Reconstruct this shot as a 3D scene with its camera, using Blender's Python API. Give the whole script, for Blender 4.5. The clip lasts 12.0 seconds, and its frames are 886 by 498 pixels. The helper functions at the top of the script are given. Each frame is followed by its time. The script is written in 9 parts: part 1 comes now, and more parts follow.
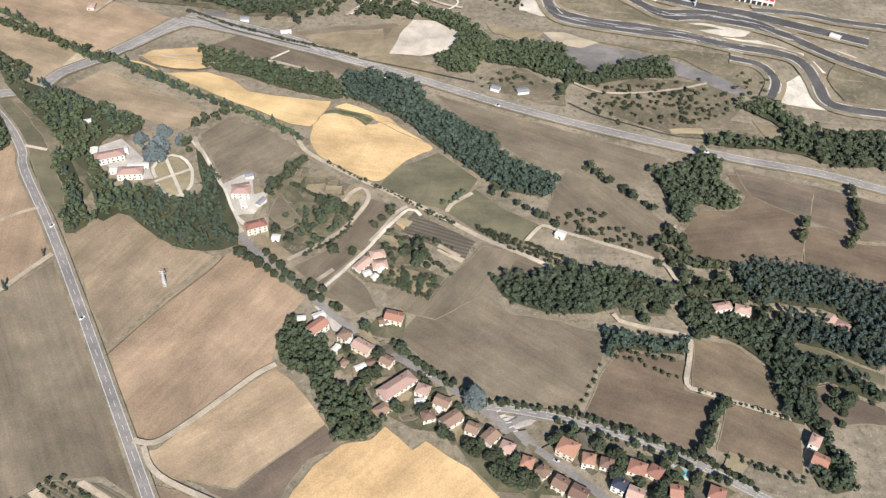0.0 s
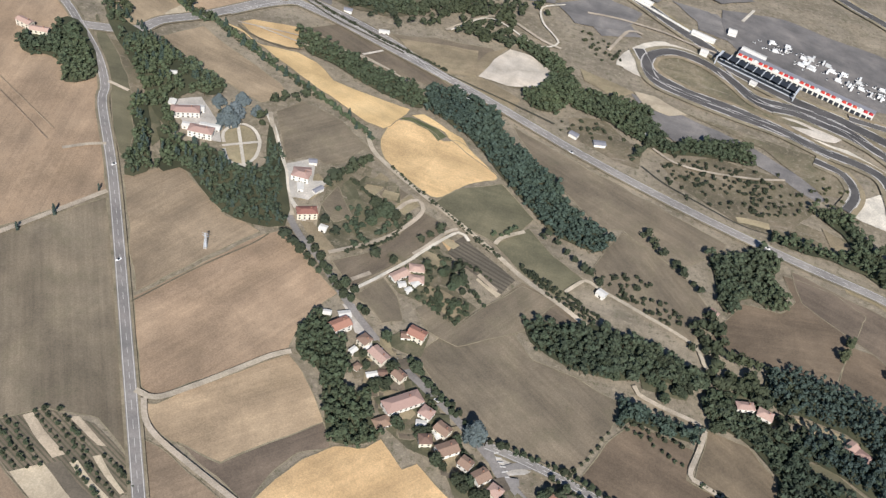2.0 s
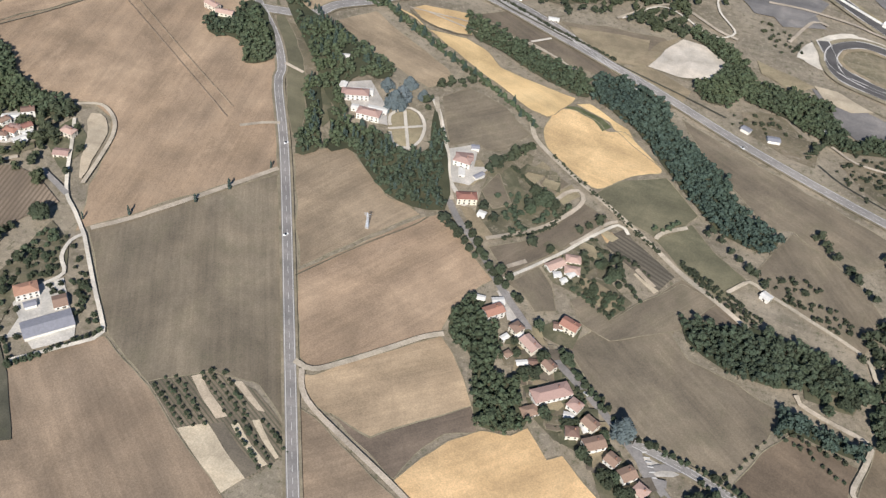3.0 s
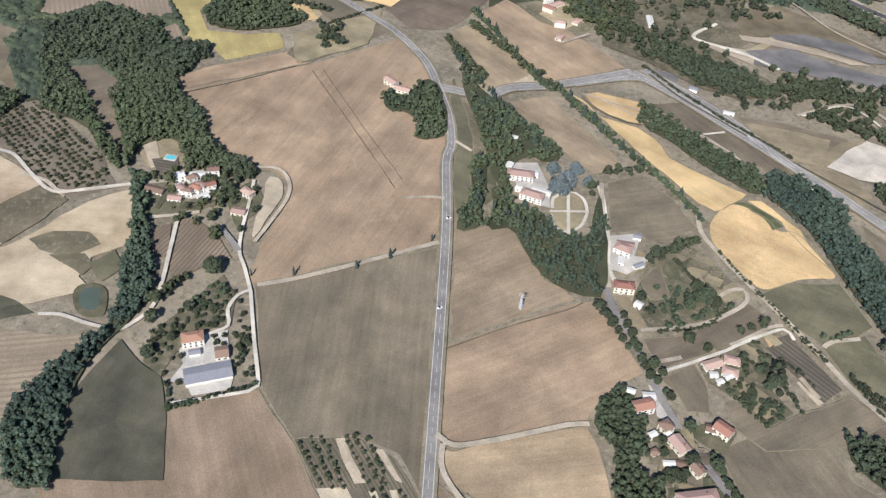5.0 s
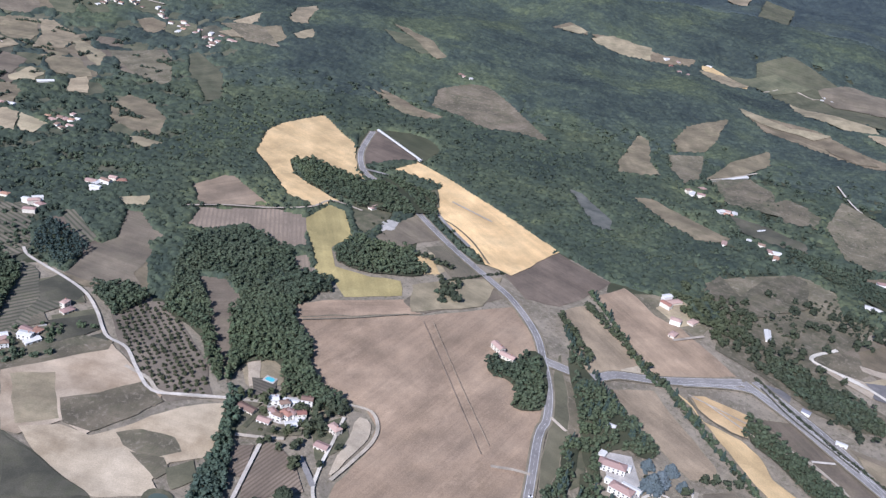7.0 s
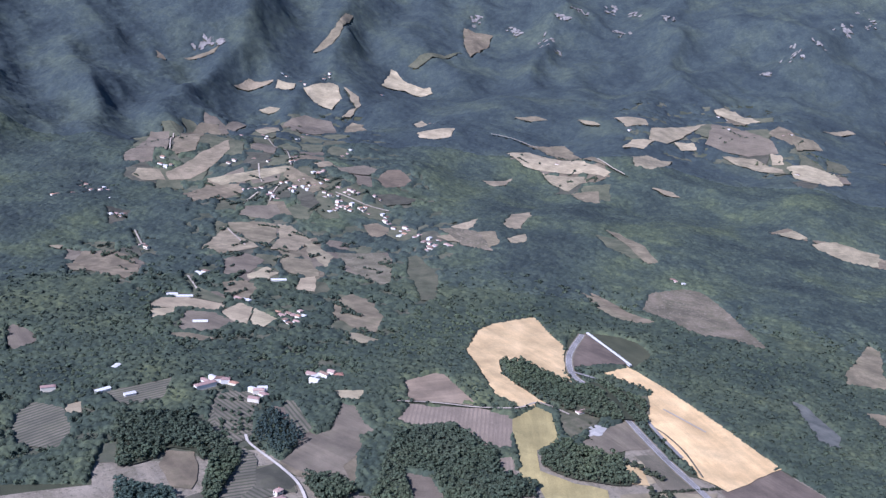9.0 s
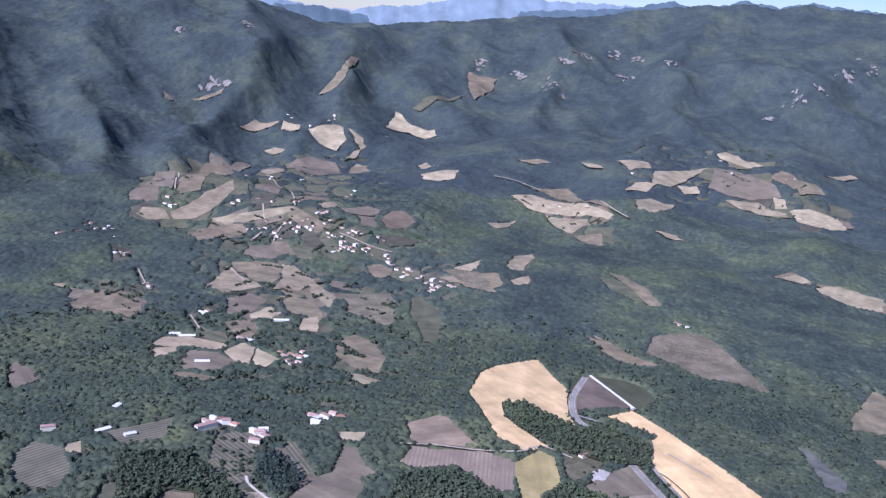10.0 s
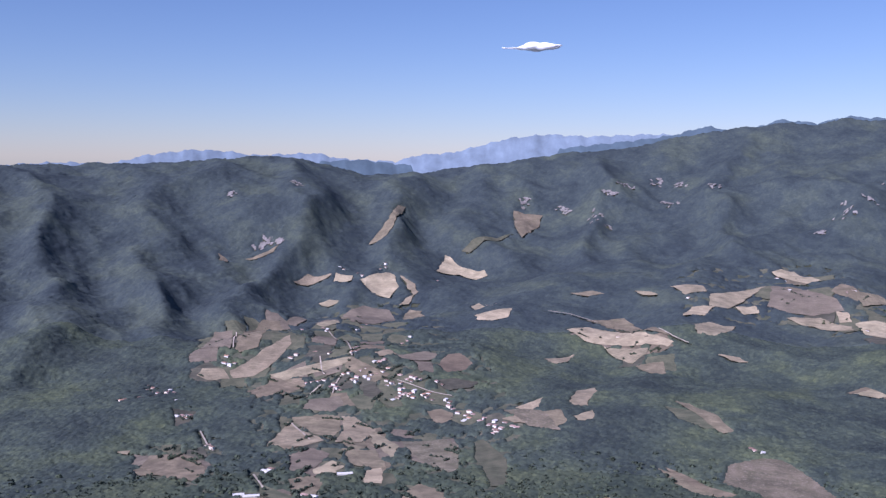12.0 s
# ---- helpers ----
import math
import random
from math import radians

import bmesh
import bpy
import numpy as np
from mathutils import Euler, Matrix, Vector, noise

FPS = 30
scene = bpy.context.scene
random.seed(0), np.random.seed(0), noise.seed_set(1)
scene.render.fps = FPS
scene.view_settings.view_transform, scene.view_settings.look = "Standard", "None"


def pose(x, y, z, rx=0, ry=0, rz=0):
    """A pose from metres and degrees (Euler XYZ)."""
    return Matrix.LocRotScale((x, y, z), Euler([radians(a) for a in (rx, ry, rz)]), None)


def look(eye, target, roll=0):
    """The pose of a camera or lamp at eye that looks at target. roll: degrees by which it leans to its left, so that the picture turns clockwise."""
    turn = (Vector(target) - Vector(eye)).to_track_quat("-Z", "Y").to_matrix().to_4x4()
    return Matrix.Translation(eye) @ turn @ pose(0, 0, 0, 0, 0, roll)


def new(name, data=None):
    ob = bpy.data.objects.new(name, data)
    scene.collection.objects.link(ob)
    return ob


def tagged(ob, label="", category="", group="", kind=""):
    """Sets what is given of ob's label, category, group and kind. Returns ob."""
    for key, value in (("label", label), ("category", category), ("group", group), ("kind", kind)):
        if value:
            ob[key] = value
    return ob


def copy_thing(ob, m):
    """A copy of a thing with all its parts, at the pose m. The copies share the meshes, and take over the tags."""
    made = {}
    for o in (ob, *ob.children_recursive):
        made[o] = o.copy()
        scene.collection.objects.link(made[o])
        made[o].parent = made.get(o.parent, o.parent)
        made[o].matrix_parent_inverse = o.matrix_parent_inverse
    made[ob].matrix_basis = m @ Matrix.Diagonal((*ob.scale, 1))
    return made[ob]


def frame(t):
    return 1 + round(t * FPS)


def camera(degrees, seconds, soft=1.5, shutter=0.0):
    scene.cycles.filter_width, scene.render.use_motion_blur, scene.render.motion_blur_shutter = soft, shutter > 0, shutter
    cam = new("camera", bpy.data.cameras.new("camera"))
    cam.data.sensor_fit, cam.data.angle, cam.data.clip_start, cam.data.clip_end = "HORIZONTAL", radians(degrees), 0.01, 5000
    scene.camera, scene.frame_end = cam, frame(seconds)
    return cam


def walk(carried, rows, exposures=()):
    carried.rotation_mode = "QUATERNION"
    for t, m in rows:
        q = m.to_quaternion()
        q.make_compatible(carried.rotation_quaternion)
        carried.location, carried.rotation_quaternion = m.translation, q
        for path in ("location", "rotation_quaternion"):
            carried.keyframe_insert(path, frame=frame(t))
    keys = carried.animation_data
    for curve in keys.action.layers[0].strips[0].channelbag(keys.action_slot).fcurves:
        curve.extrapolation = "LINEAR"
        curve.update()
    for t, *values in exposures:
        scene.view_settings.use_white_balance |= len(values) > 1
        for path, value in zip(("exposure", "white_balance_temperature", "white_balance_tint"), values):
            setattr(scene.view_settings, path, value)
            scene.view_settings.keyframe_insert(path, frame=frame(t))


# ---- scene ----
cam = camera(50.4, 12.0, soft=1.35)
PATH = [
    (0, (-4.314, -7.524, 540.357), (-4.279, -6.088, 538.965), 3.1),
    (0.5, (-2.863, -6.275, 540.291), (-2.996, -4.758, 538.994), 4.6),
    (1, (-1.481, -5.019, 540.204), (-1.713, -3.515, 538.907), 8.7),
    (1.5, (-0.309, -3.651, 540.092), (-0.399, -2.177, 538.743), 11.6),
    (2, (0.58, -2.366, 539.98), (0.505, -0.91, 538.611), 14.1),
    (2.5, (1.256, -1.38, 539.881), (0.926, -0.016, 538.456), 10.6),
    (2.7, (1.456, -1.242, 539.874), (1.095, 0.104, 538.439), 8.9),
    (4.3, (2.479, -2.039, 539.893), (1.96, -0.674, 538.527), 7.4),
    (4.5, (2.413, -1.786, 539.885), (1.8, -0.406, 538.574), 5.7),
    (5, (1.826, -0.306, 539.82), (1.088, 0.987, 538.484), 3.5),
    (5.5, (0.918, 1.656, 539.729), (0.235, 2.989, 538.404), 4.2),
    (6, (-0.041, 3.278, 539.672), (-0.759, 4.808, 538.603), 9.5),
    (6.5, (-0.627, 4.219, 539.634), (-1.549, 5.695, 538.649), 8.5),
    (7, (-0.76, 4.48, 539.632), (-1.885, 5.864, 538.728), 9.1),
    (7.5, (-0.587, 4.132, 539.648), (-1.899, 5.461, 538.933), 9.7),
    (7.7, (-0.491, 3.868, 539.653), (-1.86, 5.175, 539.006), 9.1),
    (9.3, (0.466, 1.14, 539.793), (-1.115, 2.236, 539.246), 4.3),
    (9.5, (0.504, 0.932, 539.801), (-1.072, 2.055, 539.292), 3.0),
    (10, (0.406, 0.717, 539.83), (-1.176, 1.844, 539.354), 5.6),
    (10.5, (0.239, 0.636, 539.839), (-1.361, 1.794, 539.527), 4.8),
    (11, (0.077, 0.635, 539.847), (-1.589, 1.729, 539.686), 3.8),
    (11.5, (-0.092, 0.681, 539.853), (-1.794, 1.727, 539.759), 1.4),
    (12, (-0.281, 0.757, 539.856), (-1.976, 1.803, 539.668), 0.6),
]
walk(cam, [(t, look(eye, target, roll)) for t, eye, target, roll in PATH],
     [(0, 0.46, 6650, 10), (0.5, 0.44, 6620, 10), (1.0, 0.22, 6600, 10), (1.5, 0.18, 6500, 10), (2.5, 0.2, 6450, 10), (5, 0.26, 6200, 10), (6, 0.24, 5800, 12), (7, 0.23, 5520, 18), (7.6, 0.17, 5330, 26), (9.5, 0.38, 5150, 27), (10.5, 0.34, 5200, 34), (12, 0.18, 5350, 36)])

# ---------------------------------------------------------------- light
SUN_AZ, SUN_EL = 166.0, 40.0  # compass-like: clockwise from +y
world = bpy.data.worlds.new("sky")
scene.world = world
world.use_nodes = True
wn = world.node_tree.nodes
sky = wn.new("ShaderNodeTexSky")
sky.sky_type, sky.sun_disc = "NISHITA", False
sky.sun_elevation, sky.sun_rotation = radians(SUN_EL), radians(SUN_AZ)
sky.altitude, sky.air_density, sky.dust_density, sky.ozone_density = 1500, 1.15, 0.3, 4.0
wn["Background"].inputs["Strength"].default_value = 0.074
world.node_tree.links.new(sky.outputs["Color"], wn["Background"].inputs["Color"])
sun = new("sun", bpy.data.lights.new("sun", "SUN"))
sun.data.energy, sun.data.angle, sun.data.color = 5.0, radians(0.5), (1.0, 0.95, 0.88)
a, e = radians(SUN_AZ), radians(SUN_EL)
sun.matrix_world = look((0, 0, 0), (-math.sin(a) * math.cos(e), -math.cos(a) * math.cos(e), -math.sin(e)))


from mathutils.geometry import delaunay_2d_cdt

# ---------------------------------------------------------------- terrain
# The plain lies at z = 0; hills begin 1.3 km out and mountains close the valley.
CREST_AZ = (-180, -60, -20, 0, 20, 33, 35.3, 37.2, 38.9, 41.9, 44.4, 47.2, 49.5, 52.5, 55.3, 59.1, 63, 64.7, 67.4, 70.8, 75.3, 83.8, 100, 180)
CREST_EL = (0.0, 0.01, 0.02, 0.03, 0.04, 0.041, 0.0425, 0.037, 0.0395, 0.031, 0.024, 0.0149, 0.0108, 0.0023, -0.005, -0.014, -0.018, -0.0078, 0.0026, -0.0006, -0.0057, -0.0117, -0.006, 0.0)
FOOT_AZ = (-180, 0, 20, 35, 45, 55, 62, 68, 75, 84, 100, 180)
FOOT_R = (3600, 3400, 3300, 3300, 3300, 3250, 3000, 2650, 2450, 2250, 2300, 3600)
FOOT_Z = (40, 60, 110, 150, 140, 120, 80, 40, 20, 10, 10, 40)
CREST_R = (4700, 4700, 4700, 4700, 4600, 4500, 4350, 4150, 4000, 3900, 3900, 4700)


def waves(x, y, size, seed):
    """Smooth rolling relief between about -1 and 1."""
    a = seed * 1.7
    u, v = x / size * 6.283, y / size * 6.283
    w = 0.9 * np.sin(0.6 * v + a) + 0.5 * np.sin(1.3 * u - 0.7 * v + 2 * a)
    return (np.sin(u + w + a) + np.sin(0.8 * v - 0.5 * u + 1.1 * w + 2.3 * a) + 0.6 * np.sin(1.7 * u + 1.3 * v + 3.1 * a - w)) / 2.3


def ridges(x, y, size, seed):
    """Branching crests size apart, between about -0.5 and 0.5."""
    u, v = x / size + 7.3 * seed, y / size - 3.1 * seed
    i, j = np.floor(u), np.floor(v)
    p, q = u - i, v - j
    p, q = p * p * p * (p * (6 * p - 15) + 10), q * q * q * (q * (6 * q - 15) + 10)

    def chance(a, b):
        h = np.sin(a * 127.1 + b * 311.7 + seed * 74.7) * 43758.5
        return h - np.floor(h)

    n = (chance(i, j) * (1 - p) + chance(i + 1, j) * p) * (1 - q) + (chance(i, j + 1) * (1 - p) + chance(i + 1, j + 1) * p) * q
    return 0.5 - np.sqrt((2 * n - 1) ** 2 + 0.004)


def height(x, y):
    """Ground height at x, y (numbers or arrays)."""
    x, y = np.asarray(x, float), np.asarray(y, float)
    r, az = np.hypot(x, y), np.degrees(np.arctan2(-x, y))
    foot, rise, crest_r = np.interp(az, FOOT_AZ, FOOT_R), np.interp(az, FOOT_AZ, FOOT_Z), np.interp(az, FOOT_AZ, CREST_R)
    top = 540 + crest_r * np.interp(az, CREST_AZ, CREST_EL)
    s = (r - foot) / (crest_r - foot)
    t = np.clip(s, 0, 1)
    m = np.where(s > 1, 1 - 1.3 * (s - 1), t * t * (2.2 - 1.2 * t))
    k = np.clip((r - 1350) / 1000, 0, 1)
    k = k * k * (3 - 2 * k)
    base = rise * np.clip((r - 1500) / (foot - 1500), 0, 1) ** 1.3
    wx, wy = x + 90 * waves(x, y, 1100, 2.0), y + 90 * waves(x, y, 1300, 5.0)
    across = np.radians(az) * 8.4 + 0.42 * waves(x, y, 1500, 2.0) + 0.2 * waves(x, y, 620, 4.0)  # a spur every 440 m along the range
    spine = (0.55 - np.sqrt(np.sin(np.pi * across) ** 2 + 0.05)) * np.clip((170 - np.abs(az)) / 20, 0, 1)
    spurs = ridges(wx, wy, 760, 1.0) + 0.5 * ridges(wx, wy, 370, 2.0)
    gullies = 0.6 * ridges(wx, wy, 180, 3.0) + 0.4 * ridges(x, y, 95, 4.0)
    z = base + (top - base) * m + k * (1 - t) * (30 * waves(x, y, 1100, 1.0) + 17 * waves(x, y, 520, 3.0))
    swell = np.clip(4 * t * (1 - t), 0, 1) ** 0.7
    brow = np.clip((s - 0.75) / 0.25, 0, 1) * (9 * waves(x, y, 420, 3.0) + 6 * waves(x, y, 170, 5.0))
    rough = np.clip((r - 1500) / 700, 0, 1)
    return z + brow + swell * (74 * spine + 72 * spurs + 24 * gullies + 22 * waves(x, y, 1250, 4.0)) + rough * (1 - t) * (26 * spurs + 9 * gullies)


# ---------------------------------------------------------------- materials
def shader(name, rough=0.9):
    m = bpy.data.materials.new(name)
    m.use_nodes = True
    n, l = m.node_tree.nodes, m.node_tree.links
    b = n["Principled BSDF"]
    b.inputs["Roughness"].default_value = rough
    b.inputs["Specular IOR Level"].default_value = 0.25
    return m, n, l, b


def noise_node(n, l, vec, scale, detail=4.0, rough=0.55):
    t = n.new("ShaderNodeTexNoise")
    t.inputs["Scale"].default_value, t.inputs["Detail"].default_value, t.inputs["Roughness"].default_value = scale, detail, rough
    l.new(vec, t.inputs["Vector"])
    return t.outputs["Fac"]


def ramp(n, l, fac, stops):
    r = n.new("ShaderNodeValToRGB")
    els = r.color_ramp.elements
    while len(els) < len(stops):
        els.new(0.5)
    for el, (p, c) in zip(els, stops):
        el.position, el.color = p, (*c, 1)
    l.new(fac, r.inputs["Fac"])
    return r.outputs["Color"]


def mix(n, l, fac, a, b, how="MIX"):
    x = n.new("ShaderNodeMix")
    x.data_type, x.blend_type = "RGBA", how
    for v, i in ((fac, 0), (a, 6), (b, 7)):
        if isinstance(v, (int, float)):
            x.inputs[i].default_value = v
        elif isinstance(v, tuple):
            x.inputs[i].default_value = (*v, 1)
        else:
            l.new(v, x.inputs[i])
    return x.outputs[2]


def stretched(n, l, vec, sx, sy, sz=1.0):
    p = n.new("ShaderNodeMapping")
    p.inputs["Scale"].default_value = (sx, sy, sz)
    l.new(vec, p.inputs["Vector"])
    return p.outputs["Vector"]


def varied(n, l, col, hue=0.01, val=0.12, source="OBJECT"):
    """Shift a colour a little from object to object, or from clump to clump."""
    h = n.new("ShaderNodeHueSaturation")
    rnd = n.new("ShaderNodeObjectInfo").outputs["Random"] if source == "OBJECT" else n.new("ShaderNodeNewGeometry").outputs["Random Per Island"]
    for key, mid, amp in (("Value", 1.0, val), ("Hue", 0.5, hue)):
        r = n.new("ShaderNodeMapRange")
        r.inputs["To Min"].default_value, r.inputs["To Max"].default_value = mid - amp, mid + amp
        l.new(rnd, r.inputs["Value"])
        l.new(r.outputs["Result"], h.inputs[key])
    l.new(col, h.inputs["Color"])
    return h.outputs["Color"]


def faded(col, amount=0.13):
    """Mix a colour towards its own grey by amount."""
    g = 0.3 * col[0] + 0.6 * col[1] + 0.1 * col[2]
    return tuple(v + (g - v) * amount for v in col)


def soil(name, low, mid, high, rows=0.35, row_width=3.0, patch=70.0, stripes=0.0, stripe_col=(0.1, 0.1, 0.05), rough=0.95, weeds=0.0, bleach=0.55, fade=0.13, flecks=0.0):
    """A farmed surface: broad patches, fine grain, and drill or tractor lines along the field's own x."""
    low, mid, high, stripe_col = (faded(q, fade) for q in (low, mid, high, stripe_col))
    m, n, l, b = shader(name, rough)
    vec = n.new("ShaderNodeTexCoord").outputs["Object"]
    big = noise_node(n, l, vec, 1 / patch, 5.0, 0.6)
    c = ramp(n, l, big, [(0.33, low), (0.5, mid), (0.68, high)])
    streak = noise_node(n, l, stretched(n, l, vec, 0.012, 1 / row_width), 1.0, 3.0, 0.7)
    dark, light = tuple(v * 0.72 for v in mid), tuple(min(1, v * 1.25) for v in mid)
    c = mix(n, l, rows, c, ramp(n, l, streak, [(0.35, dark), (0.65, light)]))
    wide = noise_node(n, l, stretched(n, l, vec, 0.006, 0.06), 1.0, 2.0, 0.5)
    c = mix(n, l, 0.42, c, ramp(n, l, wide, [(0.3, (0.66, 0.66, 0.66)), (0.7, (1.28, 1.25, 1.2))]), "MULTIPLY")
    cloudy = noise_node(n, l, vec, 1 / 38, 5.0, 0.6)
    c = mix(n, l, 0.7, c, ramp(n, l, cloudy, [(0.3, (0.74, 0.76, 0.78)), (0.68, (1.22, 1.2, 1.18))]), "MULTIPLY")
    worn = noise_node(n, l, stretched(n, l, vec, 0.018, 0.035), 1.0, 6.0, 0.7)
    c = mix(n, l, ramp(n, l, worn, [(0.56, (0, 0, 0)), (0.74, (bleach, bleach, bleach))]), c, tuple(min(1, v * 1.5) for v in mid))
    if stripes:
        w = n.new("ShaderNodeTexWave")
        w.bands_direction = "Y"
        w.inputs["Scale"].default_value, w.inputs["Distortion"].default_value = 0.314 / stripes, 0.6
        l.new(vec, w.inputs["Vector"])
        c = mix(n, l, ramp(n, l, w.outputs["Fac"], [(0.45, (0, 0, 0)), (0.75, (0.75, 0.75, 0.75))]), c, stripe_col)
    if weeds:
        g = noise_node(n, l, vec, 1 / 28, 6.0, 0.7)
        c = mix(n, l, ramp(n, l, g, [(0.5, (0, 0, 0)), (0.72, (weeds, weeds, weeds))]), c, (0.11, 0.115, 0.06))
    if flecks:
        f = noise_node(n, l, vec, 1 / 5.5, 5.0, 0.75)
        c = mix(n, l, ramp(n, l, f, [(0.54, (0, 0, 0)), (0.63, (flecks, flecks, flecks))]), c, (0.1, 0.1, 0.06))
        c = mix(n, l, ramp(n, l, f, [(0.37, (flecks, flecks, flecks)), (0.46, (0, 0, 0))]), c, (0.36, 0.31, 0.235))
        way = noise_node(n, l, stretched(n, l, vec, 0.02, 0.11), 1.0, 5.0, 0.7)
        c = mix(n, l, ramp(n, l, way, [(0.6, (0, 0, 0)), (0.7, (0.5, 0.5, 0.5))]), c, (0.38, 0.33, 0.26))
    grain = noise_node(n, l, vec, 0.8, 4.0, 0.7)
    c = mix(n, l, 0.55, c, ramp(n, l, grain, [(0.3, (0.62, 0.62, 0.62)), (0.7, (1.3, 1.3, 1.3))]), "MULTIPLY")
    l.new(varied(n, l, c, 0.006, 0.07), b.inputs["Base Color"])
    bump = n.new("ShaderNodeBump")
    bump.inputs["Strength"].default_value, bump.inputs["Distance"].default_value = 0.5, 0.4
    l.new(grain, bump.inputs["Height"])
    l.new(bump.outputs["Normal"], b.inputs["Normal"])
    return m


def plain(name, col, rough=0.8, grain=1.0, amount=0.35, metal=0.0, varies=0.08):
    """Paint, plaster, tile or metal with a fine mottling."""
    m, n, l, b = shader(name, rough)
    vec = n.new("ShaderNodeTexCoord").outputs["Object"]
    f = noise_node(n, l, vec, grain, 5.0, 0.65)
    c = mix(n, l, amount, col, ramp(n, l, f, [(0.3, tuple(v * 0.55 for v in col)), (0.7, tuple(min(1, v * 1.35) for v in col))]))
    l.new(varied(n, l, c, 0.008, varies), b.inputs["Base Color"])
    b.inputs["Metallic"].default_value = metal
    return m


def leaves(name, dark, mid, light, source="ISLAND", rough=0.85, patch=120, val=0.26):
    m, n, l, b = shader(name, rough)
    vec = n.new("ShaderNodeTexCoord").outputs["Object"]
    f = noise_node(n, l, vec, 0.9, 4.0, 0.7)
    g = noise_node(n, l, vec, 1 / patch, 5.0, 0.62)
    c = mix(n, l, 0.5, ramp(n, l, f, [(0.3, dark), (0.55, mid), (0.75, light)]), ramp(n, l, g, [(0.3, dark), (0.5, mid), (0.7, light)]))
    stand = noise_node(n, l, vec, 1 / 260, 4.0, 0.6)
    c = mix(n, l, 0.8, c, ramp(n, l, stand, [(0.36, (0.72, 0.75, 0.82)), (0.5, (1, 1, 1)), (0.64, (1.36, 1.32, 1.08))]), "MULTIPLY")
    l.new(varied(n, l, c, 0.02, val, source), b.inputs["Base Color"])
    bump = n.new("ShaderNodeBump")
    bump.inputs["Strength"].default_value, bump.inputs["Distance"].default_value = 0.8, 0.6
    l.new(f, bump.inputs["Height"])
    l.new(bump.outputs["Normal"], b.inputs["Normal"])
    return m


def canopy(name, dark, mid, light, grain=1.0):
    """Forest seen from far above: tones of single crowns, of groups and of whole slopes."""
    m, n, l, b = shader(name, 0.9)
    vec = n.new("ShaderNodeTexCoord").outputs["Object"]
    slope = noise_node(n, l, vec, 1 / 210, 5.0, 0.6)
    stand = noise_node(n, l, vec, 1 / 48, 4.0, 0.65)
    leafy = noise_node(n, l, vec, 1 / 5, 3.0, 0.7)
    cell = n.new("ShaderNodeTexVoronoi")
    cell.inputs["Scale"].default_value = 1 / 8.5
    l.new(vec, cell.inputs["Vector"])
    tone = n.new("ShaderNodeSeparateColor")
    l.new(cell.outputs["Color"], tone.inputs["Color"])
    c = ramp(n, l, slope, [(0.36, dark), (0.5, mid), (0.64, light)])
    c = mix(n, l, 0.75, c, ramp(n, l, stand, [(0.3, (0.7, 0.72, 0.76)), (0.5, (1, 1, 1)), (0.68, (1.3, 1.26, 1.12))]), "MULTIPLY")
    c = mix(n, l, 0.7 * grain, c, ramp(n, l, tone.outputs["Red"], [(0.0, (0.66, 0.69, 0.74)), (0.6, (1, 1, 1)), (1.0, (1.42, 1.36, 1.2))]), "MULTIPLY")
    c = mix(n, l, 0.45 * grain, c, ramp(n, l, leafy, [(0.34, (0.7, 0.7, 0.7)), (0.66, (1.3, 1.3, 1.3))]), "MULTIPLY")
    l.new(c, b.inputs["Base Color"])
    bump = n.new("ShaderNodeBump")
    bump.inputs["Strength"].default_value, bump.inputs["Distance"].default_value = 0.6, 1.6
    l.new(leafy, bump.inputs["Height"])
    l.new(bump.outputs["Normal"], b.inputs["Normal"])
    return m


M = {}
M["stubble"] = soil("stubble", (0.158, 0.127, 0.088), (0.198, 0.16, 0.112), (0.249, 0.204, 0.142), weeds=0.25)
M["dryfield"] = soil("dry_field", (0.224, 0.171, 0.118), (0.286, 0.22, 0.152), (0.353, 0.274, 0.193), rows=0.3, fade=0.03)
M["wheatbrown"] = soil("cut_wheat_field", (0.278, 0.204, 0.134), (0.355, 0.261, 0.176), (0.429, 0.323, 0.22), rows=0.26, fade=0.03)
M["warmfield"] = soil("warm_brown_field", (0.141, 0.105, 0.0699), (0.18, 0.135, 0.0901), (0.22, 0.168, 0.112), rows=0.3)
M["darkstubble"] = soil("dark_stubble", (0.135, 0.103, 0.076), (0.175, 0.135, 0.099), (0.215, 0.166, 0.121))
M["wheat"] = soil("golden_wheat", (0.517, 0.355, 0.181), (0.597, 0.416, 0.217), (0.676, 0.484, 0.262), rows=0.15, patch=45, fade=0.03)
M["wheatgold"] = soil("pale_gold_wheat", (0.636, 0.426, 0.206), (0.714, 0.49, 0.246), (0.792, 0.56, 0.292), rows=0.12, patch=60, fade=0.03)
M["greenfield"] = soil("dry_green_field", (0.12, 0.115, 0.07), (0.158, 0.147, 0.088), (0.2, 0.18, 0.11), rows=0.15)
M["greenpatch"] = soil("weedy_patch", (0.07, 0.085, 0.035), (0.1, 0.11, 0.05), (0.14, 0.14, 0.07), rows=0.1, patch=12)
M["meadow"] = soil("dry_meadow", (0.133, 0.115, 0.0736), (0.179, 0.152, 0.0966), (0.248, 0.202, 0.138), rows=0.05, weeds=0.5, patch=45, flecks=0.5)
M["olivefield"] = soil("fallow_field", (0.0723, 0.0709, 0.0492), (0.0974, 0.0925, 0.0651), (0.133, 0.12, 0.0867), rows=0.15, weeds=0.4, patch=40)
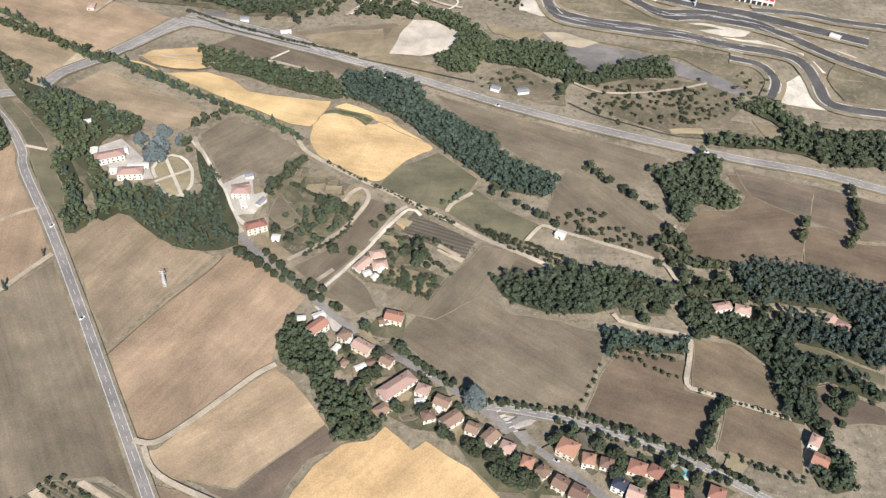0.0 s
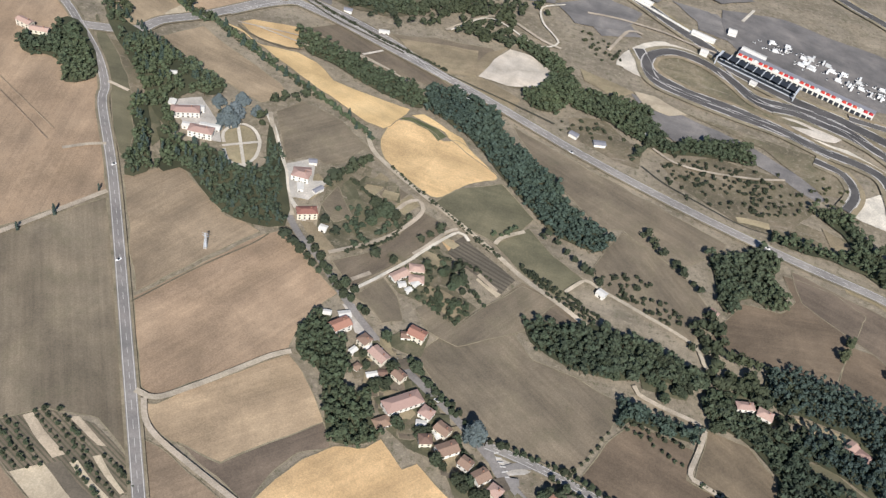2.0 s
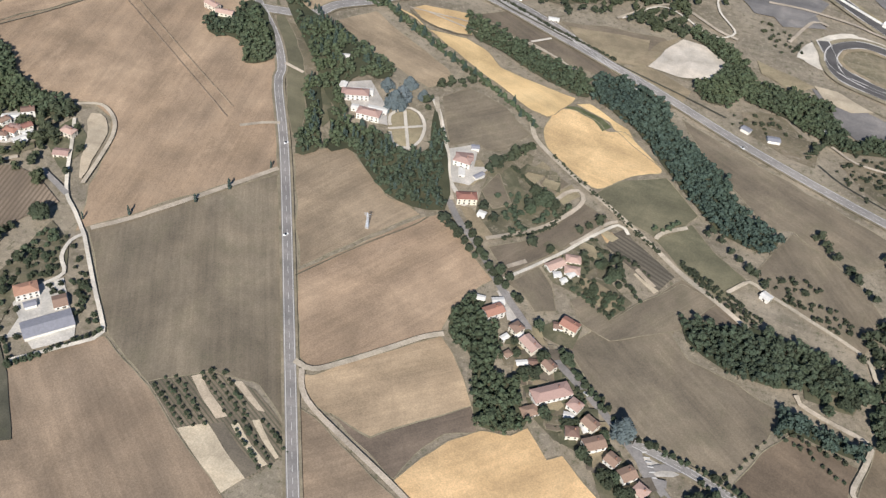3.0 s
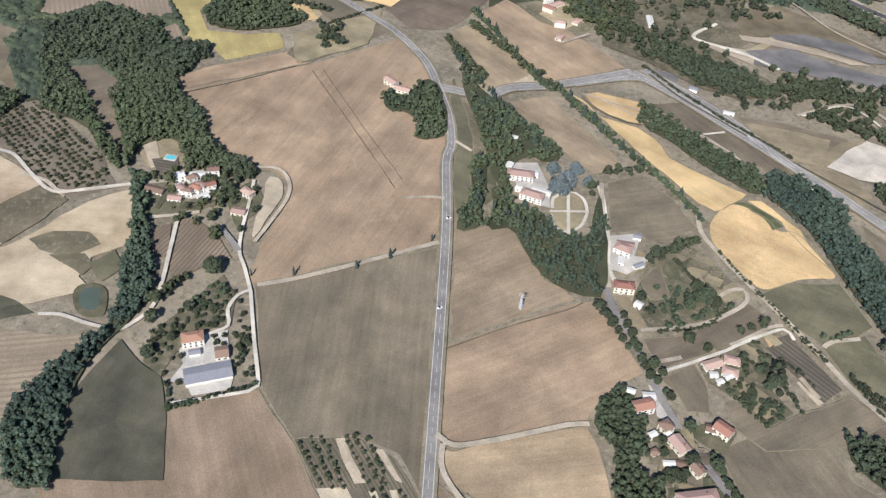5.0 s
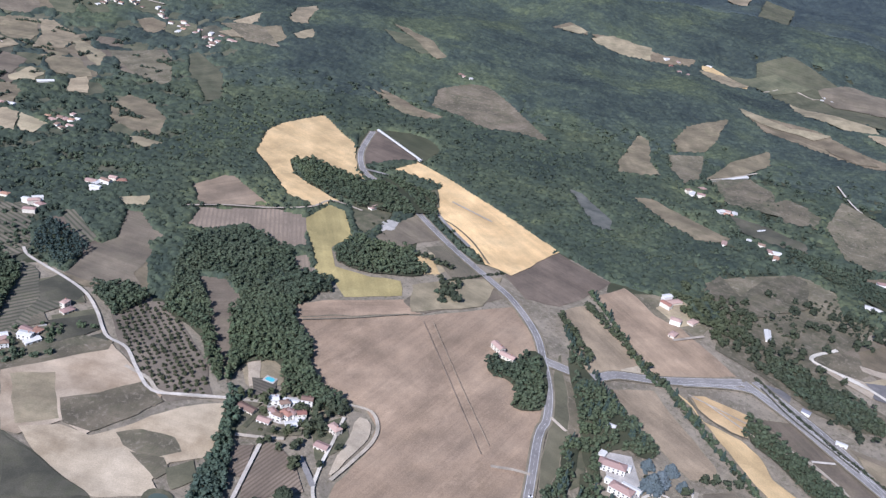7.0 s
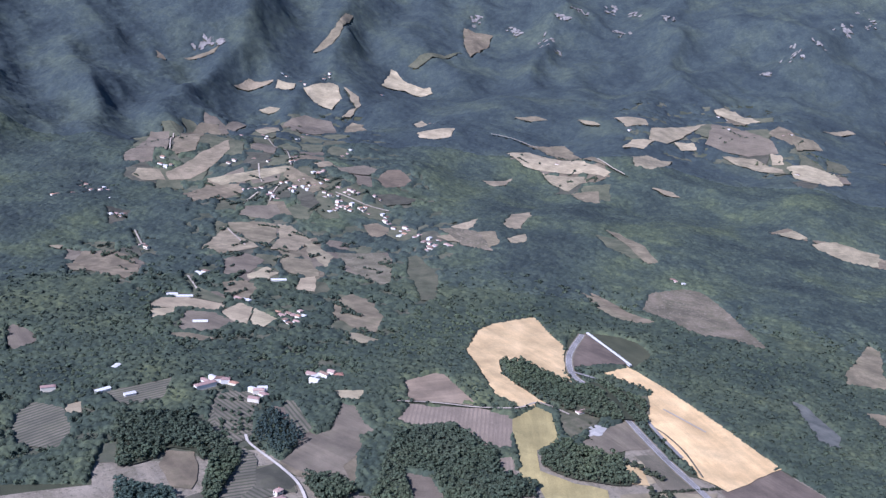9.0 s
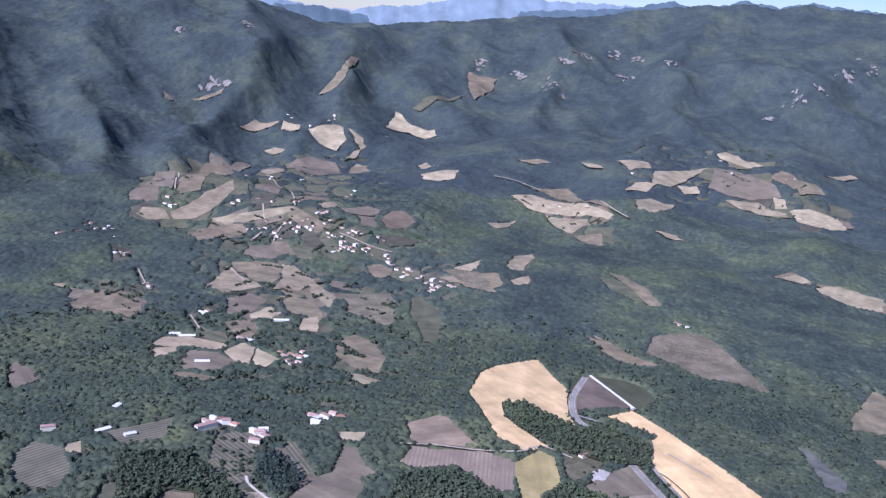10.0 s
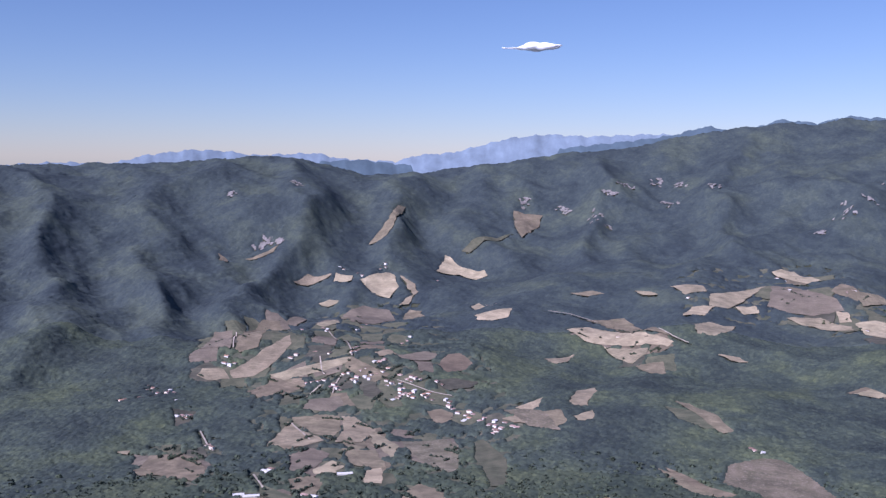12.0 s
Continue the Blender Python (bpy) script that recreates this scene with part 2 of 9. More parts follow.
M["scrubgrass"] = soil("rough_garden_grass", (0.092, 0.0902, 0.0534), (0.143, 0.127, 0.081), (0.202, 0.17, 0.115), rows=0.05, weeds=0.6, patch=16, flecks=0.4)
M["vineyard"] = soil("vineyard_soil", (0.16, 0.135, 0.095), (0.2, 0.165, 0.115), (0.25, 0.2, 0.14), stripes=2.6, stripe_col=(0.1, 0.1, 0.06))
M["palestrip"] = soil("pale_mown_strip", (0.42, 0.34, 0.24), (0.5, 0.41, 0.29), (0.56, 0.47, 0.34), rows=0.15, patch=15)
M["darksoil"] = soil("dark_tilled_soil", (0.12, 0.1, 0.075), (0.15, 0.125, 0.095), (0.18, 0.15, 0.11))
M["garden"] = soil("garden_rows", (0.13, 0.11, 0.085), (0.165, 0.14, 0.105), (0.21, 0.17, 0.13), stripes=4.0, stripe_col=(0.085, 0.075, 0.055))
M["palebrown"] = soil("pale_dry_grass", (0.238, 0.194, 0.116), (0.308, 0.248, 0.152), (0.387, 0.313, 0.197), rows=0.2, weeds=0.45, patch=35)
M["tansoil"] = soil("bare_tan_soil", (0.338, 0.263, 0.156), (0.418, 0.333, 0.201), (0.497, 0.397, 0.25), rows=0.2, row_width=5, weeds=0.3, patch=40)
M["orchardsoil"] = soil("orchard_soil", (0.155, 0.125, 0.09), (0.19, 0.155, 0.115), (0.23, 0.19, 0.14), rows=0.2)
M["stripes"] = soil("striped_plough", (0.25, 0.19, 0.135), (0.3, 0.23, 0.165), (0.35, 0.275, 0.2), stripes=5.5, stripe_col=(0.24, 0.185, 0.13))
M["vinestripes"] = soil("young_vineyard", (0.21, 0.16, 0.115), (0.27, 0.205, 0.145), (0.32, 0.25, 0.18), stripes=3.6, stripe_col=(0.15, 0.115, 0.075))
M["yellowgreen"] = soil("ripening_crop", (0.36, 0.295, 0.102), (0.42, 0.345, 0.122), (0.49, 0.405, 0.15), rows=0.2)
M["brownclear"] = soil("brown_clearing", (0.159, 0.129, 0.0805), (0.213, 0.171, 0.106), (0.298, 0.238, 0.147), rows=0.3, row_width=7, weeds=0.4, patch=40)
M["rockscar"] = soil("pale_rock_face", (0.16, 0.145, 0.135), (0.25, 0.226, 0.208), (0.4, 0.365, 0.335), rows=0.05, patch=14, weeds=0.6)
M["hillplot"] = soil("green_hill_plot", (0.0828, 0.092, 0.0506), (0.124, 0.124, 0.0736), (0.175, 0.161, 0.101), rows=0.3, row_width=5, weeds=0.4, patch=30)
M["terrace"] = soil("terraced_slope", (0.15, 0.135, 0.095), (0.2, 0.175, 0.125), (0.26, 0.22, 0.165), stripes=6.0, stripe_col=(0.075, 0.085, 0.05), weeds=0.6, patch=30)
M["chalkfield"] = soil("pale_chalky_field", (0.35, 0.255, 0.16), (0.47, 0.375, 0.265), (0.54, 0.45, 0.335), rows=0.1, patch=75, fade=0.02)
M["hillgrass"] = soil("rough_hillside", (0.0644, 0.0736, 0.046), (0.0966, 0.101, 0.0644), (0.156, 0.143, 0.0966), rows=0.1, row_width=6, weeds=0.5, patch=35)
M["whitesand"] = soil("white_quarry_sand", (0.52, 0.46, 0.37), (0.64, 0.57, 0.47), (0.72, 0.65, 0.55), rows=0.1, patch=16)
M["gravel"] = soil("gravel_trap", (0.55, 0.49, 0.41), (0.64, 0.58, 0.49), (0.7, 0.64, 0.55), rows=0.1, patch=20)
M["asphalt"] = soil("worn_asphalt", (0.15, 0.142, 0.14), (0.195, 0.184, 0.18), (0.27, 0.25, 0.235), rows=0.15, patch=30)
M["road"] = soil("road_asphalt", (0.24, 0.22, 0.21), (0.28, 0.26, 0.245), (0.33, 0.305, 0.285), rows=0.1, patch=25)
M["asphaltroad"] = M["road"]
M["track"] = soil("dusty_track", (0.37, 0.31, 0.235), (0.45, 0.38, 0.29), (0.53, 0.45, 0.355), rows=0.05, patch=14)
M["gravelroad"] = soil("white_gravel_lane", (0.55, 0.49, 0.4), (0.63, 0.57, 0.48), (0.7, 0.64, 0.55), rows=0.05, patch=14)
M["racetrack"] = soil("race_track_asphalt", (0.085, 0.08, 0.08), (0.105, 0.1, 0.1), (0.135, 0.128, 0.125), rows=0.1, patch=25)
M["wheeltrack"] = soil("worn_wheel_track", (0.293, 0.217, 0.146), (0.345, 0.256, 0.172), (0.41, 0.307, 0.208))
M["wallline"] = soil("fence_shrubs", (0.07, 0.065, 0.05), (0.09, 0.085, 0.06), (0.11, 0.1, 0.075))
M["hedgeline"] = soil("field_ditch", (0.11, 0.1, 0.065), (0.15, 0.125, 0.085), (0.19, 0.155, 0.105), patch=12)
M["ground"] = soil("dry_ground", (0.195, 0.162, 0.117), (0.255, 0.212, 0.155), (0.33, 0.275, 0.207), rows=0.05, weeds=0.25, patch=50, flecks=0.7)
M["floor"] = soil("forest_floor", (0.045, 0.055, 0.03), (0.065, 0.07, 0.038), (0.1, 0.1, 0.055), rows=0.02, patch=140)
M["broad"] = leaves("broadleaf_foliage", (0.0493, 0.0661, 0.0416), (0.0758, 0.0962, 0.0559), (0.119, 0.138, 0.0766))
M["dark"] = leaves("dark_foliage", (0.0409, 0.0637, 0.0532), (0.0625, 0.0902, 0.0702), (0.095, 0.127, 0.0883))
M["mixed"] = leaves("mixed_foliage", (0.0457, 0.0637, 0.0441), (0.0734, 0.0939, 0.0585), (0.122, 0.138, 0.0818))
M["pine"] = leaves("pine_foliage", (0.0457, 0.071, 0.061), (0.0673, 0.095, 0.0793), (0.0973, 0.125, 0.0973))
M["hill"] = leaves("hill_forest_foliage", (0.0441, 0.0603, 0.0442), (0.0632, 0.0814, 0.0543), (0.0981, 0.113, 0.0643), patch=170, val=0.18)
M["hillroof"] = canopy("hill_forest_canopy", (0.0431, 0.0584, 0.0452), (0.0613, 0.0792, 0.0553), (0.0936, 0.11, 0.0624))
# these two greens are shifted to blue to paint in distance haze
M["slope"] = canopy("part_hazed_slope_canopy", (0.0418, 0.0551, 0.0503), (0.0589, 0.077, 0.0627), (0.0817, 0.101, 0.0627))
M["mountain"] = canopy("hazed_forest_canopy", (0.042, 0.056, 0.06), (0.054, 0.071, 0.071), (0.072, 0.09, 0.074), grain=0.55)
M["blue"] = leaves("blue_cedar_foliage", (0.0938, 0.119, 0.125), (0.144, 0.175, 0.181), (0.213, 0.244, 0.25), "OBJECT")
M["tree"] = leaves("garden_tree_foliage", (0.044, 0.0569, 0.0371), (0.0677, 0.0838, 0.0499), (0.109, 0.121, 0.0708), "OBJECT")
M["pond"] = plain("green_pond_water", (0.095, 0.12, 0.1), 0.3, 0.05, 0.3)
M["yard"] = soil("concrete_yard", (0.42, 0.39, 0.35), (0.5, 0.465, 0.42), (0.58, 0.54, 0.49), rows=0.05, patch=12)
M["lawn"] = soil("garden_lawn", (0.085, 0.09, 0.05), (0.125, 0.12, 0.07), (0.19, 0.165, 0.105), rows=0.05, patch=14)
M["scree"] = soil("grey_scrub", (0.093, 0.0992, 0.0868), (0.13, 0.136, 0.118), (0.174, 0.174, 0.149), rows=0.05, patch=14)
M["bark"] = plain("bark", (0.11, 0.085, 0.06), 0.95, 3.0)


# where the hill forest begins
HILL_EDGE = [(-1042, -80), (-957, 104), (-900, 226), (-976, 264), (-941, 393), (-821, 441), (-731, 494), (-718, 557), (-708, 619), (-743, 718), (-706, 779), (-705, 839), (-576, 851), (-582, 959), (-496, 951), (-429, 978), (-360, 967), (-318, 986), (-303, 1097), (-213, 1139), (-102, 1174)]

# ---------------------------------------------------------------- shapes
def inside(x, y, poly):
    """Which of the points lie in the polygon."""
    x, y = np.asarray(x, float), np.asarray(y, float)
    hit = np.zeros(x.shape, bool)
    for (x1, y1), (x2, y2) in zip(poly, poly[1:] + poly[:1]):
        if y1 != y2:
            hit ^= ((y1 > y) != (y2 > y)) & (x < (x2 - x1) * (y - y1) / (y2 - y1) + x1)
    return hit


def rounded(poly, times):
    for _ in range(times):
        poly = [(a[0] * (1 - k) + b[0] * k, a[1] * (1 - k) + b[1] * k) for a, b in zip(poly, poly[1:] + poly[:1]) for k in (0.25, 0.75)]
    return poly


def ragged(poly, step, amount):
    """Resample an outline and let its edge wander as field edges do."""
    out = []
    for (x1, y1), (x2, y2) in zip(poly, poly[1:] + poly[:1]):
        n = max(1, int(math.hypot(x2 - x1, y2 - y1) / step))
        out += [(x1 + (x2 - x1) * i / n, y1 + (y2 - y1) * i / n) for i in range(n)]
    return [(x + amount * noise.noise((x / 23, y / 23, 1.3)), y + amount * noise.noise((x / 23, y / 23, 7.9))) for x, y in out]


def mesh_object(name, verts, faces, material, smooth=False, data_only=False):
    me = bpy.data.meshes.new(name)
    me.from_pydata([tuple(v) for v in verts], [], [tuple(f) for f in faces])
    for m in material if isinstance(material, (list, tuple)) else [material]:
        me.materials.append(m)
    if smooth:
        me.shade_smooth()
    me.update()
    return me if data_only else new(name, me)


def fast_mesh(name, verts, tris, material, indices=None):
    """A large triangle mesh from arrays."""
    me = bpy.data.meshes.new(name)
    nv, nt = len(verts), len(tris)
    me.vertices.add(nv)
    me.vertices.foreach_set("co", np.asarray(verts, np.float32).ravel())
    me.loops.add(nt * 3)
    me.loops.foreach_set("vertex_index", np.asarray(tris, np.int32).ravel())
    me.polygons.add(nt)
    me.polygons.foreach_set("loop_start", np.arange(0, nt * 3, 3, dtype=np.int32))
    for m in material:
        me.materials.append(m)
    if indices is not None:
        me.polygons.foreach_set("material_index", np.asarray(indices, np.int32))
    me.update(calc_edges=True)
    me.validate()
    return new(name, me)


FIELD_LABELS = {
    "stubble": "grey-brown stubble field, harvested and dry", "dryfield": "pale brown dry field with faint tractor lines",
    "wheatbrown": "light brown cut wheat field with drill lines", "darkstubble": "dark brown tilled stubble field",
    "wheat": "golden ripe wheat field with tramlines", "wheatgold": "long pale golden wheat field beside the woods",
    "greenfield": "dull green dry grass field", "greenpatch": "dark green weedy patch in the wheat",
    "meadow": "dry grey-green meadow with patches of scrub", "vineyard": "small vineyard plot with narrow plant rows",
    "palestrip": "pale straw-coloured mown strip", "darksoil": "dark freshly tilled soil strip", "garden": "kitchen garden plot with dark rows",
    "palebrown": "pale brown dry grass field", "tansoil": "bare tan soil field",
    "orchardsoil": "brown orchard ground under small trees", "stripes": "striped ploughed field with pale furrows",
    "vinestripes": "young vineyard in pale and dark rows", "yellowgreen": "yellow-green ripening crop field", "brownclear": "brown dry clearing among the woods", "rockscar": "pale bare rock scar on the wooded mountain",
    "whitesand": "white sand yard of a quarry", "gravel": "pale gravel trap beside the race track", "asphalt": "worn grey asphalt yard", "yard": "pale concrete and gravel yard", "lawn": "dull green garden lawn", "floor": "dark undergrowth on a woodland floor", "warmfield": "warm brown dry field with faint furrows", "pond": "still dark green pond", "olivefield": "dark grey-green fallow field, mown and dry", "scrubgrass": "rough dry grass of a garden", "hillgrass": "rough green hillside of terraces and gardens", "hillplot": "green terraced plot of a hill farm", "terrace": "terraced slope with rows of small trees and stone edges", "chalkfield": "pale chalky bare field with brown patches", "scree": "grey scrubby slope among the woods"}
CLEAR = []  # outlines that stay free of forest
RANK = [0]


def field(kind, curve, turn, corners, lift=0.0):
    """A field laid over the terrain; its own x runs along its drill lines."""
    far = math.hypot(*np.mean(corners, axis=0))
    if kind not in ("floor", "hillgrass"):
        CLEAR.append(corners)
    poly = ragged(rounded(corners, curve), max(8.0, far * 0.006), 1.2 + far * (0.0016 if far < 1150 else 0.0022))
    cx, cy = np.mean(poly, axis=0)
    if not lift:
        RANK[0] += 1
        lift = 0.42 + (0.003 if far < 1150 else 0.006) * RANK[0]
    pts = [Vector(p) for p in poly]
    n = len(pts)
    if far > 1150:
        lift += 0.1 if kind == "hillgrass" else 0.7 + (far - 1150) * 0.0016
        xs, ys = zip(*poly)
        step = far * (0.007 if kind == "hillgrass" else 0.0042)
        gx, gy = np.meshgrid(np.arange(min(xs), max(xs), step), np.arange(min(ys), max(ys), step))
        ok = inside(gx, gy, poly)
        pts += [Vector(p) for p in zip(gx[ok] + 0.13 * step, gy[ok] + 0.07 * step)]
    v, _, f, *_ = delaunay_2d_cdt(pts, [(i, (i + 1) % n) for i in range(n)], [], 1, 1e-4)
    c, s = math.cos(radians(turn)), math.sin(radians(turn))
    z = height([p.x for p in v], [p.y for p in v]) + lift
    verts = [((p.x - cx) * c + (p.y - cy) * s, -(p.x - cx) * s + (p.y - cy) * c, h) for p, h in zip(v, z)]
    ob = mesh_object("field", verts, f, M[kind])
    ob.matrix_basis = pose(cx, cy, 0, 0, 0, turn)
    if far < 950 and len(corners) > 4 and kind in ("stubble", "dryfield", "wheatbrown", "darkstubble", "wheat", "greenfield", "warmfield"):
        rim = ribbon("margin", poly + poly[:1], 0.8, lift + 0.05, M["verge"])
        rim.parent, rim.matrix_parent_inverse = ob, ob.matrix_basis.inverted()
    return tagged(ob, FIELD_LABELS[kind], "field", kind="structure")


HEDGES = []  # where hedge trees of the hill plots stand


def farmland(kind, turn, trees, corners):
    """Small ragged plots round a hill village, with woods, hedges and single trees left between them."""
    rng = random.Random(round(abs(corners[0][0]) * 3 + abs(corners[0][1])))
    xs, ys = zip(*corners)
    cx, cy = np.mean(corners, axis=0)
    far = math.hypot(cx, cy)
    ox, oy = cx / far, cy / far
    wide, deep = far * 0.026, far * 0.042
    reach = int(max(max(xs) - min(xs), max(ys) - min(ys)) / wide) + 1
    for i in range(-reach, reach):
        for j in range(-reach, reach):
            p = [(cx + ox * v * deep - oy * u * wide, cy + oy * v * deep + ox * u * wide) for u, v in
                 ((i + q + rng.uniform(-0.2, 0.2), j + w + rng.uniform(-0.2, 0.2) + 0.3 * (i % 2)) for q, w in ((0.06, 0.08), (0.5, 0.02), (0.94, 0.1), (0.96, 0.6), (0.9, 0.92), (0.4, 0.97), (0.05, 0.8)))]
            if rng.random() < 0.76 and inside(*np.mean(p, axis=0), corners):
                field(rng.choice((kind, kind, kind, "hillplot", "stubble", "olivefield", "brownclear")), 0, turn + rng.choice((0, 90)), p, rng.uniform(0.3, 0.4))
    while trees > 0:
        x, y, way = rng.uniform(min(xs), max(xs)), rng.uniform(min(ys), max(ys)), radians(turn + rng.choice((0, 90)) + rng.uniform(-15, 15))
        if not inside(x, y, corners):
            continue
        for q in range(rng.choice((1, 1, 3, 6, 9))):
            HEDGES.append((x + 5 * q * math.cos(way) + rng.uniform(-1.5, 1.5), y + 5 * q * math.sin(way) + rng.uniform(-1.5, 1.5)))
            trees -= 1


def crag(corners):
    """Broken bare rock on a slope: several uneven faces that show between the trees."""
    rng = random.Random(round(corners[0][0]))
    xs, ys = zip(*corners)
    verts, faces = [], []
    for q in range(13):
        x, y = rng.gauss(np.mean(xs), 0.3 * (max(xs) - min(xs))), rng.gauss(np.mean(ys), 0.3 * (max(ys) - min(ys)))
        a, b, turn = rng.uniform(4, 15), rng.uniform(3, 8), rng.uniform(0, 3.1)
        rim = []
        for k in range(11):
            t, w = k * 0.571, rng.uniform(0.55, 1.25)
            u, v = a * w * math.cos(t), b * w * math.sin(t)
            rim.append((x + u * math.cos(turn) - v * math.sin(turn), y + u * math.sin(turn) + v * math.cos(turn)))
        CLEAR.append(rim)
        n = len(verts)
        verts += [(px, py, float(height(px, py)) + 3.5) for px, py in rim + [(x, y)]]
        faces += [(n + k, n + (k + 1) % 11, n + 11) for k in range(11)]
    tagged(mesh_object("rock_face", verts, faces, M["rockscar"]), FIELD_LABELS["rockscar"], "rock", kind="stuff")


ROAD_LABELS = {
    "road": ("road", "grey asphalt road with pale worn edges"), "asphaltroad": ("road", "narrow grey asphalt lane"), "track": ("track", "dusty pale farm track"),
    "gravelroad": ("track", "white gravel lane"), "racetrack": ("race_track", "dark asphalt race track ribbon"),
    "wallline": ("fence_line", "dark overgrown fence line"), "hedgeline": ("ditch", "overgrown ditch between two fields"), "verge": ("grass_strip", "pale mown grass strip between two fields"), "paint": ("road_marking", "white hatched road marking"), "wheeltrack": ("wheel_track", "worn tractor track across a cut field")}
PATHS = []


def along(pts, step):
    """Points on a smooth curve through pts, about step metres apart, with the way they head."""
    p = [Vector(q).to_3d() for q in pts]
    p = [2 * p[0] - p[1]] + p + [2 * p[-1] - p[-2]]
    out = []
    for i in range(1, len(p) - 2):
        n = max(1, round((p[i + 1] - p[i]).length / step))
        for k in range(n):
            t = k / n
            out.append(0.5 * (2 * p[i] + t * (p[i + 1] - p[i - 1]) + t * t * (2 * p[i - 1] - 5 * p[i] + 4 * p[i + 1] - p[i + 2]) + t**3 * (3 * p[i] - p[i - 1] - 3 * p[i + 1] + p[i + 2])))
    out.append(p[-2])
    ways = [(b - a).normalized() for a, b in zip(out, out[1:])]
    return out, ways + ways[-1:]


def ribbon(name, pts, width, lift, material, offset=0.0, dash=0.0):
    """A strip laid on the terrain along a curve; dash: gaps as long as the marks."""
    far = math.hypot(*np.mean(pts, axis=0))
    mid, ways = along(pts, min(dash, 6.0) or max(6.0, far * 0.008))
    run = max(1, round(dash / 6.0))
    verts, faces = [], []
    for i, (p, w) in enumerate(zip(mid, ways)):
        side = Vector((w.y, -w.x, 0))
        for k in (-0.5, 0.5):
            q = p + side * (offset + k * width)
            verts.append((q.x, q.y, float(height(q.x, q.y)) + lift + max(0, far - 1150) * 0.0022))
        if i and not (dash and (i // run) % 2):
            faces.append((2 * i - 2, 2 * i - 1, 2 * i + 1, 2 * i))
    return mesh_object(name, verts, faces, material)


def road(kind, width, pts):
    RANK[0] += 1
    lift = 1.3 + 0.004 * RANK[0] - 0.004 * 170
    name, label = ROAD_LABELS[kind]
    ob = tagged(ribbon(name, pts, width, lift, M[kind]), label, name.replace("_", " "), kind="structure")
    PATHS.append((pts, width))
    if kind == "road" and width > 6.4:
        for side in (-1, 1):
            line = ribbon("edge_line", pts, 0.35, lift + 0.02, M["paint"], side * (width / 2 - 0.8))
            line.parent = ob
            shoulder = ribbon("verge", pts, 2.0, lift - 0.1, M["verge"], side * (width / 2 + 1.0))
            shoulder.parent = ob
        ribbon("centre_line", pts, 0.3, lift + 0.02, M["paint"], 0, 6.0).parent = ob
    if kind == "racetrack":
        for side in (-1, 1):
            runoff = ribbon("runoff", pts, 6.0, lift - 0.12, M["palebrown" if side < 0 else "verge"], side * (width / 2 + 3.0))
            runoff.parent = ob
            line = ribbon("edge_line", pts, 0.3, lift + 0.02, M["paint"], side * (width / 2 - 0.5))
            line.parent = ob
            kerb = ribbon("kerb", pts, 0.9, lift + 0.05, M["kerb"], side * (width / 2 + 0.45), 30.0 if side > 0 else 18.0)
            kerb.parent = ob
    return ob


M["paint"] = plain("white_road_paint", (0.62, 0.6, 0.57), 0.7, 0.5)
M["verge"] = soil("mown_verge", (0.2, 0.175, 0.11), (0.26, 0.22, 0.145), (0.32, 0.27, 0.18), rows=0.1, patch=9)
M["kerb"] = plain("white_kerb", (0.6, 0.57, 0.54), 0.7, 0.3)

# ---------------------------------------------------------------- the ground, out to the horizon
AROUND = np.radians(np.concatenate([np.arange(-45, 100, 0.6), np.arange(100, 315, 3.0)]))
RINGS = np.concatenate([[0.02], np.geomspace(120, 1250, 40), np.geomspace(1262, 4930, 150)])
gr, ga = np.meshgrid(RINGS, AROUND, indexing="ij")
gx, gy = -gr * np.sin(ga), gr * np.cos(ga)
gz = height(gx, gy)
gz = gz - 2.5 * np.clip((gr - 1600) / 300, 0, 1)  # the forest floor lies below its crowns
gz[-1] = np.minimum(gz[-1], 420)
nr, na = gr.shape
i, j = np.meshgrid(np.arange(nr - 1), np.arange(na), indexing="ij")
k = (j + 1) % na
quads = np.stack([i * na + j, i * na + k, (i + 1) * na + k, (i + 1) * na + j], -1).reshape(-1, 4)[:, ::-1]
edge_az = [math.degrees(math.atan2(-x, y)) for x, y in (HILL_EDGE[0], HILL_EDGE[-1])]
HILLS = HILL_EDGE + [(-4900 * math.sin(radians(q)), 4900 * math.cos(radians(q))) for q in np.linspace(edge_az[1] - 6, 100, 30)]
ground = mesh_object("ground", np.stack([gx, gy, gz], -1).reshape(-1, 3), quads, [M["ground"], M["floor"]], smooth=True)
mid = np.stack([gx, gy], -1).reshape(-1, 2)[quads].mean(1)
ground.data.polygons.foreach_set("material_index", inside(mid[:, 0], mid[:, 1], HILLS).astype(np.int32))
tagged(ground, "dry grassy valley floor rising into wooded mountains", "ground", kind="structure")

# ---------------------------------------------------------------- fields
field("hillgrass", 1, 0, [(-2415, 743), (-2771, 1152), (-2742, 1579), (-1566, 1176), (-1346, 995), (-1078, 690), (-1045, 564), (-1197, 437), (-1364, 434), (-1499, 543), (-1895, 694)], 0.3)
field("hillgrass", 1, 0, [(-1771, 412), (-1758, 589), (-1429, 481), (-1475, 351)], 0.3)
field("hillgrass", 1, 0, [(-2252, 2278), (-2092, 2867), (-1387, 2354), (-1537, 2264), (-1765, 2179), (-1874, 1963)], 0.3)
field("hillgrass", 1, 0, [(-1145, 188), (-1090, 501), (-966, 493), (-885, 399), (-968, 158)], 0.3)
field("stubble", 0, 119, [(-397, 396), (-301, 521), (-244, 424), (-211, 368), (-186, 326), (-168, 298), (-208, 325), (-243, 321), (-277, 295), (-324, 317)])
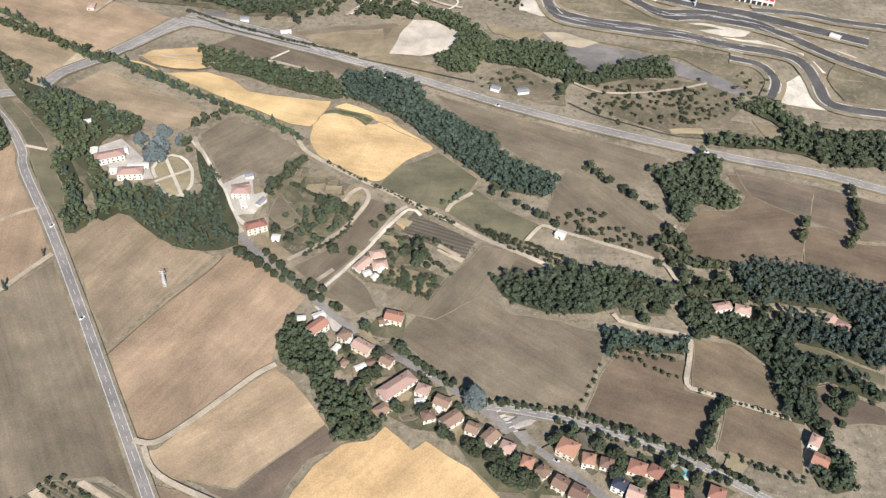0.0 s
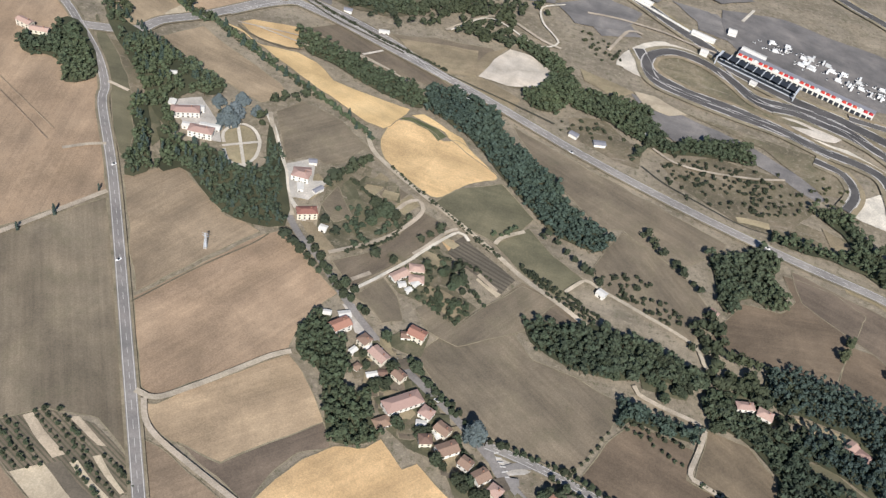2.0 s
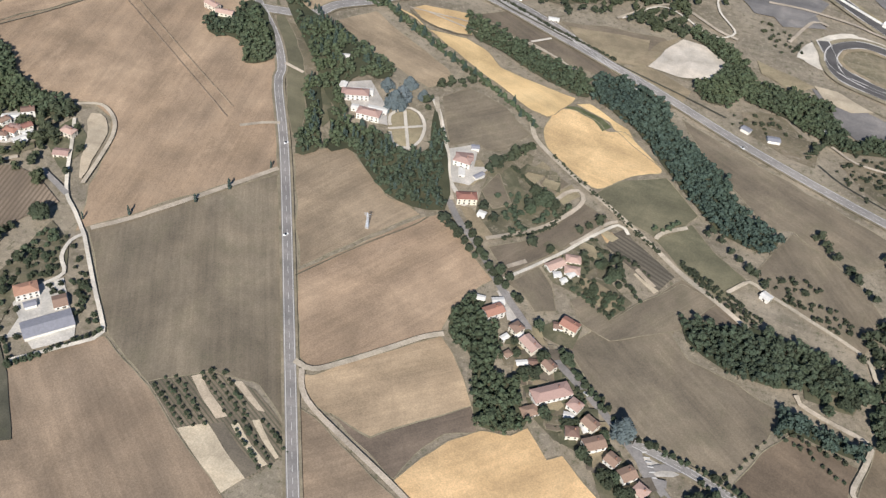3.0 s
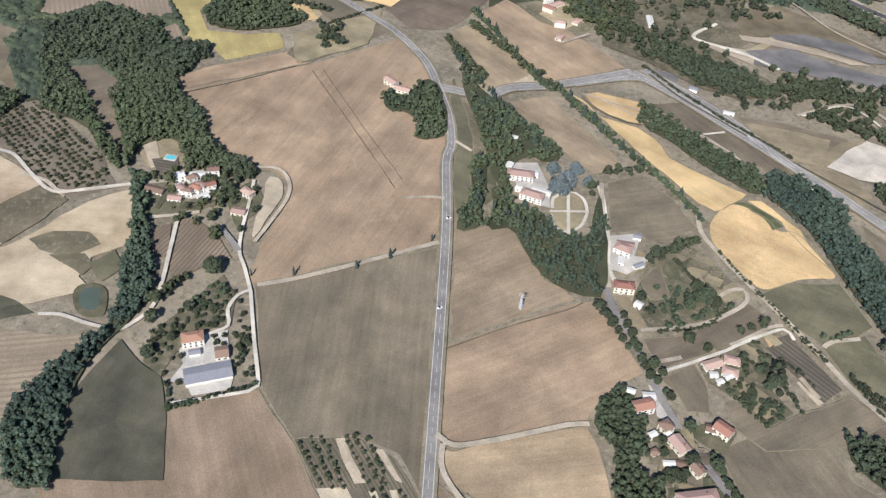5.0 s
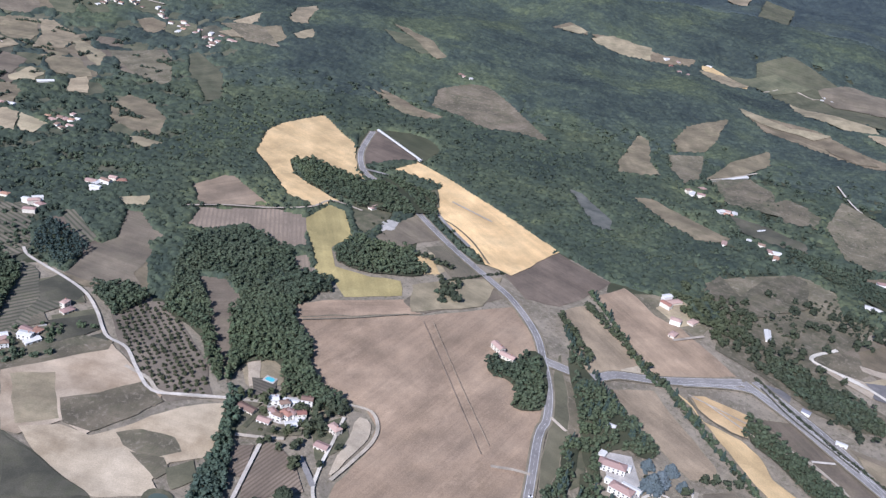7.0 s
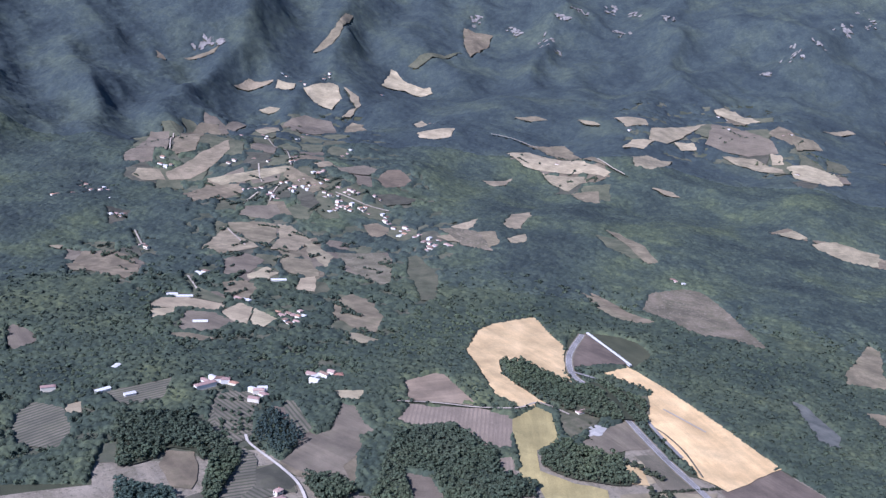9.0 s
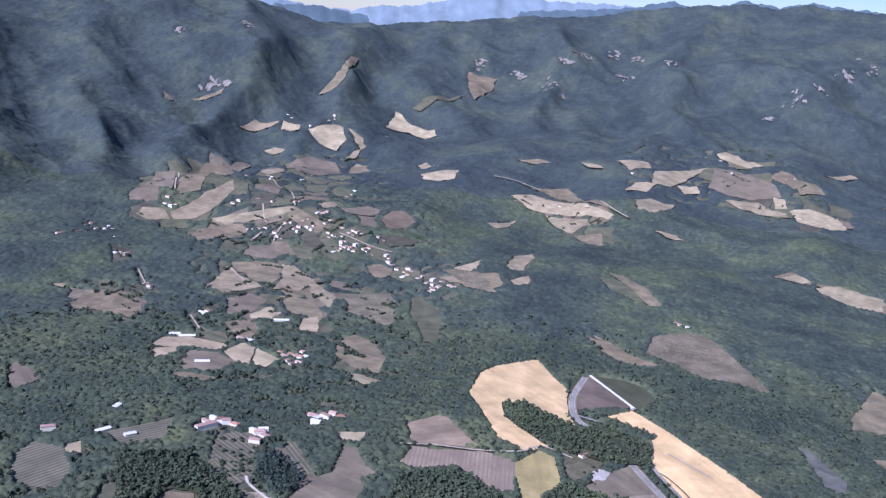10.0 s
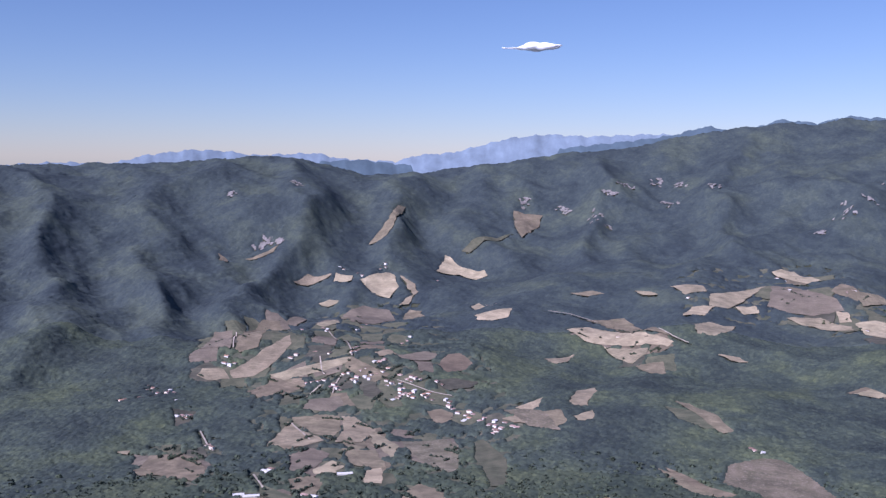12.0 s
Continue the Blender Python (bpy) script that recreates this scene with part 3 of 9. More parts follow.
field("dryfield", 0, -38, [(-423, 206), (-325, 314), (-274, 292), (-241, 271), (-186, 241), (-158, 222), (-306, 87)])
field("vineyard", 0, -28, [(-276, 295), (-243, 321), (-208, 320), (-168, 298), (-163, 288), (-174, 267), (-179, 258), (-208, 276), (-240, 272)])
field("palestrip", 0, 0, [(-254, 311), (-249, 315), (-214, 293), (-220, 288)])
field("palestrip", 0, 0, [(-226, 320), (-219, 322), (-194, 307), (-199, 306)])
field("palestrip", 0, 0, [(-239, 272), (-223, 283), (-181, 258), (-189, 242)])
field("darksoil", 0, 0, [(-222, 283), (-214, 288), (-176, 266), (-181, 258)])
field("palestrip", 0, 0, [(-209, 289), (-205, 292), (-173, 272), (-176, 269)])
field("palestrip", 0, 0, [(-198, 297), (-194, 300), (-168, 280), (-170, 278)])
field("dryfield", 0, 41, [(-176, 320), (-163, 318), (-121, 299), (-90, 286), (-51, 267), (-128, 232)])
field("dryfield", 0, 63, [(-301, 550), (-267, 584), (-238, 561), (-206, 538), (-191, 537), (-175, 532), (-236, 435)])
field("wheatbrown", 0, 60, [(-235, 430), (-172, 530), (-157, 542), (-128, 514), (-96, 490), (-104, 471), (-113, 442), (-114, 425), (-182, 353), (-195, 358)])
field("wheatbrown", 0, 40, [(-186, 346), (-180, 349), (-112, 420), (-99, 411), (-80, 389), (-69, 372), (-122, 320), (-158, 324), (-178, 333)])
field("darkstubble", 0, 42, [(-122, 319), (-69, 372), (-59, 354), (-77, 343), (-88, 325), (-96, 298), (-154, 324)])
field("wheat", 0, 46, [(-95, 297), (-85, 319), (-73, 339), (-57, 356), (-37, 361), (-27, 372), (-9, 354), (0, 361), (14, 350), (31, 341), (51, 319), (-59, 268)])
field("stubble", 0, -37, [(-24, 453), (6, 498), (30, 508), (47, 498), (63, 481), (98, 474), (134, 463), (129, 437), (106, 391), (60, 395), (23, 406), (1, 427)])
field("warmfield", 0, -18, [(143, 449), (165, 445), (191, 439), (186, 413), (214, 403), (200, 379), (187, 357), (144, 376), (111, 389), (126, 422)])
field("warmfield", 0, -33, [(216, 402), (258, 389), (262, 377), (254, 344), (222, 356), (200, 361), (205, 379)])
field("warmfield", 0, -36, [(202, 462), (232, 457), (252, 436), (256, 411), (258, 392), (225, 404), (192, 415)])
field("stubble", 0, -23, [(15, 513), (41, 560), (77, 546), (107, 524), (62, 521), (48, 512), (47, 501), (30, 508)])
field("greenfield", 0, 0, [(11, 595), (37, 627), (65, 600), (91, 583), (75, 551), (40, 570)])
field("greenfield", 0, 0, [(-48, 626), (-35, 651), (3, 676), (39, 641), (31, 620), (11, 598), (-15, 604)])
field("wheat", 2, -9, [(-118, 695), (-114, 724), (-99, 734), (-71, 725), (-62, 713), (-44, 725), (-16, 698), (3, 681), (-18, 671), (-35, 651), (-49, 626), (-80, 648), (-110, 669)])
field("wheat", 0, -1, [(-101, 741), (-88, 748), (-44, 727), (-27, 708), (3, 683), (-38, 709), (-57, 722), (-63, 730)])
field("greenpatch", 0, 0, [(-115, 729), (-99, 738), (-72, 732), (-59, 724), (-66, 713), (-79, 726), (-98, 732)])
field("stubble", 0, 45, [(-219, 689), (-201, 715), (-159, 703), (-124, 675), (-140, 643), (-154, 636), (-168, 643), (-185, 626)])
field("dryfield", 0, -15, [(-362, 754), (-333, 791), (-291, 766), (-229, 733), (-216, 717), (-236, 695), (-283, 713)])
field("stubble", 0, -25, [(-1, 769), (70, 739), (150, 708), (216, 682), (207, 657), (196, 655), (172, 628), (119, 660), (98, 651), (68, 686), (32, 718)])
field("stubble", 0, -53, [(97, 597), (110, 636), (121, 656), (148, 642), (176, 624), (199, 592), (197, 567), (187, 544), (140, 564), (115, 573)])
field("warmfield", 0, 11, [(204, 561), (229, 608), (264, 613), (277, 630), (269, 661), (315, 656), (341, 638), (319, 581), (306, 543), (250, 543), (199, 546)])
field("warmfield", 0, -19, [(322, 595), (344, 593), (363, 575), (401, 571), (397, 506), (364, 517), (309, 546)])
field("darkstubble", 0, -20, [(276, 670), (363, 643), (404, 628), (444, 609), (413, 579), (366, 578), (335, 598), (283, 630)])
field("stubble", 0, -28, [(-238, 840), (-213, 864), (-151, 844), (-77, 810), (-8, 786), (-19, 780), (-99, 798), (-158, 808), (-207, 829)])
field("meadow", 0, 0, [(148, 778), (201, 811), (236, 812), (282, 807), (311, 779), (287, 744), (338, 738), (338, 705), (285, 708), (227, 718), (173, 746)])
field("palebrown", 0, 0, [(324, 681), (381, 668), (411, 649), (407, 638), (327, 663)])
field("meadow", 0, 0, [(50, 811), (85, 824), (129, 786), (127, 757), (105, 760), (55, 781)])
field("stubble", 0, 11, [(-155, 873), (-108, 889), (-47, 900), (-39, 892), (-50, 846), (-62, 834), (-103, 840)])
field("wheatbrown", 0, -80, [(-404, 390), (-427, 438), (-439, 482), (-461, 517), (-488, 527), (-513, 518), (-535, 511), (-562, 522), (-585, 543), (-628, 559), (-652, 570), (-575, 691), (-539, 772), (-527, 794), (-471, 765), (-410, 703), (-367, 644), (-327, 568), (-305, 527), (-352, 462)])
field("wheatbrown", 0, 57, [(-671, 587), (-652, 635), (-607, 702), (-577, 693), (-621, 622), (-651, 573)])
field("stubble", 0, 36, [(-606, 696), (-620, 738), (-586, 811), (-546, 799), (-559, 751), (-582, 690)])
field("stripes", 0, 42, [(-498, 264), (-476, 276), (-451, 296), (-448, 269), (-450, 242), (-440, 213), (-475, 169), (-558, 238)])
field("olivefield", 0, 0, [(-672, 238), (-647, 260), (-606, 269), (-516, 278), (-597, 175)])
field("orchardsoil", 0, -16, [(-775, 429), (-750, 478), (-709, 474), (-632, 450), (-582, 424), (-601, 390), (-646, 389), (-702, 401)])
field("stubble", 0, 60, [(-782, 538), (-770, 550), (-757, 562), (-721, 553), (-681, 530), (-636, 483), (-612, 460), (-630, 458), (-700, 502), (-751, 530)])
field("palebrown", 0, 0, [(-616, 479), (-616, 496), (-610, 512), (-588, 509), (-563, 489), (-565, 471), (-583, 461)])
field("dryfield", 0, -22, [(-487, 832), (-483, 861), (-477, 881), (-349, 810), (-373, 769), (-395, 759), (-439, 789)])
field("wheatbrown", 0, -20, [(-483, 908), (-475, 952), (-407, 941), (-290, 893), (-340, 812), (-433, 870)])
field("palestrip", 0, 0, [(-376, 794), (-369, 817), (-347, 812), (-363, 787)])
field("darkstubble", 0, -2, [(-582, 847), (-590, 897), (-584, 955), (-539, 950), (-494, 949), (-489, 905), (-495, 843), (-530, 823)])
field("stubble", 0, 20, [(-611, 723), (-616, 767), (-598, 829), (-546, 799), (-576, 697)])
field("wheat", 0, 0, [(-1099, 877), (-1114, 922), (-1113, 1009), (-1040, 983), (-993, 971), (-917, 903), (-871, 883), (-902, 867), (-957, 872), (-987, 837), (-945, 809), (-844, 806), (-846, 768), (-889, 755), (-997, 795), (-1037, 808)])
field("yellowgreen", 0, -37, [(-830, 730), (-846, 791), (-820, 797), (-760, 755), (-748, 710), (-711, 684), (-672, 701), (-643, 726), (-616, 704), (-652, 646), (-684, 659), (-700, 649), (-759, 685)])
field("dryfield", 0, 78, [(-983, 666), (-989, 726), (-980, 734), (-879, 719), (-930, 641)])
field("stripes", 0, -39, [(-888, 592), (-921, 635), (-873, 714), (-837, 742), (-762, 687), (-786, 647), (-848, 660), (-866, 606)])
field("stripes", 0, -36, [(-757, 654), (-752, 676), (-689, 637), (-715, 620)])
field("darkstubble", 0, 6, [(-938, 932), (-1010, 1017), (-1020, 1045), (-896, 1012), (-919, 922)])
field("wheatgold", 0, -15, [(-891, 953), (-891, 1007), (-829, 1004), (-715, 989), (-582, 959), (-576, 851), (-613, 846), (-700, 878), (-763, 906), (-812, 972)])
field("stubble", 0, -10, [(-721, 783), (-758, 829), (-761, 881), (-687, 853), (-701, 815)])
field("tansoil", 0, 0, [(-676, 784), (-675, 814), (-630, 792), (-628, 769)])
field("brownclear", 0, 0, [(-1166, 1161), (-1112, 1173), (-1033, 1179), (-1014, 1160), (-1047, 1138), (-1109, 1143)])
field("meadow", 0, 0, [(-1106, 1276), (-1091, 1345), (-1066, 1366), (-977, 1344), (-914, 1316), (-832, 1276), (-891, 1257), (-934, 1217), (-1012, 1215), (-1060, 1207)])
field("brownclear", 0, 0, [(-729, 1314), (-754, 1386), (-780, 1461), (-756, 1458), (-699, 1375), (-654, 1338), (-669, 1307), (-698, 1275)])
field("brownclear", 0, 0, [(-732, 1500), (-751, 1580), (-729, 1704), (-688, 1588), (-668, 1502), (-700, 1458)])
field("meadow", 0, 0, [(-705, 1437), (-665, 1495), (-613, 1394), (-617, 1345), (-668, 1386)])
field("brownclear", 0, 0, [(-608, 1404), (-624, 1514), (-612, 1645), (-578, 1586), (-582, 1474)])
field("brownclear", 0, 0, [(-634, 1211), (-615, 1237), (-538, 1224), (-459, 1216), (-486, 1165), (-546, 1173)])
field("brownclear", 0, 0, [(-1254, 1802), (-1239, 1855), (-1179, 1852), (-1171, 1842)])
field("brownclear", 0, 0, [(-1176, 1849), (-1121, 1910), (-1024, 1957), (-968, 1995), (-965, 1965), (-1033, 1900), (-1116, 1861)])
field("wheat", 1, 0, [(-957, 1982), (-933, 2018), (-841, 2031), (-829, 1990), (-891, 1968)])
field("brownclear", 0, 0, [(-739, 1769), (-686, 1791), (-587, 1806), (-429, 1764), (-431, 1716), (-553, 1709), (-663, 1722)])
field("hillplot", 0, 0, [(-879, 2116), (-830, 2191), (-663, 2146), (-599, 2212), (-504, 1930), (-599, 1912), (-717, 1977), (-821, 2027)])
field("meadow", 0, 0, [(-427, 1059), (-394, 1138), (-351, 1205), (-295, 1184), (-244, 1094), (-253, 998), (-312, 974), (-369, 998)])
field("meadow", 0, 0, [(-462, 952), (-433, 985), (-360, 967), (-355, 931), (-415, 929)])
field("tansoil", 0, 0, [(-426, 947), (-421, 991), (-390, 966), (-371, 960), (-385, 930)])
field("stubble", 1, 0, [(-224, 1080), (-179, 1104), (-145, 1004), (-174, 1016)])
farmland("hillplot", 30, 170, [(-1658, 632), (-1784, 730), (-1750, 835), (-1661, 869), (-1511, 849), (-1413, 777), (-1332, 715), (-1289, 656), (-1294, 623), (-1363, 591), (-1364, 552), (-1443, 487), (-1501, 546), (-1549, 587)])
farmland("hillplot", 20, 170, [(-1947, 699), (-2087, 805), (-2083, 903), (-2027, 995), (-1893, 1046), (-1796, 1052), (-1679, 1070), (-1505, 1085), (-1468, 1059), (-1599, 1021), (-1756, 972), (-1775, 847), (-1834, 775)])
farmland("hillplot", 10, 110, [(-2192, 890), (-2510, 1141), (-2734, 1421), (-2590, 1508), (-2180, 1237), (-1959, 1082), (-2001, 983), (-2093, 907)])
farmland("hillplot", 20, 40, [(-2240, 673), (-2623, 838), (-2639, 968), (-2652, 1077), (-2185, 905), (-2114, 837), (-2073, 758), (-2101, 636)])
farmland("hillplot", 20, 60, [(-1619, 379), (-1728, 426), (-1729, 498), (-1691, 556), (-1629, 530), (-1518, 478), (-1498, 448), (-1534, 412)])
farmland("hillplot", 20, 110, [(-1965, 2407), (-2038, 2697), (-1760, 2559), (-1681, 2654), (-1477, 2438), (-1439, 2223), (-1582, 2275), (-1746, 2259), (-1851, 2254)])
farmland("hillplot", 20, 40, [(-1631, 905), (-1543, 986), (-1354, 883), (-1317, 840), (-1446, 827)])
farmland("hillplot", 20, 36, [(-1294, 716), (-1330, 779), (-1215, 782), (-1103, 712), (-1117, 662), (-1202, 671)])
farmland("hillplot", 20, 80, [(-2059, 1664), (-2061, 1901), (-1727, 1777), (-1673, 1672), (-1752, 1630), (-1920, 1634)])
farmland("hillplot", 20, 24, [(-2098, 511), (-2115, 583), (-1894, 571), (-1868, 523), (-1995, 543)])
field("tansoil", 0, 20, [(-1396, 453), (-1410, 475), (-1395, 512), (-1345, 556), (-1319, 534), (-1352, 496), (-1372, 445)])
field("tansoil", 0, 20, [(-1367, 444), (-1358, 484), (-1335, 465), (-1326, 431)])
field("tansoil", 0, 20, [(-1316, 535), (-1346, 583), (-1318, 592), (-1251, 556), (-1252, 540)])
field("tansoil", 0, 20, [(-1315, 594), (-1257, 606), (-1231, 570), (-1250, 558)])
field("stubble", 0, 20, [(-1343, 491), (-1319, 529), (-1269, 541), (-1239, 501), (-1265, 451), (-1306, 470)])
field("brownclear", 0, 20, [(-1266, 434), (-1255, 460), (-1218, 493), (-1212, 469), (-1239, 441)])
field("hillplot", 0, 20, [(-1443, 492), (-1403, 520), (-1356, 549), (-1393, 516), (-1428, 482)])
field("hillplot", 0, 20, [(-1437, 544), (-1360, 572), (-1354, 548), (-1408, 521)])
field("tansoil", 0, 20, [(-1467, 646), (-1500, 700), (-1465, 703), (-1434, 674), (-1444, 638)])
field("tansoil", 0, 70, [(-1425, 730), (-1423, 757), (-1349, 719), (-1370, 691)])
field("brownclear", 0, 20, [(-1444, 590), (-1437, 633), (-1394, 635), (-1354, 597), (-1393, 574)])
field("stubble", 0, 40, [(-1559, 637), (-1578, 690), (-1531, 708), (-1472, 649), (-1469, 605)])
field("palebrown", 0, 30, [(-1647, 628), (-1768, 723), (-1684, 730), (-1611, 733), (-1597, 681), (-1614, 649)])
field("brownclear", 0, 30, [(-1782, 735), (-1768, 804), (-1740, 827), (-1668, 796), (-1607, 743), (-1690, 736)])
field("palebrown", 0, 30, [(-1734, 830), (-1723, 850), (-1639, 857), (-1576, 794), (-1593, 745), (-1666, 801)])
field("brownclear", 0, 40, [(-1553, 741), (-1520, 796), (-1419, 766), (-1427, 748), (-1459, 719)])
field("palebrown", 0, 40, [(-1673, 855), (-1528, 849), (-1461, 800), (-1571, 816)])
field("stubble", 0, 10, [(-1809, 771), (-1849, 808), (-1834, 874), (-1773, 852), (-1767, 817)])
field("palebrown", 0, 10, [(-2073, 799), (-2035, 882), (-1988, 976), (-1959, 977), (-1977, 899), (-2010, 815)])
field("brownclear", 0, 10, [(-2021, 726), (-2031, 797), (-1987, 847), (-1944, 843), (-1919, 779), (-1929, 718)])
field("stubble", 0, 10, [(-1990, 879), (-1966, 944), (-1950, 929), (-1954, 896), (-1967, 873)])
field("olivefield", 0, 10, [(-1849, 937), (-1844, 962), (-1800, 957), (-1786, 926), (-1808, 916)])
field("meadow", 0, 60, [(-1561, 867), (-1529, 951), (-1464, 945), (-1357, 876), (-1327, 846), (-1362, 832), (-1459, 841)])
field("hillplot", 0, 80, [(-1463, 982), (-1471, 1000), (-1430, 993), (-1341, 968), (-1279, 925), (-1235, 891), (-1246, 869), (-1324, 904), (-1386, 926)])
field("brownclear", 0, 30, [(-1292, 720), (-1320, 773), (-1290, 783), (-1219, 774), (-1195, 766), (-1150, 721), (-1162, 698), (-1230, 696)])
field("palebrown", 0, 30, [(-1172, 674), (-1158, 696), (-1117, 711), (-1121, 674)])
field("warmfield", 0, 20, [(-1866, 1138), (-1921, 1202), (-1901, 1231), (-1853, 1233), (-1830, 1195), (-1816, 1138)])
field("stubble", 0, 20, [(-1952, 1078), (-1973, 1169), (-1935, 1182), (-1899, 1141), (-1921, 1084)])
field("palebrown", 0, 20, [(-1987, 1035), (-2001, 1081), (-1959, 1082), (-1958, 1036)])
field("olivefield", 0, 20, [(-1790, 1078), (-1788, 1137), (-1756, 1186), (-1730, 1147), (-1743, 1095)])
field("stubble", 0, 20, [(-1910, 1101), (-1880, 1133), (-1823, 1105), (-1837, 1075)])
field("stubble", 0, 20, [(-2299, 706), (-2613, 843), (-2575, 887), (-2265, 777), (-2229, 760)])
field("brownclear", 0, 20, [(-2218, 770), (-2546, 909), (-2653, 1008), (-2638, 1054), (-2597, 1046), (-2207, 823), (-2198, 777)])
field("palebrown", 0, 20, [(-2131, 646), (-2163, 669), (-2136, 713), (-2095, 712), (-2100, 662)])
field("palebrown", 0, 30, [(-2128, 727), (-2163, 792), (-2223, 880), (-2261, 934), (-2202, 910), (-2129, 843), (-2091, 772), (-2094, 719)])
field("brownclear", 0, 20, [(-1653, 397), (-1713, 432), (-1690, 482), (-1627, 498), (-1533, 480), (-1509, 452), (-1549, 417)])
field("palebrown", 0, 20, [(-1757, 378), (-1755, 408), (-1734, 395)])
field("palebrown", 0, 20, [(-2982, 1242), (-3012, 1306), (-2970, 1386), (-2959, 1355), (-2975, 1290)])
field("tansoil", 0, 20, [(-2968, 1390), (-2950, 1402), (-2931, 1446), (-2891, 1416), (-2918, 1367)])
field("tansoil", 0, 20, [(-2885, 1445), (-2915, 1580), (-2887, 1586), (-2808, 1555), (-2730, 1481), (-2773, 1462), (-2853, 1450)])
field("palebrown", 0, 20, [(-2889, 1601), (-2804, 1618), (-2732, 1589), (-2642, 1506), (-2665, 1478), (-2703, 1555), (-2837, 1595)])
field("tansoil", 0, 20, [(-2962, 1804), (-3089, 1916), (-3070, 1930), (-3013, 1926), (-2917, 1985), (-2850, 1954), (-2846, 1902), (-2942, 1890)])
field("tansoil", 0, 20, [(-2289, 1522), (-2263, 1568), (-2247, 1634), (-2189, 1577), (-2188, 1517), (-2227, 1495)])
field("palebrown", 0, 20, [(-2476, 1638), (-2506, 1686), (-2431, 1657), (-2410, 1610)])
field("tansoil", 0, 20, [(-1552, 1138), (-1555, 1177), (-1565, 1220), (-1502, 1160), (-1512, 1132)])
field("palebrown", 0, 20, [(-1503, 1239), (-1581, 1326), (-1590, 1389), (-1538, 1349), (-1505, 1300), (-1457, 1253), (-1473, 1227)])
field("brownclear", 0, 20, [(-1480, 1158), (-1468, 1193), (-1410, 1163), (-1411, 1136), (-1438, 1131)])
field("palebrown", 0, 20, [(-1423, 1188), (-1436, 1250), (-1389, 1212), (-1394, 1179)])
field("palebrown", 0, 20, [(-1887, 1472), (-1874, 1502), (-1901, 1581), (-1840, 1513), (-1829, 1459)])
field("tansoil", 0, 20, [(-2032, 1659), (-2043, 1755), (-1963, 1783), (-1817, 1784), (-1731, 1774), (-1723, 1746), (-1788, 1738), (-1866, 1699), (-1943, 1653)])
field("palebrown", 0, 20, [(-1888, 1672), (-1770, 1722), (-1745, 1689), (-1736, 1634), (-1822, 1652)])
field("brownclear", 0, 20, [(-2093, 1786), (-2069, 1908), (-1833, 1819), (-1767, 1798), (-1876, 1797), (-2051, 1805)])
field("brownclear", 0, 20, [(-1718, 1627), (-1680, 1688), (-1597, 1615), (-1649, 1612)])
field("palebrown", 0, 20, [(-2105, 2133), (-2036, 2199), (-1995, 2182), (-2016, 2107)])
field("palebrown", 0, 30, [(-1980, 2172), (-1982, 2296), (-1965, 2407), (-1897, 2205), (-1876, 2133), (-1913, 2099)])
field("tansoil", 0, 20, [(-1895, 1967), (-1929, 2045), (-1902, 2112), (-1854, 2015)])
field("tansoil", 0, 20, [(-1883, 2177), (-1861, 2239), (-1829, 2217), (-1844, 2161)])
field("tansoil", 0, 20, [(-2091, 2582), (-2092, 2702), (-1917, 2612), (-1915, 2539), (-1989, 2545)])
field("palebrown", 0, 20, [(-1813, 1929), (-1813, 1996), (-1782, 2022), (-1777, 2063), (-1697, 1929), (-1684, 1872), (-1726, 1851)])
field("stubble", 0, 40, [(-1952, 2419), (-1858, 2468), (-1741, 2452), (-1689, 2415), (-1725, 2360), (-1773, 2289), (-1842, 2268)])
field("palebrown", 0, 20, [(-1771, 2263), (-1712, 2344), (-1603, 2328), (-1571, 2293), (-1648, 2289), (-1723, 2256)])
field("tansoil", 0, 20, [(-1613, 2354), (-1588, 2411), (-1513, 2439), (-1427, 2362), (-1409, 2254), (-1523, 2270)])
field("tansoil", 0, 20, [(-1705, 2399), (-1671, 2413), (-1632, 2367), (-1657, 2345)])
field("brownclear", 0, 20, [(-1746, 2540), (-1713, 2610), (-1659, 2594), (-1675, 2476)])
field("palebrown", 0, 20, [(-1236, 1810), (-1223, 1853), (-1177, 1854), (-1189, 1826)])
field("palebrown", 0, 20, [(-1161, 1838), (-1140, 1901), (-1064, 1952), (-1036, 1910), (-1073, 1867), (-1138, 1837)])
field("palebrown", 0, 20, [(-1785, 2759), (-1791, 2910), (-1747, 2890), (-1760, 2833)])
field("brownclear", 0, 20, [(-2296, 1892), (-2277, 1968), (-2232, 1978), (-2252, 1925)])
field("palebrown", 0, 20, [(-2190, 2058), (-2107, 2076), (-2089, 2064), (-2133, 2042)])
field("palebrown", 0, 20, [(-1614, 1801), (-1569, 1836), (-1540, 1836), (-1572, 1808)])
field("hillplot", 0, 20, [(-1355, 1366), (-1305, 1414), (-1196, 1382), (-1232, 1357), (-1289, 1342)])
field("brownclear", 0, 20, [(-1163, 1172), (-1137, 1182), (-1057, 1180), (-1005, 1193), (-1008, 1169), (-1064, 1159)])
field("brownclear", 0, 70, [(-3255, 2358), (-3179, 2451), (-3122, 2396), (-3038, 2251), (-3112, 2268)])
field("hillplot", 0, 20, [(-3067, 1978), (-3064, 2052), (-3083, 2240), (-3040, 2116), (-3035, 1997)])
field("brownclear", 0, 60, [(-3376, 1863), (-3381, 1907), (-3145, 1689), (-3166, 1623), (-3272, 1767)])
field("palebrown", 0, 20, [(-2844, 1272), (-2842, 1311), (-2787, 1326), (-2805, 1290)])
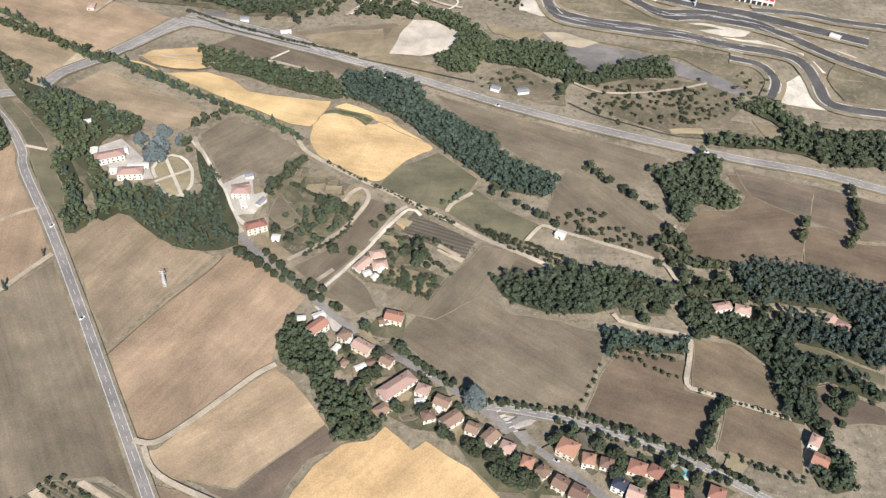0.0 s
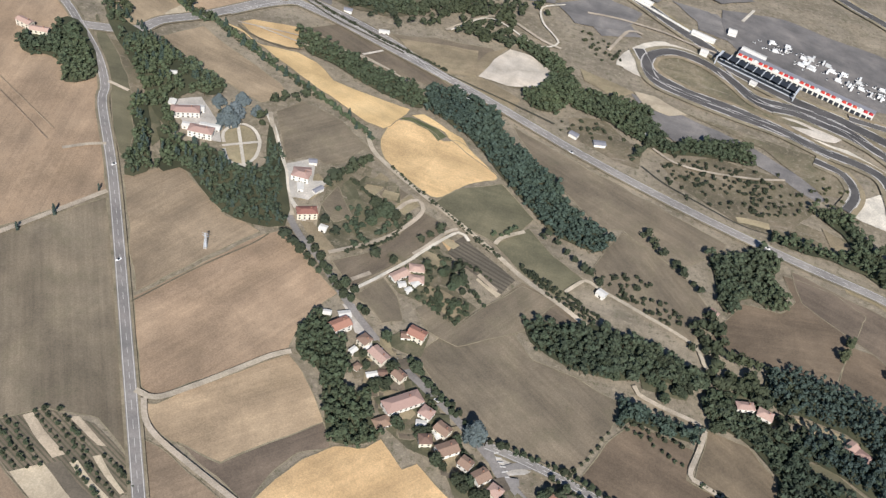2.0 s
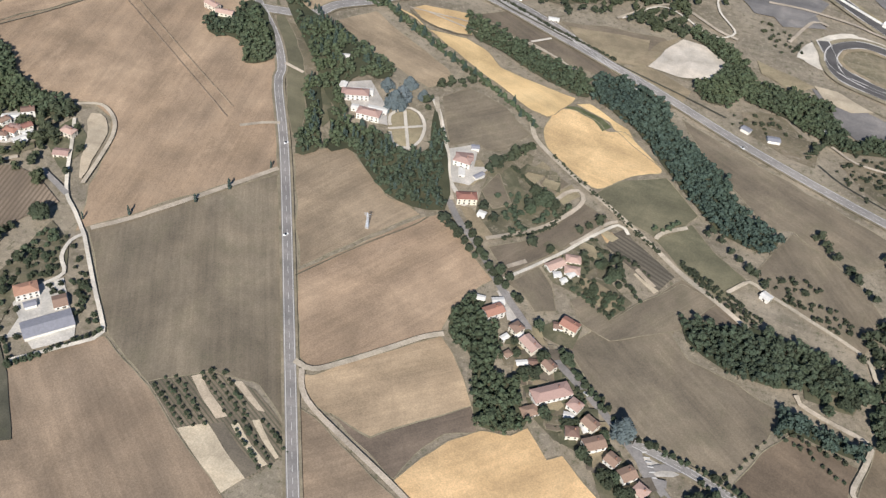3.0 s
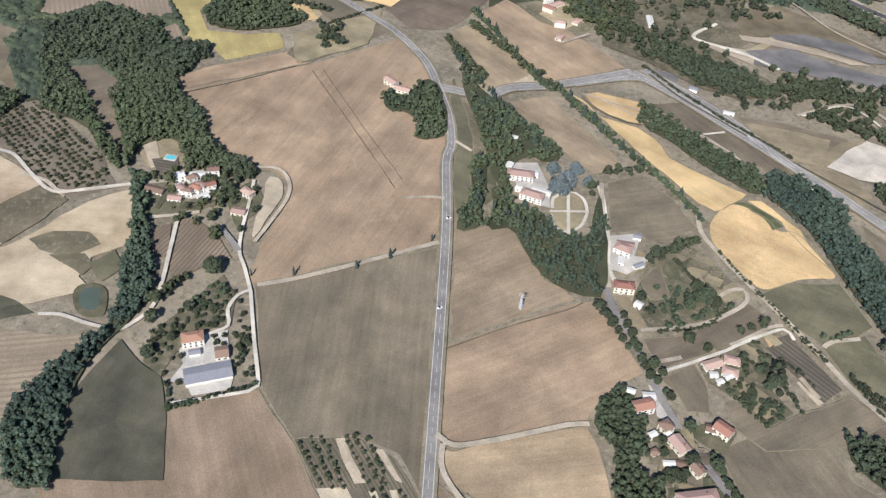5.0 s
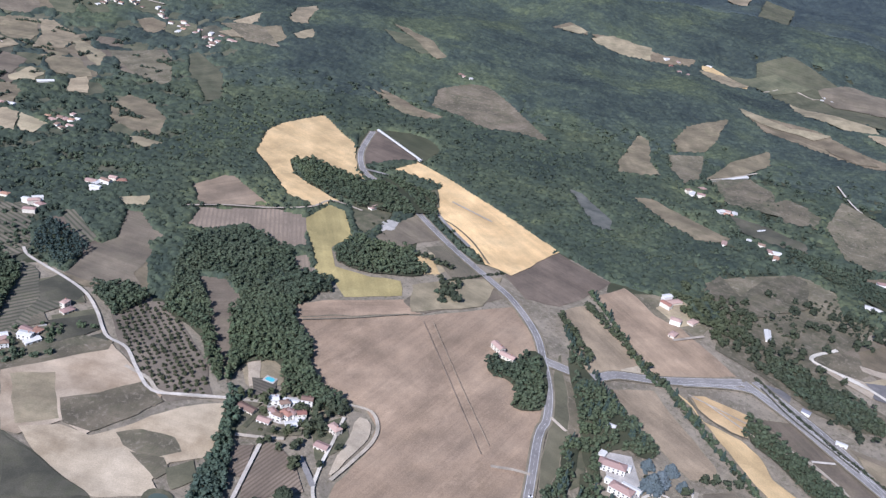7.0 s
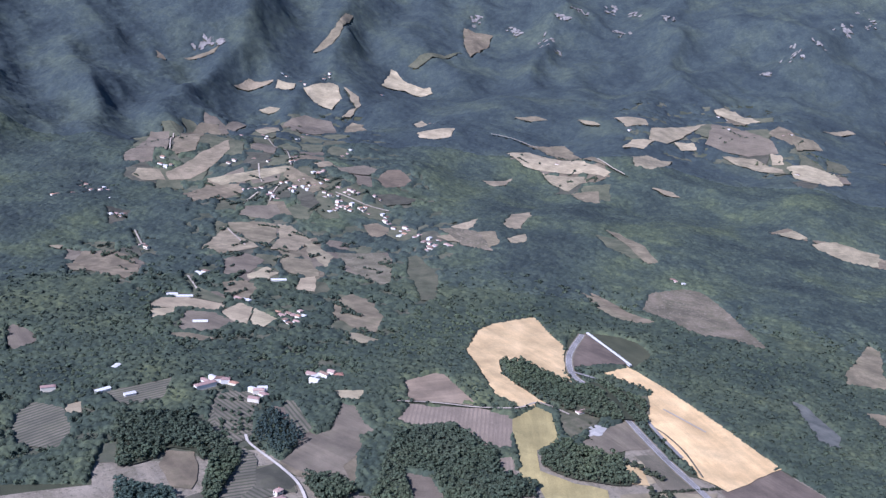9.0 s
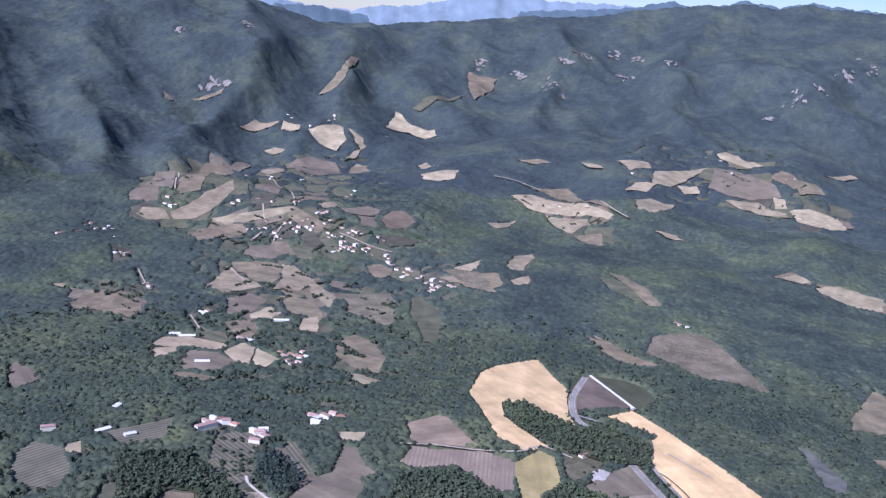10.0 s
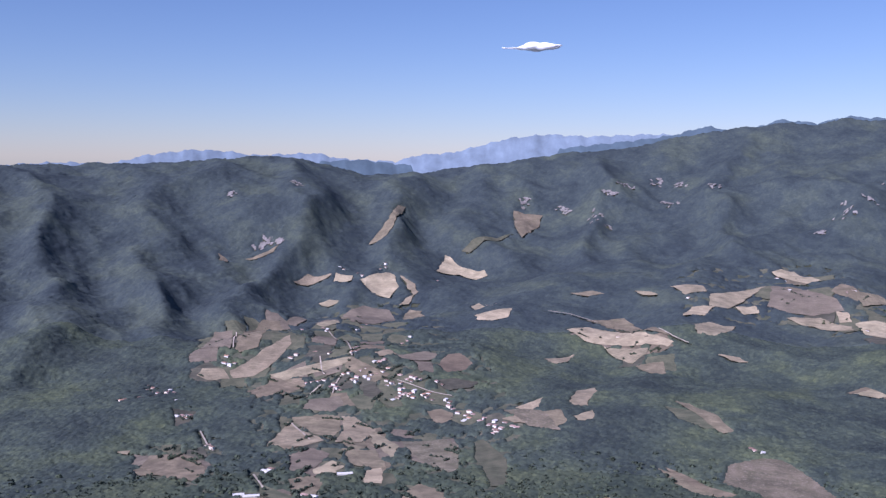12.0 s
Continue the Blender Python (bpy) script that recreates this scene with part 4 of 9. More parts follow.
field("stubble", 0, 20, [(-2691, 1290), (-2728, 1388), (-2636, 1431), (-2532, 1395), (-2412, 1255), (-2444, 1199)])
field("stubble", 0, 20, [(-2631, 1069), (-2700, 1142), (-2656, 1151), (-2603, 1092)])
field("palebrown", 0, 20, [(-2463, 1093), (-2506, 1174), (-2434, 1158), (-2397, 1089)])
field("stubble", 0, 20, [(-2305, 1023), (-2275, 1083), (-2125, 997), (-2176, 958)])
field("brownclear", 0, 20, [(-1988, 976), (-1909, 995), (-1855, 1011), (-1849, 965), (-1895, 952), (-1955, 943)])
field("palebrown", 0, 20, [(-1530, 1088), (-1494, 1133), (-1431, 1157), (-1430, 1129), (-1485, 1085)])
crag([(-3063, 2921), (-3048, 2993), (-2993, 2990), (-2991, 2936)])
crag([(-3031, 2755), (-3056, 2819), (-3029, 2818), (-3013, 2779)])
crag([(-3054, 2666), (-3044, 2707), (-2999, 2698), (-2992, 2662)])
crag([(-2913, 2836), (-2907, 2914), (-2819, 2875), (-2828, 2834)])
crag([(-2812, 3022), (-2756, 3027), (-2709, 3013), (-2706, 2971)])
crag([(-2276, 3144), (-2216, 3147), (-2160, 3123), (-2168, 3085)])
crag([(-2191, 3205), (-2183, 3239), (-2164, 3240), (-2158, 3205)])
crag([(-2230, 3395), (-2218, 3447), (-2178, 3434), (-2175, 3389)])
crag([(-2238, 3549), (-2232, 3612), (-2171, 3566), (-2158, 3505)])
crag([(-2986, 2556), (-2959, 2583), (-2909, 2570), (-2858, 2496)])
crag([(-3189, 2538), (-3174, 2576), (-3135, 2574), (-3139, 2547)])
crag([(-3307, 2414), (-3297, 2456), (-3274, 2467), (-3275, 2438)])
crag([(-3455, 1437), (-3470, 1464), (-3442, 1463), (-3422, 1442)])
crag([(-3507, 1192), (-3502, 1213), (-3481, 1217), (-3475, 1201)])
crag([(-3206, 1175), (-3192, 1217), (-3168, 1233), (-3179, 1208)])
crag([(-3175, 1249), (-3162, 1265), (-3139, 1267), (-3143, 1255)])
crag([(-2230, 2995), (-2219, 3005), (-2200, 2995), (-2203, 2984)])
crag([(-2983, 3019), (-2967, 3037), (-2927, 3017), (-2929, 2999)])
field("tansoil", 0, 23, [(-997, 564), (-980, 606), (-954, 582), (-962, 562)])
field("darkstubble", 1, 0, [(-991, 474), (-974, 493), (-914, 483), (-839, 503), (-865, 445), (-918, 456)])
field("stubble", 1, 0, [(-1384, 240), (-1340, 266), (-1287, 261), (-1271, 220)])
field("meadow", 0, 0, [(-1568, 1119), (-1483, 1159), (-1391, 1134), (-1452, 1096)])
field("gravel", 1, 0, [(92, 936), (102, 979), (129, 1010), (163, 1020), (213, 996), (190, 998), (149, 1001), (128, 988), (121, 964), (125, 941), (138, 923), (119, 926)])
field("gravel", 1, 0, [(267, 928), (289, 942), (317, 940), (353, 919), (332, 898), (301, 902)])
field("gravel", 0, 0, [(276, 900), (288, 899), (350, 894), (395, 871), (391, 846), (352, 868), (311, 878)])
field("gravel", 1, 0, [(339, 783), (356, 812), (371, 825), (389, 833), (391, 799), (402, 766), (355, 772)])
field("gravel", 0, 0, [(261, 952), (297, 952), (347, 946), (390, 911), (452, 867), (440, 866), (381, 899), (325, 932), (282, 941)])
field("gravel", 0, 0, [(279, 902), (324, 897), (376, 880), (401, 857), (407, 836), (399, 838), (379, 867), (332, 877), (285, 888)])
field("asphalt", 0, 0, [(110, 887), (140, 889), (172, 871), (242, 851), (301, 816), (317, 791), (308, 785), (276, 806), (233, 826), (158, 821), (134, 849)])
field("asphalt", 0, 0, [(172, 1114), (205, 1123), (254, 1080), (330, 1077), (413, 1039), (406, 993), (391, 991), (231, 1047), (218, 1063), (183, 1072)])
field("asphalt", 0, 0, [(-273, 904), (-235, 914), (-228, 894), (-239, 888)])
field("asphalt", 0, 0, [(31, 1037), (85, 1056), (115, 1014), (69, 992)])
field("meadow", 0, 0, [(130, 971), (163, 999), (203, 989), (247, 935), (290, 925), (315, 913), (227, 915), (151, 928)])
field("yard", 0, 0, [(-401, 312), (-393, 337), (-383, 347), (-368, 333), (-348, 314), (-342, 304), (-361, 284), (-374, 291), (-384, 284), (-386, 302)])
field("scrubgrass", 0, 0, [(-428, 313), (-426, 343), (-428, 390), (-401, 379), (-385, 350), (-398, 337), (-400, 313), (-392, 285), (-413, 288)])
field("palebrown", 0, 0, [(-167, 599), (-154, 620), (-141, 609), (-148, 586), (-158, 579)])
field("yard", 0, 0, [(-185, 620), (-169, 635), (-160, 623), (-168, 607), (-160, 582), (-167, 580)])
field("yard", 0, 0, [(-154, 564), (-141, 579), (-139, 565), (-146, 555)])
field("scrubgrass", 0, 0, [(-138, 576), (-141, 608), (-131, 633), (-89, 608), (-62, 599), (-76, 557), (-111, 532), (-133, 553)])
field("palebrown", 0, 0, [(-114, 618), (-103, 646), (-94, 640), (-101, 610)])
field("stubble", 0, 0, [(-98, 616), (-92, 636), (-74, 626), (-82, 606)])
field("palebrown", 0, 0, [(-81, 606), (-72, 627), (-60, 616), (-70, 598)])
field("palebrown", 0, 0, [(-149, 556), (-138, 558), (-111, 534), (-120, 526)])
field("scrubgrass", 0, 0, [(-64, 521), (-57, 539), (-35, 572), (-18, 558), (-16, 525), (-36, 506), (-53, 508)])
field("wheat", 0, 0, [(-31, 578), (-24, 585), (-12, 576), (-19, 566)])
field("darksoil", 0, 0, [(-22, 584), (-15, 593), (-4, 585), (-10, 573)])
field("scrubgrass", 0, 0, [(-34, 512), (-23, 536), (12, 515), (-2, 492)])
field("palestrip", 0, 0, [(5, 546), (8, 550), (27, 539), (24, 534)])
field("yard", 0, 0, [(-89, 480), (-81, 484), (-67, 465), (-63, 455), (-73, 456), (-80, 469)])
field("lawn", 0, 0, [(-103, 448), (-91, 454), (-83, 437), (-88, 427), (-99, 432)])
field("yard", 0, 0, [(46, 390), (59, 385), (81, 385), (73, 378), (53, 370), (62, 360), (69, 360), (59, 371)])
field("lawn", 0, 0, [(-51, 456), (-31, 480), (-17, 474), (-19, 452), (-33, 451)])
field("lawn", 0, 0, [(-70, 449), (-46, 456), (-7, 420), (18, 391), (45, 373), (72, 356), (93, 335), (114, 321), (48, 324), (33, 341), (14, 367), (-9, 371), (-25, 380), (-40, 398)])
field("lawn", 0, 0, [(84, 372), (119, 364), (156, 354), (205, 329), (187, 317), (123, 336), (91, 356)])
field("palebrown", 0, 0, [(208, 361), (222, 355), (212, 343), (201, 347)])
field("lawn", 0, 0, [(203, 500), (239, 511), (258, 488), (236, 478), (201, 479)])
field("tansoil", 0, 0, [(263, 497), (294, 498), (319, 491), (312, 481), (283, 489)])
field("lawn", 0, 0, [(143, 506), (176, 520), (193, 509), (184, 484), (149, 482)])
field("yard", 0, 0, [(-312, 660), (-287, 678), (-258, 649), (-248, 626), (-266, 626), (-282, 633)])
field("lawn", 0, 0, [(-330, 648), (-321, 655), (-293, 610), (-296, 593)])
field("palebrown", 2, 0, [(-244, 618), (-248, 640), (-242, 652), (-229, 655), (-215, 638), (-211, 615), (-217, 602), (-230, 602)])
field("palestrip", 0, 0, [(-618, 489), (-614, 501), (-575, 473), (-578, 461)])
field("lawn", 0, 0, [(-495, 468), (-489, 503), (-456, 480), (-457, 442)])
field("palebrown", 0, 0, [(-527, 494), (-516, 502), (-498, 490), (-501, 479)])
field("yard", 0, 0, [(-556, 469), (-547, 477), (-542, 466), (-547, 463)])
field("yard", 0, 0, [(-768, 829), (-756, 833), (-740, 812), (-747, 793), (-765, 807)])
field("lawn", 1, 0, [(-834, 817), (-827, 885), (-770, 841), (-751, 763), (-780, 775)])
field("stubble", 0, 0, [(-743, 775), (-752, 823), (-700, 818), (-699, 762)])
field("vineyard", 0, -12, [(-686, 811), (-673, 848), (-607, 828), (-628, 800)])
field("scree", 0, 0, [(-705, 1145), (-681, 1148), (-596, 1106), (-576, 1071), (-600, 1064)])
field("hillplot", 0, 0, [(-1106, 2598), (-1038, 2649), (-944, 2396), (-1026, 2395)])
crag([(-840, 843), (-848, 867), (-813, 872), (-804, 852)])
field("tansoil", 0, 0, [(-426, 947), (-420, 997), (-390, 979), (-407, 941)])
field("asphalt", 0, 0, [(52, 1178), (75, 1233), (105, 1254), (140, 1142), (126, 1108), (74, 1123)])
field("asphalt", 0, 0, [(122, 1258), (160, 1274), (226, 1205), (256, 1184), (210, 1153), (146, 1175)])
field("gravel", 0, 0, [(259, 1246), (303, 1257), (364, 1267), (301, 1224), (277, 1227)])
field("asphalt", 0, 0, [(146, 1126), (195, 1123), (250, 1090), (332, 1053), (329, 1016), (235, 1062), (181, 1086)])
field("tansoil", 0, 0, [(-199, 1002), (-186, 1020), (-175, 1071), (-168, 1069), (-175, 1024), (-176, 988)])
field("tansoil", 0, 0, [(225, 725), (256, 730), (257, 721), (227, 718)])
field("palebrown", 0, 0, [(309, 746), (339, 729), (330, 705), (315, 723)])
field("palebrown", 0, 0, [(-78, 822), (-50, 840), (-2, 819), (-8, 791)])
field("palebrown", 0, 0, [(52, 910), (113, 892), (99, 868), (57, 888)])
field("meadow", 0, 0, [(133, 960), (208, 960), (266, 921), (317, 890), (264, 906), (165, 922)])
field("meadow", 0, 0, [(167, 879), (257, 869), (347, 859), (343, 811), (315, 799), (255, 852)])
field("meadow", 0, 0, [(426, 859), (470, 830), (509, 802), (492, 772), (413, 776), (404, 826)])
field("meadow", 0, 0, [(-287, 984), (-227, 1078), (-120, 1121), (-103, 1108), (-185, 1057), (-201, 998), (-235, 997)])
field("palebrown", 0, 0, [(-145, 868), (-61, 888), (-53, 835), (-102, 825)])
field("stubble", 0, 0, [(-252, 1043), (-219, 1120), (-139, 1142), (-183, 1072)])
field("brownclear", 0, 0, [(-3134, 1128), (-3136, 1249), (-3097, 1214), (-3110, 1130)])
field("brownclear", 0, 0, [(-3185, 1049), (-3140, 1072), (-3107, 1052), (-3112, 1029)])
field("lawn", 0, 0, [(-798, 918), (-806, 962), (-758, 915), (-757, 882)])
field("lawn", 0, 0, [(-130, 616), (-125, 627), (-108, 601), (-95, 591), (-100, 580), (-120, 598)])
field("stubble", 0, 0, [(-139, 583), (-133, 611), (-120, 593), (-110, 579), (-123, 564)])
field("stubble", 0, 61, [(-111, 522), (-87, 543), (-68, 571), (-55, 609), (-25, 597), (-34, 585), (-61, 538), (-87, 501), (-90, 501)])
field("stubble", 0, -40, [(-84, 492), (-66, 519), (-51, 503), (-41, 481), (-55, 472), (-68, 485)])
field("stubble", 0, 59, [(-35, 497), (-24, 510), (-1, 491), (12, 510), (29, 536), (42, 554), (72, 547), (52, 507), (5, 471), (-19, 477)])
field("meadow", 0, 0, [(-409, 724), (-395, 727), (-372, 718), (-344, 677), (-336, 654), (-343, 649), (-362, 665), (-376, 672)])
field("palebrown", 0, 0, [(-368, 660), (-348, 657), (-335, 644), (-323, 610), (-329, 588)])
field("brownclear", 0, 0, [(-855, 419), (-883, 470), (-868, 508), (-829, 512), (-771, 476), (-779, 460), (-799, 451), (-819, 426)])
field("brownclear", 0, 0, [(-907, 304), (-933, 322), (-916, 348), (-872, 336), (-843, 318), (-858, 301)])
field("scrubgrass", 0, 0, [(-755, 236), (-757, 294), (-739, 289), (-683, 247), (-688, 215)])
field("olivefield", 0, 0, [(-805, 257), (-829, 299), (-833, 326), (-793, 313), (-771, 276), (-765, 244)])
field("vineyard", 0, 82, [(-825, 343), (-870, 382), (-887, 405), (-819, 379), (-775, 365), (-786, 330)])
field("greenfield", 0, 0, [(-858, 393), (-854, 416), (-812, 419), (-790, 412), (-813, 373)])
field("greenfield", 0, 0, [(-785, 373), (-775, 417), (-740, 403), (-744, 370), (-766, 364)])
field("olivefield", 0, 0, [(-740, 350), (-731, 398), (-707, 395), (-721, 341)])
field("yard", 0, 0, [(-774, 314), (-774, 336), (-774, 362), (-757, 361), (-746, 347), (-755, 317)])
field("scrubgrass", 0, 0, [(-790, 315), (-782, 329), (-770, 363), (-715, 396), (-706, 396), (-716, 333), (-737, 289), (-765, 303)])
field("terrace", 0, 86, [(-1044, 420), (-1039, 475), (-923, 421), (-913, 394), (-995, 398)])
field("terrace", 0, -5, [(-997, 492), (-991, 506), (-906, 492), (-899, 474), (-924, 469)])
field("brownclear", 0, 0, [(-1376, 1415), (-1350, 1432), (-1267, 1424), (-1193, 1388), (-1202, 1365), (-1297, 1396)])
field("terrace", 0, 109, [(-1087, 190), (-1115, 220), (-1087, 247), (-1026, 245), (-981, 217), (-1013, 177)])
field("tansoil", 0, 87, [(-1087, 248), (-1093, 271), (-1061, 263), (-1060, 247)])
field("terrace", 0, 96, [(-1106, 298), (-1113, 385), (-1122, 397), (-1056, 361), (-1059, 305)])
field("terrace", 0, 115, [(-1020, 404), (-1029, 452), (-986, 446), (-917, 386), (-950, 377)])
field("meadow", 0, 0, [(-401, 1087), (-371, 1149), (-345, 1206), (-299, 1196), (-262, 1139), (-223, 1161), (-239, 1058), (-248, 990), (-285, 959), (-333, 1013), (-385, 1039)])
field("brownclear", 0, 0, [(-299, 1262), (-245, 1300), (-199, 1366), (-113, 1372), (-137, 1478), (-193, 1404), (-246, 1354)])
field("gravel", 1, 0, [(-247, 1267), (-202, 1318), (-154, 1349), (-100, 1350), (-130, 1345), (-161, 1313), (-170, 1273), (-161, 1228), (-144, 1214), (-189, 1222), (-219, 1244)])
field("lawn", 1, 0, [(-156, 1266), (-137, 1311), (-91, 1308), (-76, 1238), (-116, 1228)])
field("brownclear", 0, 0, [(-222, 1073), (-195, 1145), (-119, 1129), (-54, 1110), (-50, 1091), (-122, 1089), (-172, 1071), (-202, 1038)])
field("vineyard", 0, 4, [(-675, 811), (-657, 844), (-596, 825), (-613, 782)])
field("wheat", 0, 0, [(-690, 792), (-667, 803), (-626, 778), (-642, 759)])
field("palebrown", 0, 0, [(-628, 730), (-607, 785), (-580, 839), (-548, 766), (-586, 686)])
field("yard", 1, 0, [(-771, 818), (-754, 829), (-740, 810), (-752, 800)])
field("gravel", 0, 0, [(252, 945), (280, 951), (322, 949), (341, 946), (338, 919), (278, 924), (260, 927)])
field("gravel", 1, 0, [(85, 936), (100, 978), (122, 1010), (149, 1020), (149, 1008), (130, 995), (118, 971), (125, 945), (147, 927), (122, 928), (98, 936)])

field("greenfield", 1, 0, [(-439, 769), (-409, 735), (-367, 690), (-337, 642), (-312, 591), (-310, 564), (-339, 608), (-376, 672), (-412, 721)])
field("garden", 0, -20, [(-21, 583), (-9, 588), (35, 559), (27, 539), (12, 545), (-24, 568)])
field("palestrip", 0, 0, [(7, 555), (24, 543), (22, 540), (5, 551)])
field("tansoil", 0, 0, [(-33, 587), (-17, 581), (-21, 574), (-36, 581)])
field("palebrown", 0, 0, [(-32, 529), (6, 515), (-6, 497), (-36, 513)])
field("greenfield", 0, -30, [(262, 460), (291, 459), (317, 443), (339, 431), (335, 421), (311, 433), (288, 449), (265, 455)])
field("darkstubble", 0, -30, [(281, 418), (296, 421), (328, 400), (324, 387), (271, 385)])
field("chalkfield", 0, 30, [(-726, 296), (-717, 333), (-709, 397), (-664, 392), (-629, 388), (-611, 391), (-601, 377), (-608, 340), (-601, 310), (-629, 304), (-633, 267), (-646, 259)])
field("palebrown", 0, 30, [(-716, 300), (-696, 331), (-633, 303), (-646, 272)])
field("meadow", 0, 60, [(-659, 317), (-646, 350), (-639, 389), (-603, 387), (-600, 357), (-602, 316), (-626, 303)])
field("chalkfield", 0, 30, [(-642, 272), (-626, 300), (-598, 313), (-592, 341), (-591, 368), (-587, 394), (-570, 427), (-551, 417), (-534, 401), (-516, 375), (-523, 360), (-530, 346), (-520, 324), (-500, 319), (-532, 277), (-606, 268)])
field("meadow", 0, 20, [(-589, 332), (-581, 351), (-554, 367), (-536, 361), (-544, 334), (-570, 328)])
field("meadow", 0, 20, [(-560, 328), (-538, 346), (-521, 340), (-519, 326)])
field("greenfield", 0, 20, [(-526, 339), (-520, 364), (-498, 353), (-501, 328)])
field("olivefield", 0, 40, [(-642, 258), (-604, 267), (-532, 277), (-572, 226)])
field("terrace", 0, 20, [(-822, 339), (-879, 389), (-851, 389), (-810, 410), (-794, 397), (-793, 360), (-772, 337), (-771, 316)])
field("lawn", 2, 0, [(-517, 315), (-498, 329), (-476, 315), (-470, 301), (-490, 292)])
field("pond", 2, 0, [(-507, 316), (-496, 324), (-485, 314), (-480, 305), (-490, 299), (-501, 306)])
field("vinestripes", 0, 100, [(-503, 424), (-494, 430), (-472, 428), (-434, 410), (-447, 390), (-455, 362), (-471, 375)])
field("vinestripes", 0, 95, [(-518, 397), (-506, 415), (-478, 381), (-492, 378)])
field("palestrip", 1, 0, [(-484, 512), (-470, 519), (-454, 503), (-447, 484), (-440, 455), (-436, 435), (-450, 456), (-458, 477)])
field("yard", 0, 0, [(-547, 459), (-543, 479), (-531, 495), (-510, 476), (-506, 461), (-515, 448), (-528, 444)])
field("scrubgrass", 0, 0, [(-559, 437), (-542, 455), (-524, 440), (-504, 443), (-513, 426), (-530, 409)])
field("garden", 0, 20, [(-587, 472), (-571, 488), (-552, 473), (-562, 455)])
field("olivefield", 0, 110, [(-443, 294), (-415, 286), (-392, 285), (-363, 261), (-326, 219), (-385, 182), (-415, 206), (-431, 230), (-437, 256)])
field("wheat", 0, -18, [(-321, 808), (-301, 805), (-270, 786), (-231, 791), (-210, 783), (-184, 761), (-148, 754), (-103, 750), (-105, 740), (-113, 714), (-119, 707), (-136, 710), (-198, 744), (-251, 774), (-293, 797)])
field("wheat", 0, -10, [(-303, 817), (-293, 828), (-245, 836), (-229, 798), (-243, 794), (-264, 794), (-288, 801)])
field("scrubgrass", 0, 0, [(-382, 1030), (-253, 1124), (-227, 1096), (-237, 1003), (-188, 975), (-150, 964), (-133, 936), (-164, 904), (-215, 903), (-264, 916), (-333, 923)])
field("asphalt", 0, 0, [(-193, 1008), (-151, 1047), (-96, 1040), (4, 1056), (7, 1037), (-87, 1006), (-171, 987)])
field("asphalt", 0, 0, [(-179, 1062), (-148, 1090), (-91, 1101), (-44, 1082), (-65, 1068), (-123, 1070), (-169, 1056)])
field("palestrip", 0, 0, [(-209, 1041), (-179, 1056), (-131, 1062), (-61, 1064), (-80, 1052), (-137, 1049), (-201, 1033)])
field("palestrip", 0, 0, [(-247, 996), (-194, 1010), (-176, 1000), (-174, 985), (-206, 988)])
field("whitesand", 0, 0, [(-51, 839), (-44, 866), (-38, 889), (-28, 908), (-1, 906), (22, 899), (28, 872), (11, 846), (-20, 837)])
field("palebrown", 0, 0, [(-67, 836), (-49, 889), (-30, 913), (-38, 891), (-51, 840)])
field("asphalt", 0, -20, [(210, 1138), (292, 1159), (340, 1144), (426, 1128), (407, 1002), (326, 1003), (261, 1051), (214, 1071)])
field("asphalt", 0, 0, [(8, 1038), (63, 1085), (113, 1071), (105, 1043), (86, 1016), (35, 1003)])
field("palestrip", 0, 0, [(112, 893), (136, 894), (173, 876), (153, 863), (126, 870)])
field("meadow", 0, 30, [(-401, 1399), (-427, 1527), (-380, 1508), (-301, 1471), (-228, 1467), (-166, 1427), (-232, 1362), (-265, 1335), (-299, 1308), (-334, 1308)])
field("scrubgrass", 0, 30, [(-601, 1405), (-569, 1470), (-516, 1458), (-490, 1412), (-453, 1443), (-418, 1431), (-406, 1375), (-468, 1364), (-533, 1333)])
field("brownclear", 0, 30, [(-381, 1604), (-346, 1606), (-327, 1534), (-353, 1538)])
field("palebrown", 0, 30, [(-746, 1772), (-700, 1786), (-631, 1771), (-562, 1805), (-577, 1756), (-645, 1749), (-721, 1751)])
field("brownclear", 0, 30, [(-549, 1733), (-516, 1781), (-446, 1741), (-469, 1715)])
field("palebrown", 0, 30, [(-390, 1748), (-355, 1784), (-283, 1781), (-310, 1740), (-368, 1732)])
field("palebrown", 0, 30, [(-727, 1983), (-620, 1915), (-525, 1920), (-504, 1898), (-559, 1855), (-644, 1853)])
field("tansoil", 0, 30, [(-526, 1879), (-453, 1912), (-398, 1878), (-428, 1841), (-501, 1860)])
field("hillplot", 0, 30, [(-897, 2026), (-820, 2099), (-723, 2073), (-777, 2018), (-847, 2017)])
field("hillplot", 0, 30, [(-531, 2050), (-493, 2121), (-398, 2028), (-406, 1938), (-465, 1948)])
field("stubble", 0, 30, [(-715, 2084), (-679, 2199), (-559, 2210), (-448, 2175), (-496, 2131), (-534, 2059), (-580, 2047), (-641, 2004)])
field("stubble", 0, 30, [(-1732, 3056), (-1720, 3136), (-1573, 3062), (-1536, 3017), (-1690, 3128), (-1676, 2984)])
field("palebrown", 0, 20, [(-1469, 2832), (-1536, 3017), (-1487, 2990), (-1340, 2704), (-1437, 2809)])
field("stubble", 0, 20, [(-1468, 2955), (-1409, 2981), (-1254, 2732), (-1279, 2670), (-1323, 2682)])
field("hillplot", 0, 20, [(-1549, 3179), (-1551, 3256), (-1443, 3283), (-1408, 3193), (-1374, 2954)])
field("tansoil", 0, 20, [(-1323, 2626), (-1259, 2724), (-1243, 2669), (-1298, 2615)])
